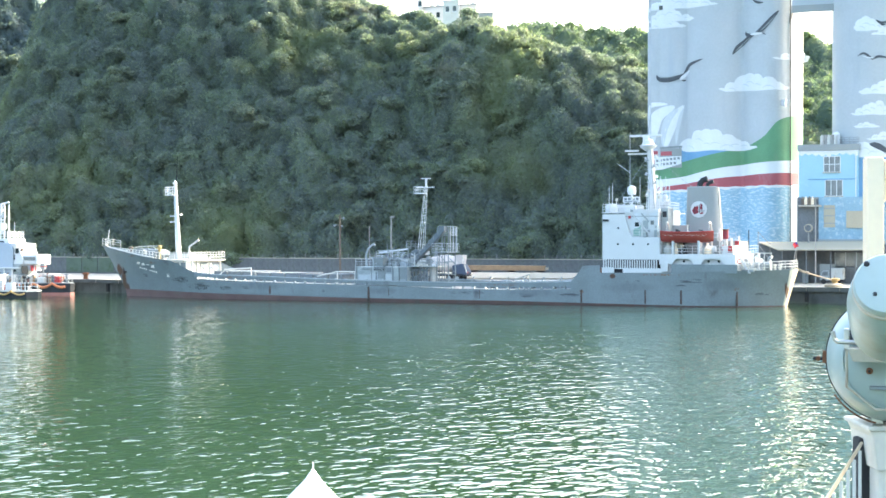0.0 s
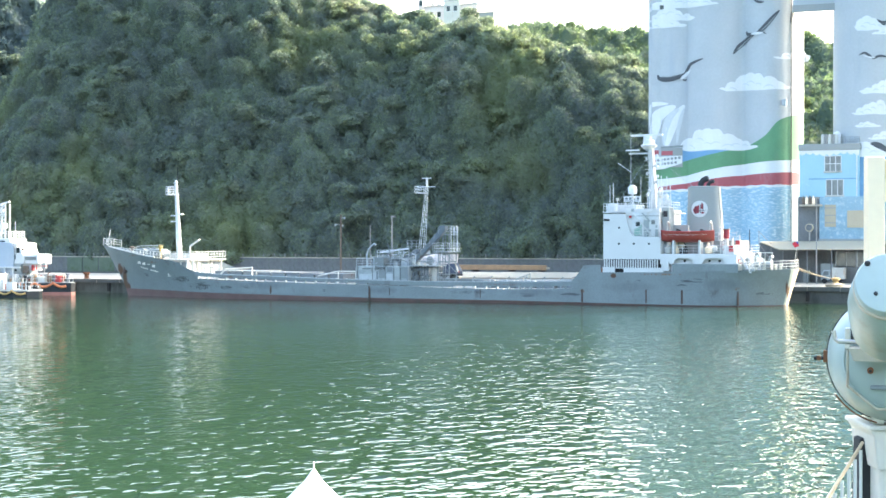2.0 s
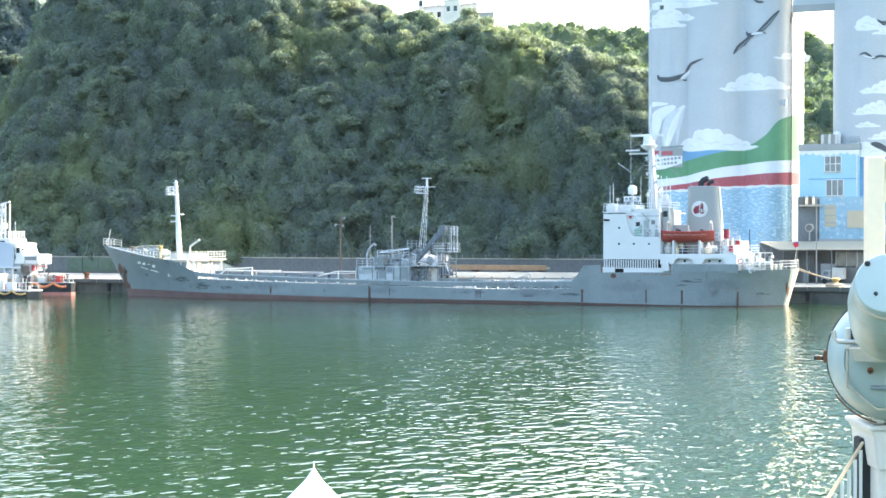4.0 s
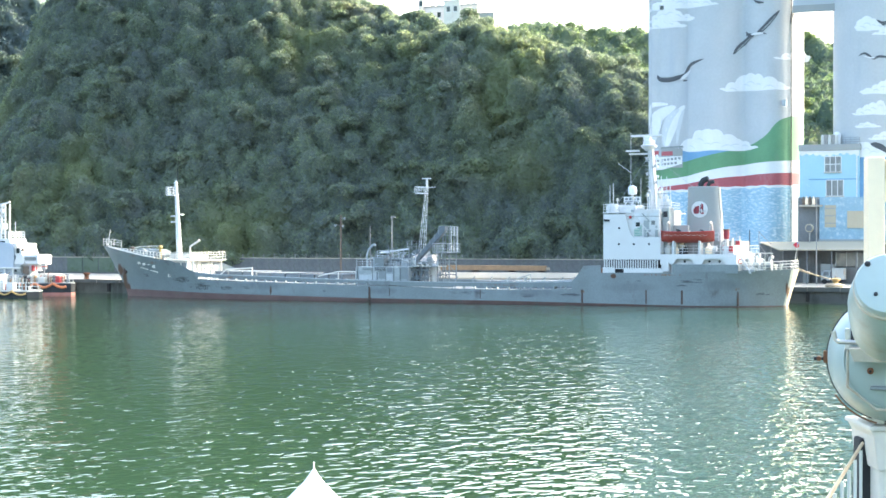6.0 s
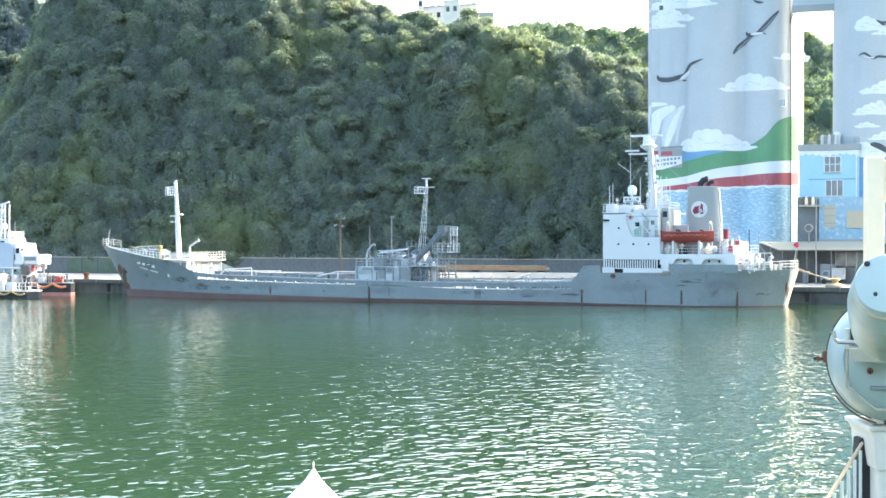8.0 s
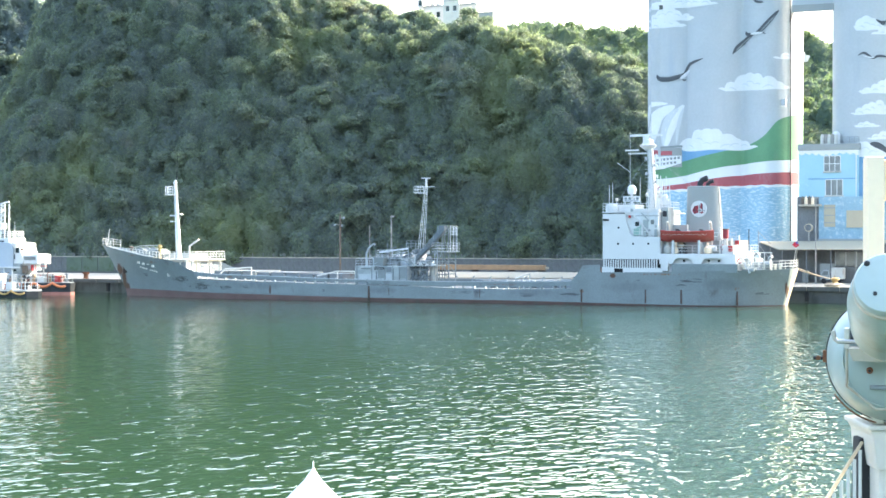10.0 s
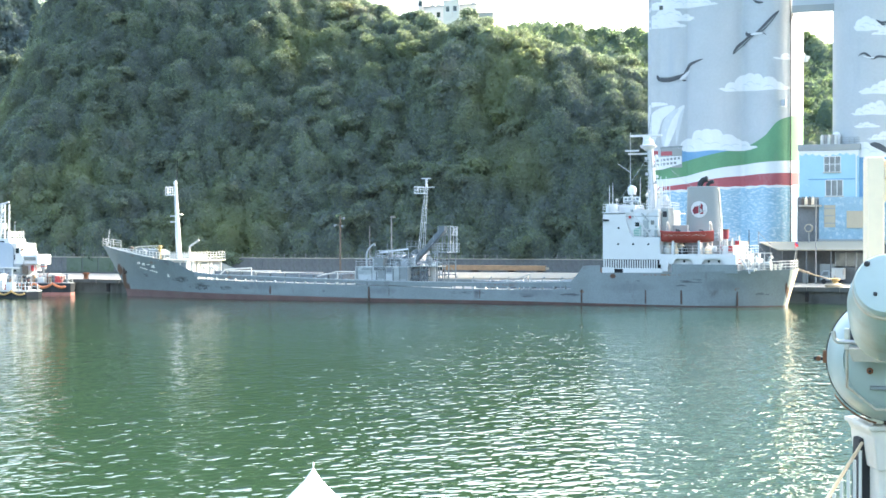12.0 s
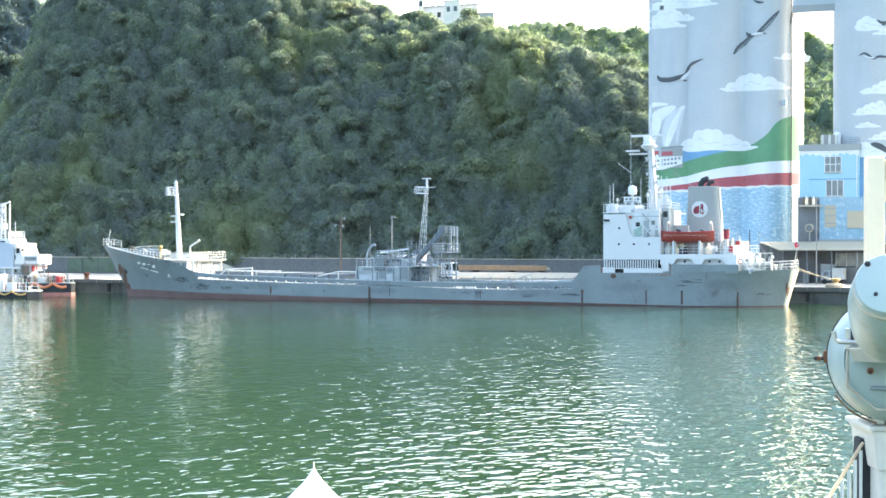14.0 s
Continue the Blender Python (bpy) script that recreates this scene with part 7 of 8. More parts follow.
def build_poles():
    p = thing("lamp_pole", (-36.1, 44.0, 1.98), label="brown harbour lamp pole with three floodlights", category="lamp pole", group="harbour lamp poles")
    part("pole", T((0, 0, 0), (0, 0, 9.7), 0.18, 0.14, 10), M_RUSTPOLE, p)
    for dx, z in ((0.75, 9.3), (-0.6, 8.2), (0.5, 8.1)):
        a = part("floodlight", T((dx, -0.2, z), (dx + 0.15 * (1 if dx > 0 else -1), -0.6, z - 0.15), 0.1, 0.16, 12), M_GREY, p)
        part("bracket", T((0, 0, z - 0.1), (dx, -0.1, z), 0.05, sides=5), M_POLE, a)
    p2 = thing("lamp_pole", (-29.1, 48.0, 1.98), label="slim grey lamp pole by the wall", category="lamp pole", group="harbour lamp poles")
    part("pole", T((0, 0, 0), (0, 0, 9.6), 0.14, 0.11, 8), M_POLE, p2)
    part("floodlight", B(-0.1, 0.55, -0.3, 0.2, 9.3, 9.55), M_POLE, p2)
    p3 = thing("signal_pole", (-32.9, 48.0, 1.98), label="short thin grey pole by the wall", category="pole")
    part("pole", T((0, 0, 0), (0, 0, 8.0), 0.08, 0.06, 8), M_POLE, p3)


build_poles()


def build_hill_house():
    h = thing("hilltop_building", (-58.8, 128, 37.2), label="pale flat-roofed buildings on the hill crest", category="building")
    for x0, x1, y0, z1, m in ((-1, 0.2, -0.4, 21.5, M_PINKHOUSE), (0.2, 12.2, 0, 19.1, M_PINKHOUSE), (4.9, 8.4, -0.5, 20.0, M_OFFWHITE), (12.5, 15.7, 0.3, 17.2, M_FUNNEL)):
        b = part("block", B(x0, x1, y0, 8, 0, z1), m, h)
        part("roof_edge", B(x0 - 0.12, x1 + 0.12, y0 - 0.15, 8.1, z1, z1 + 0.25), M_FUNNEL, b)
    for x, y, z in ((1.4, 0, 16.9), (3.2, 0, 16.9), (5.5, -0.5, 17.9), (7.1, -0.5, 17.9), (9.4, 0, 16.9), (10.9, 0, 16.9), (-0.75, -0.4, 19.4), (-0.75, -0.4, 17.4)):
        w = part("window", B(x, x + 0.75, y - 0.05, y + 0.05, z, z + 1.1), M_GLASS, h)
        part("sill", B(x - 0.1, x + 0.85, y - 0.12, y, z - 0.14, z), M_CLOUD, w)
    for x in (1.0, 2.4, 10.2):
        part("roof_tank", T((x, 3, 19.3), (x, 3, 20.3), 0.5, sides=12), M_OFFWHITE, h)
    part("aerial", T((9.6, 2, 19), (9.6, 2, 24), 0.07, 0.04, 6), M_POLE, h)


build_hill_house()


# ---- white patrol tug beyond the bow ----
def build_tug():
    t = thing("harbour_tug", (-65.5, 2.0, 0), 0, label="white harbour tug with orange rope fenders", category="tug")
    outline = [(-14, 0.4), (1.0, 0.2), (4.4, 1.35), (6.8, 2.7), (6.8, 3.7), (4.4, 5.3), (1.0, 6.4), (-14, 6.2)]
    part("tug_hull", plan(bmesh.new(), [(x * 0.97, 0.2 + y * 0.94) for x, y in outline], -0.8, 1.7, outline), M_DARK, t, "dark tug hull", bevel=0.1)
    part("red_band", plan(bmesh.new(), [(x * 0.993, 0.04 + y * 0.985) for x, y in outline], -0.2, 0.42), mat("faded_red_waterline_paint", (0.40, 0.16, 0.13), 0.7, vary=0.2, scale=2), t, "faded red waterline band")
    part("tug_deck", plan(bmesh.new(), [(x * 0.98, 0.1 + y * 0.97) for x, y in outline], 1.7, 1.8), M_DECK, t)
    part("side_house", B(-14, -0.8, 1.2, 5.2, 1.8, 4.3), M_GREY, t, bevel=0.06)
    part("bridge", slab(bmesh.new(), [(-14, 4.3), (-0.3, 4.3), (-0.2, 5.0), (-0.9, 6.6), (-0.9, 7.3), (-2.6, 7.4), (-2.8, 8.0), (-14, 8.0)], 1.3, 5.1), M_WHITE, t, "white wheelhouse", bevel=0.08)
    part("round_shield", T((-3.6, 1.24, 6.0), (-3.6, 1.14, 6.0), 0.42, sides=26), M_GREY, t, "grey round emblem plate")
    part("side_panel", slab(bmesh.new(), [(-5.3, 2.9), (-1.9, 2.6), (-1.75, 6.5), (-2.2, 7.3), (-5.1, 7.6)], 1.02, 1.24), mat("pale_blue_grey_panel", (0.35, 0.41, 0.47), 0.6, vary=0.1, scale=1.2), t, "pale blue-grey side panel", bevel=0.05)
    part("wing_box", B(-0.9, 2.0, 1.5, 4.8, 4.3, 5.75), M_WHITE, t, bevel=0.2)
    part("wing_support", B(-0.8, 0.6, 1.9, 4.4, 3.4, 4.3), M_WHITE, t)
    for k in range(4):
        part("upper_window", B(-8.6 + 1.35 * k, -7.6 + 1.35 * k, 1.24, 1.32, 6.95, 7.65), M_GLASS, t)
    for x in (-5.9, -7.5):
        part("bridge_window", B(x, x + 1.1, 1.22, 1.32, 5.2, 6.6), M_SEADEEP, t, "blue-tinted window")
    railing(t, [(-14, 1.4, 8.0), (-3.0, 1.4, 8.0), (-3.0, 5.0, 8.0)], 0.95, 3, 0.6, 0.05, M_WHITE)
    m = part("tug_mast", bmesh.new(), M_WHITE, t, "white lattice signal mast")
    bm = bmesh.new()
    for x in (-6.0, -4.5):
        for y in (2.6, 3.6):
            tube(bm, (x, y, 8.0), (x * 0.86 - 0.6, y, 12.9), 0.12, sides=6)
    for k in range(10):
        z = 8.3 + 0.48 * k
        tube(bm, (-6.0 + 0.025 * k, 2.6, z), (-4.5 - 0.01 * k, 2.6, z), 0.07, sides=5)
        tube(bm, (-6.0, 2.6, z), (-4.5, 2.6, z + 0.46), 0.06, sides=5)
    tube(bm, (-7.0, 3, 12.6), (-4.0, 3, 13.2), 0.13, sides=6)
    tube(bm, (-6.8, 2.6, 11.3), (-4.4, 2.6, 11.3), 0.12, sides=6)
    bm.to_mesh(m.data)
    bm.free()
    part("mast_scanner", B(-6.9, -4.5, 2.1, 2.4, 11.8, 12.05), M_WHITE, m)
    part("mast_lamp", lathe(bmesh.new(), [(0.05, 0), (0.25, 0.05), (0.25, 0.5), (0.05, 0.6)], (-5.8, 2.6, 12.7), sides=10), M_DARK, m)
    part("mast_box", B(-6.3, -4.8, 2.4, 3.6, 9.4, 10.1), M_WHITE, m, bevel=0.05)
    for x, y, z in ((-4.0, 2.0, 10.9), (-2.4, 2.2, 10.4)):
        part("whip_aerial", T((x, y, 7.3), (x, y, z), 0.06, 0.03, 6), M_WHITE, t)
    for x0, x1, y0, z0, z1, mm in ((0.6, 1.5, 0.9, 1.8, 2.7, M_OFFWHITE), (2.2, 3.2, 1.2, 1.8, 2.6, M_WHITE), (-1.8, -1.0, 0.7, 1.8, 2.9, M_WHITE), (4.6, 5.3, 1.9, 1.8, 2.7, M_RED), (-3.6, -2.4, 0.7, 1.8, 2.8, M_OFFWHITE),
                                  (-5.6, -4.6, 0.7, 1.8, 2.9, M_GREY), (-7.4, -6.4, 0.7, 1.8, 2.9, M_RUSTPOLE), (3.6, 4.4, 2.6, 1.8, 2.9, M_OFFWHITE), (0.9, 1.2, 1.4, 3.4, 4.2, M_RED)):
        part("deck_box", B(x0, x1, y0, y0 + 1.0, z0, z1), mm, t, bevel=0.08)
    rr = random.Random(12)
    for k in range(44):
        x = rr.uniform(-9, 4.2)
        y = rr.uniform(0.6, 1.1) + max(0.0, x - 1.0) * 0.4
        h = rr.uniform(0.5, 1.5)
        m2 = rr.choice([M_OFFWHITE, M_GREY, M_RUSTPOLE, M_RUST, M_RED, M_CONVEY, M_DARK, M_HATCH, M_WOOD])
        if k % 3 == 0:
            part("deck_pipe", path_tube(bmesh.new(), [(x, y, 1.8), (x, y, 1.8 + h), (x + 0.3, y, 2.0 + h)], 0.08, 6), m2, t)
        elif k % 3 == 1:
            part("deck_bollard", lathe(bmesh.new(), [(0.2, 1.8), (0.15, 1.95), (0.15, 1.8 + 0.5 * h), (0.24, 1.85 + 0.5 * h), (0.2, 1.95 + 0.5 * h)], (x, y, 0), sides=10), m2, t)
        else:
            part("deck_locker", B(x, x + rr.uniform(0.3, 0.8), y, y + 0.5, 1.8, 1.8 + 0.8 * h), m2, t, bevel=0.05)
    for x, z in ((-7.6, 2.6), (-5.0, 2.6), (-2.6, 2.7)):
        part("house_door", B(x, x + 0.8, 1.14, 1.22, z - 0.7, z + 1.1), M_GREY, t)
    for x in (-6.6, -4.0, -1.6):
        part("house_port", T((x, 1.24, 3.4), (x, 1.14, 3.4), 0.22, sides=14), M_GLASS, t)
    # Grey sheet that puts the passage's shade into colour.
    part("passage_shade", B(-13.8, -0.6, 1.12, 1.2, 1.8, 3.3), M_CONVEY, t, "grey sheet for the shade in the side passage")
    for k in range(9):
        part("passage_post", B(-13.4 + 1.45 * k, -13.2 + 1.45 * k, 0.62, 0.8, 1.8, 3.9), M_WHITE, t)
    part("passage_beam", B(-13.6, -0.4, 0.55, 0.85, 3.75, 3.95), M_WHITE, t, bevel=0.03)
    for x, z in ((-9.5, 5.4), (-2.2, 5.0), (-1.5, 5.9)):
        part("bridge_port", B(x, x + 0.5, 1.2, 1.32, z, z + 0.7), M_GLASS, t)
    part("bridge_ledge", B(-14, -2.6, 1.05, 1.35, 6.72, 6.84), M_GREY, t)
    part("bridge_ledge", B(-14, -0.3, 1.05, 1.35, 4.3, 4.42), M_GREY, t)
    part("foredeck_house", B(1.2, 3.9, 2.4, 4.6, 1.8, 3.0), M_OFFWHITE, t, bevel=0.1)
    for k in range(7):
        x = -12.6 + 2.0 * k
        part("tyre_fender", lathe(bmesh.new(), [(0.18, -0.14), (0.4, -0.16), (0.48, 0.0), (0.4, 0.16), (0.18, 0.14)], (x, -0.08, 0.75), axis="y", sides=14), M_BLACK, t)
    part("wing_window", B(-0.6, 1.7, 1.44, 1.52, 4.9, 5.4), M_PANE, t)
    for x, z in ((-1.2, 6.9), (-9.0, 4.9)):
        part("searchlight", T((x, 1.2, z), (x, 0.8, z), 0.25, 0.3, 12), M_OFFWHITE, t)
    part("exhaust_stack", plan(bmesh.new(), [(-13, 2.2), (-11.2, 2.2), (-11.2, 4.2), (-13, 4.2)], 8.0, 10.2), M_GREY, t, bevel=0.1)
    for x, z, hh in ((-12.5, 5.0, 0.9), (-11.2, 5.0, 0.9), (-9.9, 5.0, 0.9)):
        part("saloon_window", B(x, x + 0.8, 1.22, 1.32, z, z + hh), M_SEADEEP, t, "blue-tinted window")
    for x, y, h, m2 in ((0.3, 1.3, 0.9, M_RUSTPOLE), (1.7, 1.9, 0.7, M_HATCH), (2.9, 2.2, 1.1, M_CONVEY), (5.2, 2.6, 0.8, M_RUSTPOLE), (5.9, 3.0, 1.2, M_HATCH), (-3.0, 0.75, 1.0, M_CONVEY), (-6.6, 0.75, 1.2, M_HATCH), (-0.4, 1.0, 1.3, M_HATCH)):
        d = part("mooring_bitt", T((x, y, 1.8), (x, y, 1.8 + h), 0.16, sides=10), m2, t)
        part("bitt_cap", T((x - 0.28, y, 1.7 + h), (x + 0.28, y, 1.7 + h), 0.09, sides=8), m2, d)
    part("rescue_net", B(-0.5, 0.5, 1.30, 1.42, 3.0, 4.1), M_RUSTPOLE, t, "brown folded net under the bridge wing", bevel=0.05)
    part("fog_bell", lathe(bmesh.new(), [(0.05, 0.4), (0.2, 0.35), (0.26, 0.0)], (-0.2, 1.0, 6.2), sides=12), M_RUSTPOLE, t)
    for x in (-0.2, 0.6, 1.4):
        part("wing_post", T((x, 1.7, 1.8), (x, 1.7, 4.3), 0.07, sides=6), M_WHITE, t)
    part("bow_lamp", T((2.7, 2.0, 1.8), (2.7, 2.0, 4.4), 0.09), M_POLE, t)
    part("lamp_head", B(2.35, 3.05, 1.8, 2.2, 3.7, 4.5), M_FUNNEL, t)
    part("lamp_stripe", B(2.33, 3.07, 1.78, 2.22, 4.0, 4.12), M_RED, t)
    part("winch_drum", T((4.2, 2.4, 2.4), (4.2, 4.2, 2.4), 0.5, sides=16), M_RUST, t)
    railing(t, [(-14, 0.5, 1.8), (1.0, 0.4, 1.8), (4.3, 1.6, 1.8), (6.4, 2.8, 1.8), (6.4, 3.6, 1.8)], 1.0, 2, 0.9, 0.03, M_OFFWHITE)
    orange = mat("orange_rope", (0.58, 0.20, 0.09), 0.8, vary=0.25, scale=4)
    for x0, x1, z in ((-14.0, -0.6, 1.25), (-0.2, 6.3, 1.7)):
        fe = part("rope_fender", bmesh.new(), orange, t, "orange rope fender hung in loops")
        bm = bmesh.new()
        pts = []
        n = int((x1 - x0) * 3)
        for k in range(n + 1):
            x = x0 + (x1 - x0) * k / n
            yy = 0.2 if x < 1.0 else 0.2 + (x - 1.0) * 0.40
            pts.append((x, yy - 0.2, z - 0.55 * abs(math.sin(k * math.pi / 7))))
        path_tube(bm, pts, 0.19, 8)
        bm.to_mesh(fe.data)
        bm.free()


build_tug()


def build_launch():
    """Low work launch rafted outside the tug, its deck crowded with gear."""
    t = thing("work_launch", (-56.9, -7.6, 0), 0, label="low white work launch with yellow rope fenders and crowded deck", category="launch")
    outline = [(-15, 0.3), (-2.6, 0.2), (-0.8, 0.9), (0.1, 2.4), (-0.8, 4.4), (-2.6, 5.0), (-15, 4.9)]
    part("launch_hull", plan(bmesh.new(), [(x * 0.985, 0.15 + y * 0.94) for x, y in outline], -0.6, 0.85, outline), M_DARK, t, "dark launch hull", bevel=0.06)
    part("gunwale", plan(bmesh.new(), outline, 0.85, 1.02), M_OFFWHITE, t, "worn white gunwale", bevel=0.04)
    part("launch_deck", plan(bmesh.new(), [(x * 0.98, 0.12 + y * 0.95) for x, y in outline], 1.02, 1.06), M_DECK, t)
    yellow = mat("yellowed_rope", (0.48, 0.31, 0.12), 0.85, vary=0.3, scale=5)
    for x0, x1 in ((-14.5, -7.6), (-7.2, -0.9)):
        pts = []
        n = int((x1 - x0) * 4)
        for k in range(n + 1):
            x = x0 + (x1 - x0) * k / n
            pts.append((x, 0.05 if x < -2.6 else 0.05 + (x + 2.6) * 0.38, 0.95 - 0.5 * abs(math.sin(k * math.pi / 9))))
        part("rope_fender", path_tube(bmesh.new(), pts, 0.13, 7), yellow, t, "yellow rope fender hung in loops")
    railing(t, [(-14.8, 0.4, 1.06), (-2.6, 0.35, 1.06), (-1.0, 1.0, 1.06), (-0.1, 2.4, 1.06)], 1.0, 2, 1.1, 0.035, M_WHITE)
    part("cabin", B(-12.5, -6.6, 1.5, 4.2, 1.06, 3.0), M_OFFWHITE, t, "pale grey cabin", bevel=0.08)
    part("cabin_roof", B(-12.7, -6.4, 1.3, 4.4, 3.0, 3.12), M_WHITE, t, bevel=0.04)
    for k in range(4):
        part("cabin_window", B(-12.1 + 1.4 * k, -11.2 + 1.4 * k, 1.42, 1.5, 2.1, 2.75), M_GLASS, t)
    part("white_locker", B(-4.1, -3.1, 0.9, 1.8, 1.06, 2.0), M_WHITE, t, bevel=0.05)
    rr = random.Random(5)
    for k in range(52):
        x = rr.uniform(-14, -1.2)
        y = rr.uniform(0.7, 1.4) if x < -6.4 else rr.uniform(0.8, 3.8)
        if x > -2.6:
            y = max(y, 1.8)
        h = rr.uniform(0.4, 1.7)
        m2 = rr.choice([M_OFFWHITE, M_GREY, M_RUSTPOLE, M_RUST, M_WOOD, M_CONVEY, M_DARK, M_RED])
        if k % 4 == 0:
            part("deck_pipe", path_tube(bmesh.new(), [(x, y, 1.06), (x, y, 1.06 + h), (x + 0.3, y, 1.2 + h)], 0.06, 6), m2, t)
        elif k % 4 == 1:
            part("deck_bollard", lathe(bmesh.new(), [(0.18, 1.06), (0.13, 1.2), (0.13, 1.06 + 0.5 * h), (0.22, 1.1 + 0.5 * h), (0.18, 1.2 + 0.5 * h)], (x, y, 0), sides=10), m2, t)
        elif k % 4 == 2:
            part("deck_locker", B(x, x + rr.uniform(0.3, 0.9), y, y + 0.5, 1.06, 1.06 + 0.8 * h), m2, t, bevel=0.05)
        else:
            part("deck_post", T((x, y, 1.06), (x, y, 1.6 + h), 0.05, sides=6), m2, t)
    for x in (-13.0, -10.4, -7.9, -5.2):
        part("tyre_fender", lathe(bmesh.new(), [(0.16, -0.12), (0.36, -0.14), (0.43, 0.0), (0.36, 0.14), (0.16, 0.12)], (x, 0.0, 0.45), axis="y", sides=14), M_BLACK, t)


build_launch()


# ---- near the camera: rafts, post, rail, tent ----
R_EYE = Matrix.Translation(EYE) @ pose(0, 0, 0, 0, 0, HEADING)


def near_thing(name, right, ahead, up, label, category, turn=0):
    ob = new(name)
    ob.matrix_basis = R_EYE @ pose(right, ahead, up, 0, 0, turn)
    return tagged(ob, label, category)


def build_rafts():
    # two drum canisters on one rack, seen end on
    lo = near_thing("life_raft_canister", 2.31, 8.5, -0.598, "white fibreglass life raft drum clamped on a steel rack", "life raft", -15.2)
    tagged(lo, group="life raft drums")
    R = 0.327
    part("shell", lathe(bmesh.new(), [(0.02, -0.40), (R * 0.40, -0.395), (R * 0.60, -0.380), (R * 0.74, -0.350), (R * 0.85, -0.305), (R * 0.925, -0.245), (R * 0.97, -0.175), (R * 0.985, -0.10), (R * 0.985, 0.3), (R * 0.8, 0.42), (0.02, 0.46)], axis="y", sides=64), M_RAFT, lo, smooth=True)
    part("seam_band", lathe(bmesh.new(), [(R * 0.975, -0.13), (R, -0.125), (R, -0.085), (R * 0.975, -0.08)], axis="y", sides=64), M_DARK, lo, "dark rubber seam")
    part("steel_strap", path_tube(bmesh.new(), [(R * 1.03 * math.cos(a), -0.16, R * 1.03 * math.sin(a)) for a in [math.pi * (1.19 + 0.24 * i / 20) for i in range(21)]], 0.005, 6), M_RUST, lo, "rusty strap under the drum")
    part("clamp_frame", path_tube(bmesh.new(), [(-0.211, -0.45, 0.152), (-0.211, -0.45, -0.123), (-0.074, -0.45, -0.233), (0.16, -0.45, -0.234)], 0.0075, 8), M_RACK, lo, "bent steel clamp frame")
    # Dark wedge takes in the shadow of the gap between the drums.
    part("clamp_and_gap_shadow", slab(bmesh.new(), [(-0.196, 0.27), (-0.165, 0.15), (-0.10, 0.085), (-0.196, 0.085)], -0.47, -0.40), M_DARK, lo, bevel=0.004)
    part("clamp_post", B(-0.225, -0.198, -0.47, -0.44, 0.06, 0.165), M_STEEL, lo, bevel=0.004)
    part("lever_handle", path_tube(bmesh.new(), [(-0.279, -0.47, 0.15), (-0.270, -0.47, 0.110), (-0.255, -0.47, 0.098), (-0.166, -0.47, 0.097)], 0.0115, 8), M_STEEL, lo, "chrome lever handle")
    part("cradle_beam", slab(bmesh.new(), [(-0.203, 0.074), (0.3, 0.074), (0.3, 0.012), (-0.18, 0.012)], -0.62, -0.42), M_RACK, lo, "worn cream cradle beam", bevel=0.006)
    part("face_bolt", lathe(bmesh.new(), [(0.008, -0.435), (0.009, -0.425), (0.016, -0.42), (0.017, -0.37)], (-0.103, 0, -0.047), axis="y", sides=14), M_RUST, lo)
    part("bolt_hole", T((-0.103, -0.437, -0.047), (-0.103, -0.42, -0.047), 0.007, sides=10), M_BLACK, lo)
    part("face_grip", B(-0.103, 0.05, -0.44, -0.38, -0.138, -0.120), M_CONVEY, lo, bevel=0.004)
    part("face_step", lathe(bmesh.new(), [(R * 0.70, -0.355), (R * 0.705, -0.368), (R * 0.715, -0.366), (R * 0.725, -0.35)], axis="y", sides=56), M_RAFT, lo)
    part("side_bolt", T((-R - 0.0, -0.11, -0.01), (-R - 0.06, -0.11, -0.01), 0.009, sides=10), M_DARK, lo)
    part("side_nut", T((-R - 0.035, -0.14, -0.01), (-R - 0.035, -0.08, -0.01), 0.013, sides=6), M_RUST, lo)
    part("side_plate", B(-R - 0.012, -R + 0.01, -0.15, -0.07, -0.03, 0.03), M_RUST, lo)
    up = near_thing("life_raft_canister", 2.047, 7.55, -0.328, "white fibreglass life raft drum lying above another drum", "life raft", -18)
    tagged(up, group="life raft drums")
    R2 = 0.190
    tilt = pose(0, 0, 0, -22, 0, 0)
    a = part("shell", lathe(bmesh.new(), [(R2 * 0.70, -0.30), (R2 * 0.90, -0.22), (R2 * 0.98, -0.12), (R2 * 1.0, -0.03), (R2, 0.16), (R2 * 0.7, 0.25), (0.02, 0.27)], axis="y", sides=64), M_RAFT, up, smooth=True)
    a.matrix_basis = tilt
    cap = part("cap", lathe(bmesh.new(), [(0.01, -0.385), (R2 * 0.45, -0.381), (R2 * 0.70, -0.372), (R2 * 0.745, -0.36), (R2 * 0.75, -0.33), (R2 * 0.70, -0.325)], axis="y", sides=56), M_RAFT, up, "pale flat drum cap", smooth=True)
    cap.matrix_basis = tilt
    rim = part("cap_rim", lathe(bmesh.new(), [(R2 * 0.70, -0.328), (R2 * 0.79, -0.322), (R2 * 0.80, -0.305), (R2 * 0.74, -0.285)], axis="y", sides=48), M_RACK, up, "pale worn cap rim")
    rim.matrix_basis = tilt
    for x, z in ((-0.085, 0.088), (-0.046, -0.055), (0.09, 0.06)):
        b = part("cap_bolt", lathe(bmesh.new(), [(0.005, -0.392), (0.009, -0.388), (0.010, -0.38), (0.0135, -0.378), (0.0135, -0.36)], (x, 0, z), axis="y", sides=12), M_DARK, up)
        b.matrix_basis = tilt
    return lo, up


build_rafts()


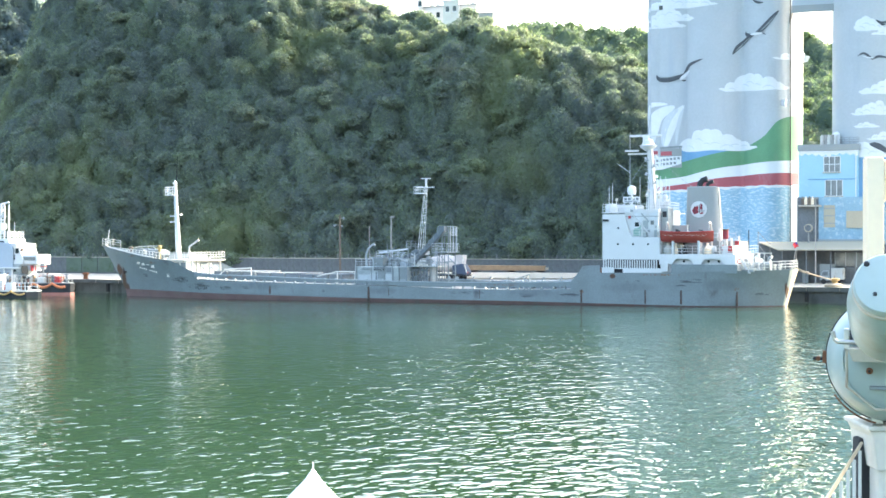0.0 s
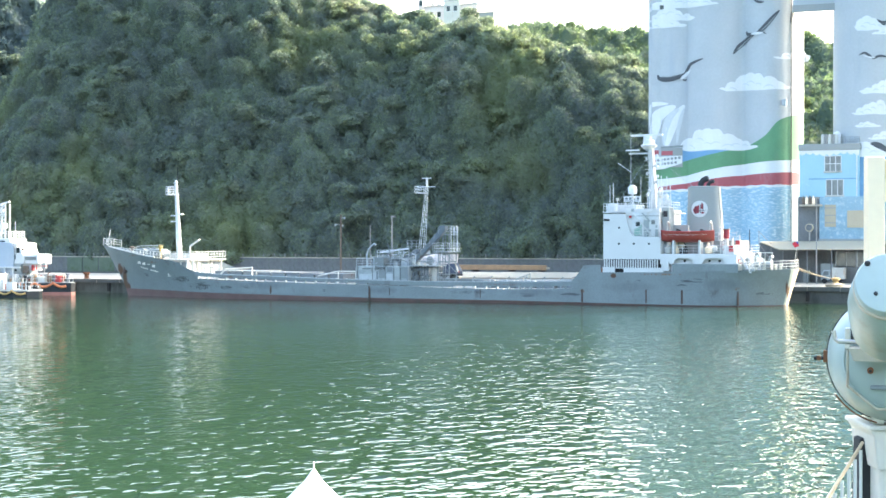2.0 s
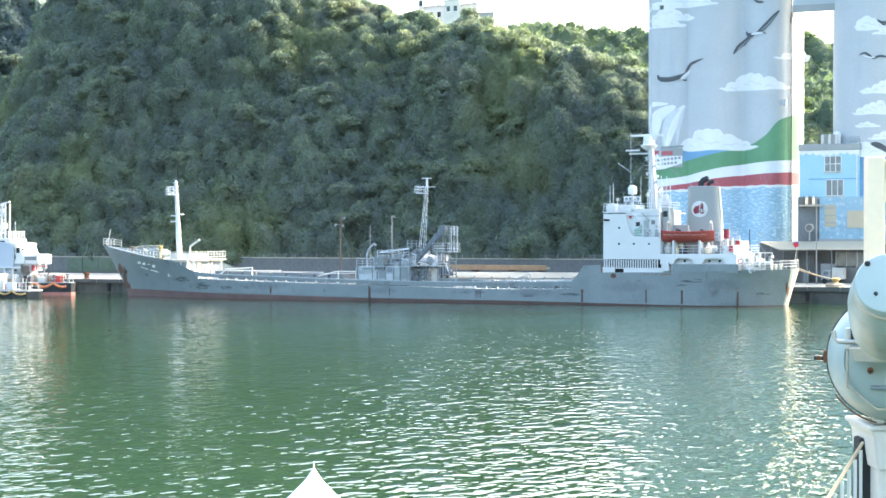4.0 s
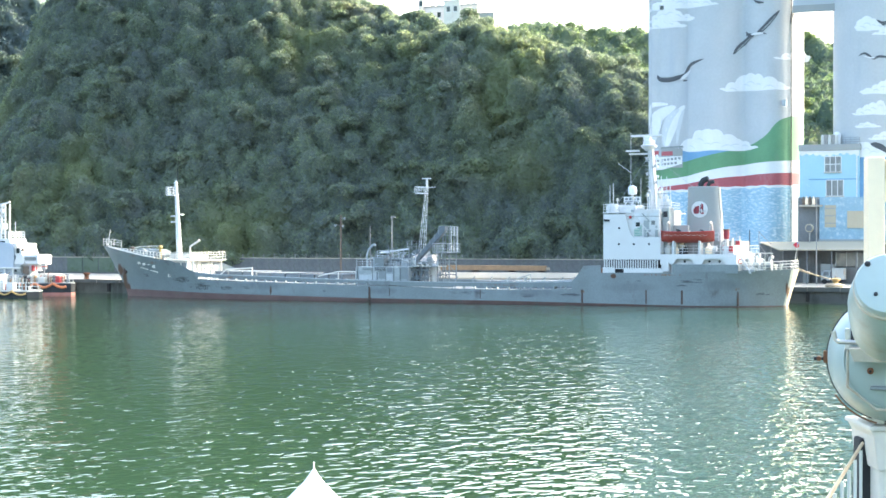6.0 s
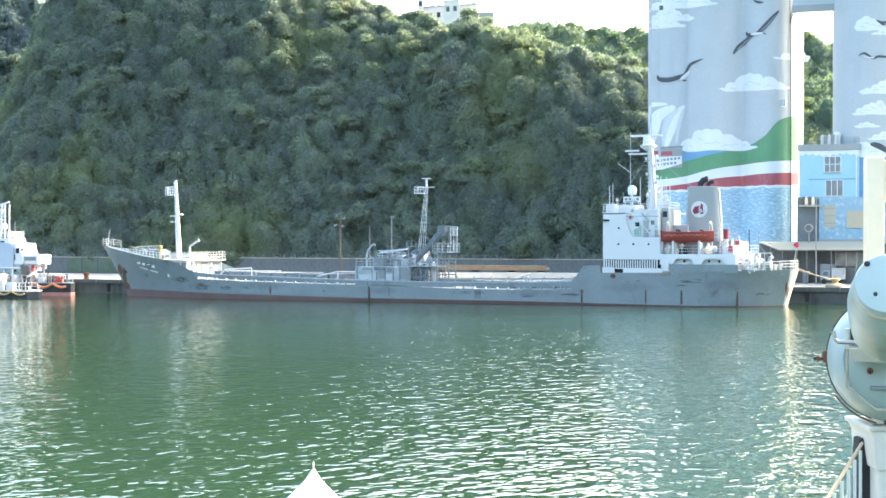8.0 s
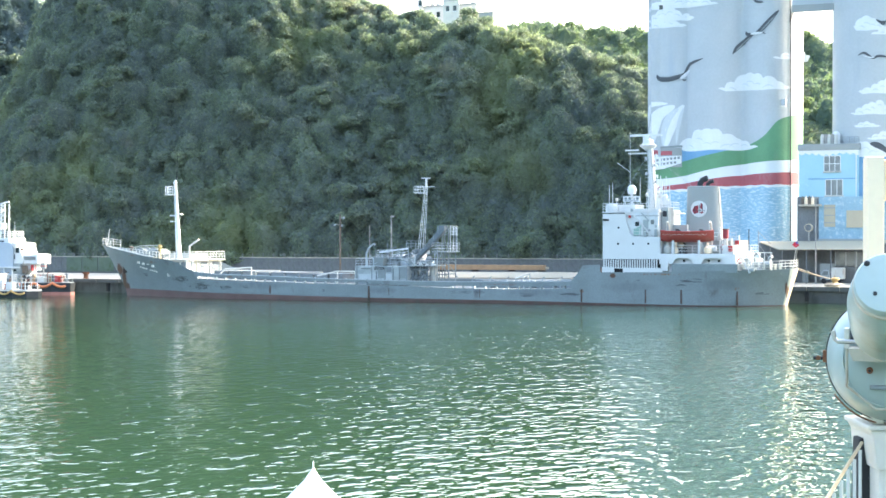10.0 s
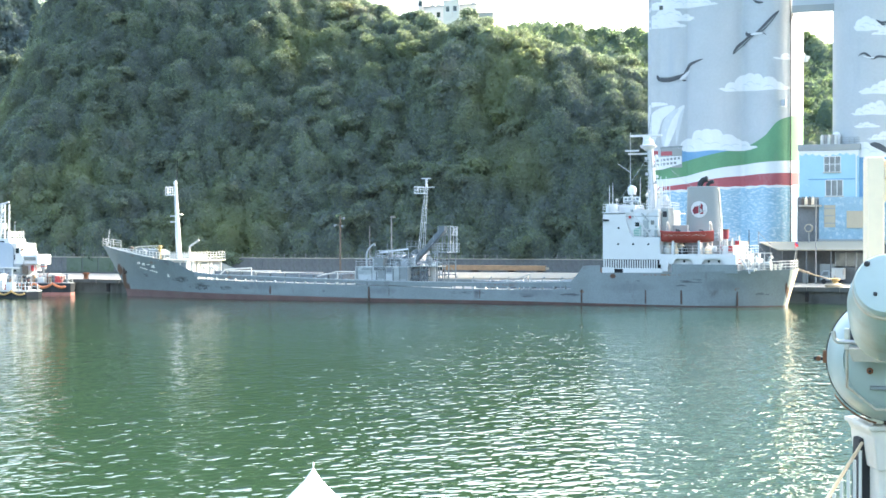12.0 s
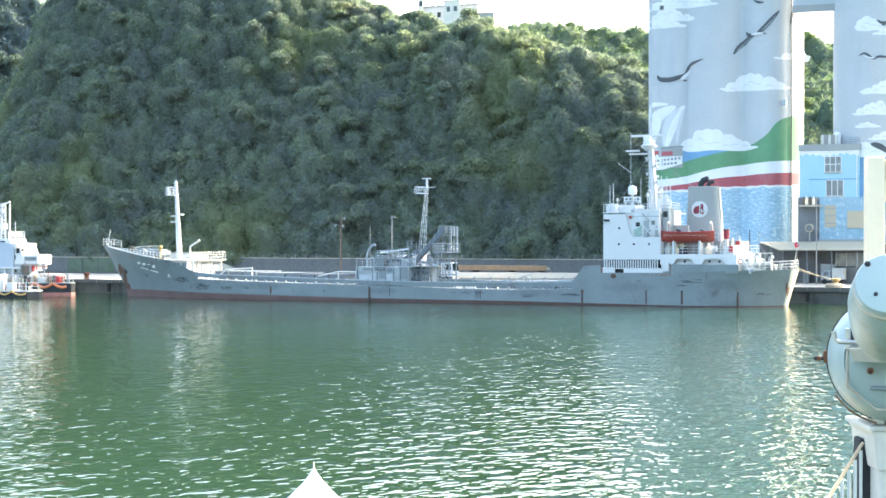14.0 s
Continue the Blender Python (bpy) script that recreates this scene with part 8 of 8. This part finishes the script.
def build_near():
    v = near_thing("patrol_vessel_deck", 0, 0, 0, "white steel deck edge of the viewer's own vessel", "deck")
    tagged(v, kind="structure")
    edge = [(2.32, 9.2), (1.05, 5.3), (0.9, 4.4), (0.7, 1.5), (-1.2, 0.9), (-1.2, -3.0), (7, -3.0), (7, 11.4), (2.9, 11.4)]
    part("deck_plate", plan(bmesh.new(), edge, -2.3, -2.15), M_GREENDECK, v)
    part("deck_side", plan(bmesh.new(), [(x + 0.05, y) for x, y in edge], -7.8, -2.3), M_WHITE, v)
    # Added box, out of view, placed to keep sun off the raft drums.
    part("unseen_shade_house", plan(bmesh.new(), [(3.7, 7.4), (7, 7.4), (7, 9.7), (3.7, 9.7)], -2.15, 2.6), M_WHITE, v, bevel=0.04)
    d = near_thing("boat_davit", 2.506, 9.5, -2.15, "cream painted steel davit post with an arm", "davit")
    part("post", B(-0.078, 0.022, -0.05, 0.05, 0, 2.625), M_CREAM, d, bevel=0.008)
    part("flange", B(0.012, 0.034, -0.06, -0.02, 0.9, 2.02), M_CREAM, d, bevel=0.004)
    part("arm", B(0.024, 0.9, -0.045, 0.045, 2.50, 2.61), M_CREAM, d, bevel=0.01)
    part("gusset", slab(bmesh.new(), [(0.024, 2.50), (0.20, 2.50), (0.07, 2.40), (0.024, 2.36)], -0.02, 0.02), M_CREAM, d)
    part("foot", lathe(bmesh.new(), [(0.2, 0), (0.2, 0.03), (0.1, 0.05)], sides=20), M_CREAM, d)
    p = near_thing("raft_pedestal", 2.30, 8.5, -2.15, "white painted steel pedestal under the raft rack", "pedestal")
    part("column", B(-0.085, 0.3, -0.12, 0.3, 0, 1.16), M_PEDESTAL, p, bevel=0.015)
    part("collar", slab(bmesh.new(), [(-0.14, 1.185), (0.35, 1.185), (0.35, 1.0), (-0.10, 0.98), (-0.112, 1.06), (-0.12, 1.15)], -0.15, 0.33), M_PEDESTAL, p, bevel=0.01)
    part("top_plate", B(-0.15, 0.36, -0.17, 0.35, 1.185, 1.21), M_PEDESTAL, p, bevel=0.008)
    for x in (-0.12, -0.03, 0.08):
        part("clamp", B(x, x + 0.06, -0.12, -0.02, 1.21, 1.265), M_STEEL, p, bevel=0.006)
    part("rack_leg", B(-0.02, 0.28, -0.05, 0.05, 1.21, 1.75), M_OFFWHITE, p)
    # hand rail along the deck edge
    r = near_thing("deck_handrail", 0, 0, -2.15, "tan topped white deck handrail", "handrail")
    a, b = Vector((2.158, 8.5, 1.104)), Vector((1.10, 5.3, 1.104))
    part("top_rail", T(a, b, 0.0085, sides=12), mat("tan_varnished_rail", (0.55, 0.40, 0.22), 0.4, vary=0.1, scale=4), r, "tan wooden top rail")
    n = 9
    for k in range(n):
        q = a.lerp(b, (k + 0.3) / n)
        part("stanchion", T((q.x, q.y, 0.0), (q.x, q.y, 1.08), 0.0085, sides=10), M_OFFWHITE, r)
    for h in (0.4, 0.75):
        part("mid_rail", T((a.x, a.y, h), (b.x, b.y, h), 0.006, sides=8), M_OFFWHITE, r)
    part("brace", T((2.12, 8.3, 0.72), (1.98, 8.3, 0.3), 0.008, sides=8), M_OFFWHITE, r)
    e = near_thing("rubber_fender", 2.20, 8.62, -2.15, "black rubber fender standing at the rail end", "fender")
    part("fender_body", slab(bmesh.new(), [(-0.07, 0), (0.14, 0), (0.12, 0.9), (0.02, 1.0), (0.02, 1.12), (-0.04, 1.12)], -0.06, 0.08), M_BLACK, e, bevel=0.012)
    part("yellow_edge", B(0.10, 0.15, -0.1, -0.06, 0.0, 0.86), mat("yellow_paint", (0.65, 0.48, 0.05), 0.5), e)
    # near quay and the tent on it
    nq = near_thing("near_quay", 0, 0, 0, "concrete near quay below the viewer", "quay")
    tagged(nq, kind="structure")
    part("near_quay_body", plan(bmesh.new(), [(-60, 11.5), (0.8, 11.5), (0.8, 16.0), (-60, 16.0)], -10.5, -5.3), M_CONC, nq)
    t = near_thing("party_tent", -1.094, 14, -5.3, "white pointed canvas party tent", "tent", 8)
    zt = 3.355
    bm = bmesh.new()
    rings = []
    for f, rr in ((0, 0.012), (0.10, 0.075), (0.25, 0.21), (0.5, 0.48), (0.8, 0.85), (1.15, 1.45), (1.4, 1.47)):
        ring = []
        for i in range(16):
            w = 2 * math.pi * (i + 0.5) / 16
            c, s_ = math.cos(w), math.sin(w)
            q = 1 / max(abs(c), abs(s_))
            ring.append(bm.verts.new((rr * c * q, rr * s_ * q, zt - f)))
        rings.append(ring)
    for ra, rb in zip(rings, rings[1:]):
        for i in range(16):
            j = (i + 1) % 16
            bm.faces.new((ra[i], rb[i], rb[j], ra[j]))
    bm.faces.new(rings[0])
    bmesh.ops.recalc_face_normals(bm, faces=bm.faces)
    part("tent_roof", bm, M_CANVAS, t)
    part("finial", T((0, 0, zt - 0.02), (0, 0, zt + 0.062), 0.006, sides=8), M_CANVAS, t)
    for x in (-1.4, 1.4):
        for y in (-1.4, 1.4):
            part("tent_leg", T((x, y, 0), (x, y, 2.1), 0.03, sides=8), M_STEEL, t)


build_near()


# ---- trucks on the quay and the ensign ----
def wheel(parent, x, y, r=0.5):
    w = part("wheel", T((x, y, r), (x, y + 0.3, r), r, sides=20), M_BLACK, parent)
    part("rim", T((x, y - 0.01, r), (x, y + 0.02, r), r * 0.55, sides=16), M_GREY, w)


def build_mixer():
    t = thing("mixer_truck", (-6.5, 24.0, 1.98), label="cement mixer truck with a pale drum and dark rear frame", category="truck")
    part("chassis", B(-8.2, -0.6, 0.2, 2.2, 0.75, 1.1), M_DARK, t)
    part("drum", lathe(bmesh.new(), [(0.5, -6.0), (0.9, -5.6), (1.18, -4.2), (1.2, -3.2), (0.85, -1.7), (0.6, -1.2)], (0, 1.2, 2.55), axis="x", sides=24), mat("pale_pink_drum", (0.56, 0.50, 0.47), 0.6, vary=0.12), t, "pale dusty mixing drum", smooth=True)
    part("cab", slab(bmesh.new(), [(-8.4, 0.8), (-6.4, 0.8), (-6.4, 3.0), (-7.9, 3.0), (-8.35, 2.0)], 0.1, 2.3), M_GREY, t, bevel=0.08)
    part("rear_frame", slab(bmesh.new(), [(-2.3, 0.9), (-0.1, 1.0), (-0.05, 1.35), (-0.75, 2.5), (-2.2, 2.3)], 0.25, 2.15), mat("navy_paint", (0.05, 0.07, 0.11), 0.6), t, "dark blue rear frame", bevel=0.05)
    part("hopper", plan(bmesh.new(), [(-1.7, 0.5), (-0.8, 0.5), (-0.8, 1.9), (-1.7, 1.9)], 2.5, 3.75, [(-1.9, 0.3), (-0.75, 0.3), (-0.75, 2.1), (-1.9, 2.1)]), mat("dusty_hopper", (0.5, 0.45, 0.43), 0.7, vary=0.15), t)
    part("ladder_rail", T((-0.72, 0.2, 3.7), (-0.02, 0.2, 1.3), 0.08, sides=8), M_OFFWHITE, t)
    part("tail_lamp", B(-0.08, 0.0, 0.4, 0.7, 1.2, 1.4), M_RED, t)
    part("tail_guard", B(-0.9, -0.1, 0.2, 2.2, 0.75, 1.0), M_DARK, t)
    for x in (-7.4, -2.6, -1.4):
        wheel(t, x, 0.0)
        wheel(t, x, 2.1)
    return t


def build_white_truck():
    t = thing("white_truck", (-12.5, 19.5, 1.98), label="white flat-fronted lorry creeping along the quay", category="truck")
    part("chassis", B(-6.2, -0.2, 0.2, 2.1, 0.6, 0.95), M_DARK, t)
    c = part("cab", slab(bmesh.new(), [(-1.75, 0.75), (0.0, 0.75), (0.02, 1.5), (-0.2, 2.75), (-0.35, 2.85), (-1.75, 2.85)], 0.05, 2.25), M_WHITE, t, "white cab", bevel=0.08)
    part("windscreen", slab(bmesh.new(), [(0.04, 1.6), (-0.16, 2.6), (-0.2, 2.6), (0.0, 1.6)], 0.2, 2.1), M_GLASS, c)
    part("side_window", B(-1.2, -0.3, 0.0, 0.06, 1.7, 2.5), M_GLASS, c)
    part("bumper", B(-0.1, 0.12, 0.1, 2.2, 0.5, 0.85), M_CREAM, c, bevel=0.04)
    part("marker_lamp", B(-0.3, -0.1, 0.0, 0.12, 2.85, 2.98), M_ORANGE, c)
    part("load_bed", B(-6.3, -1.9, 0.05, 2.25, 0.95, 1.25), M_GREY, t)
    part("side_board", B(-6.3, -1.9, 0.05, 0.12, 1.25, 1.9), M_GREY, t)
    for x in (-1.0, -5.0):
        wheel(t, x, 0.0, 0.42)
        wheel(t, x, 2.0, 0.42)
    return t


def build_flag():
    f = thing("stern_ensign", (42.0, 6.6, 4.3), label="red ensign with a blue corner on a raked staff", category="flag")
    part("staff", T((0, 0, 0), (0.55, 0, 3.35), 0.035, 0.025, 8), M_OFFWHITE, f, "white raked staff")
    cloth = mat("red_bunting", (0.55, 0.03, 0.05), 0.8, vary=0.1, scale=3)
    blue = mat("blue_bunting", (0.03, 0.05, 0.25), 0.8, vary=0.1, scale=3)
    pieces = []
    w, h = 0.24, 0.6
    for k in range(3):
        bm = bmesh.new()
        box(bm, 0.0, w + 0.01, -0.012, 0.012, -h, 0.0)
        for fc in bm.faces:
            fc.material_index = 0
        p = part("cloth_panel", bm, [cloth], f, "red bunting")
        if k == 0:
            q = part("canton", B(0.005, w * 0.95, -0.016, 0.016, -h * 0.48, -0.005), blue, p, "blue canton")
        pieces.append(p)
    return f, pieces


mixer = build_mixer()
lorry = build_white_truck()
ensign, cloth_panels = build_flag()


# ---- what moves ----
def motions():
    walk(water, [(0, pose(0, 0, 0)), (7, pose(-2.2, -2.6, 0)), (14, pose(-4.4, -5.2, 0))])
    walk(mixer, [(t, pose(x, 24.0, 1.98)) for t, x in ((0, -6.54), (0.5, -6.93), (1.0, -7.29), (1.8, -7.85), (2.5, -8.30), (3.2, -8.80), (4.2, -9.6), (5.3, -10.6), (7, -12.0), (8.5, -12.6), (14, -12.8))])
    walk(lorry, [(t, pose(x, 19.5, 1.98)) for t, x in ((0, -13.0), (4.5, -12.2), (6.5, -11.0), (8.2, -10.1), (10.3, -10.0), (12.0, -9.2), (13.0, -8.2), (14.0, -6.85))])
    # the ensign swings about its staff; each further panel lags and curls
    w = 0.24
    rows = [[], [], []]
    steps = 57
    for i in range(steps):
        t = 14.0 * i / (steps - 1)
        a0 = 200 + 28 * math.sin(1.7 * t + 0.4) + 16 * math.sin(3.9 * t) + 8 * math.sin(7.1 * t)
        bend = 20 * math.sin(4.3 * t + 0.9) + 10 * math.sin(9.0 * t)
        droop = 34 + 9 * math.sin(2.6 * t)
        at = Vector((0.55, 0, 3.3))
        for k in range(3):
            m = Matrix.Translation(at) @ pose(0, 0, 0, 0, 0, a0 + bend * k) @ pose(0, 0, 0, 0, droop * (0.5 + 0.35 * k), 0)
            rows[k].append((t, m))
            at = m @ Vector((w, 0, 0))
    for k in range(3):
        walk(cloth_panels[k], rows[k])


motions()
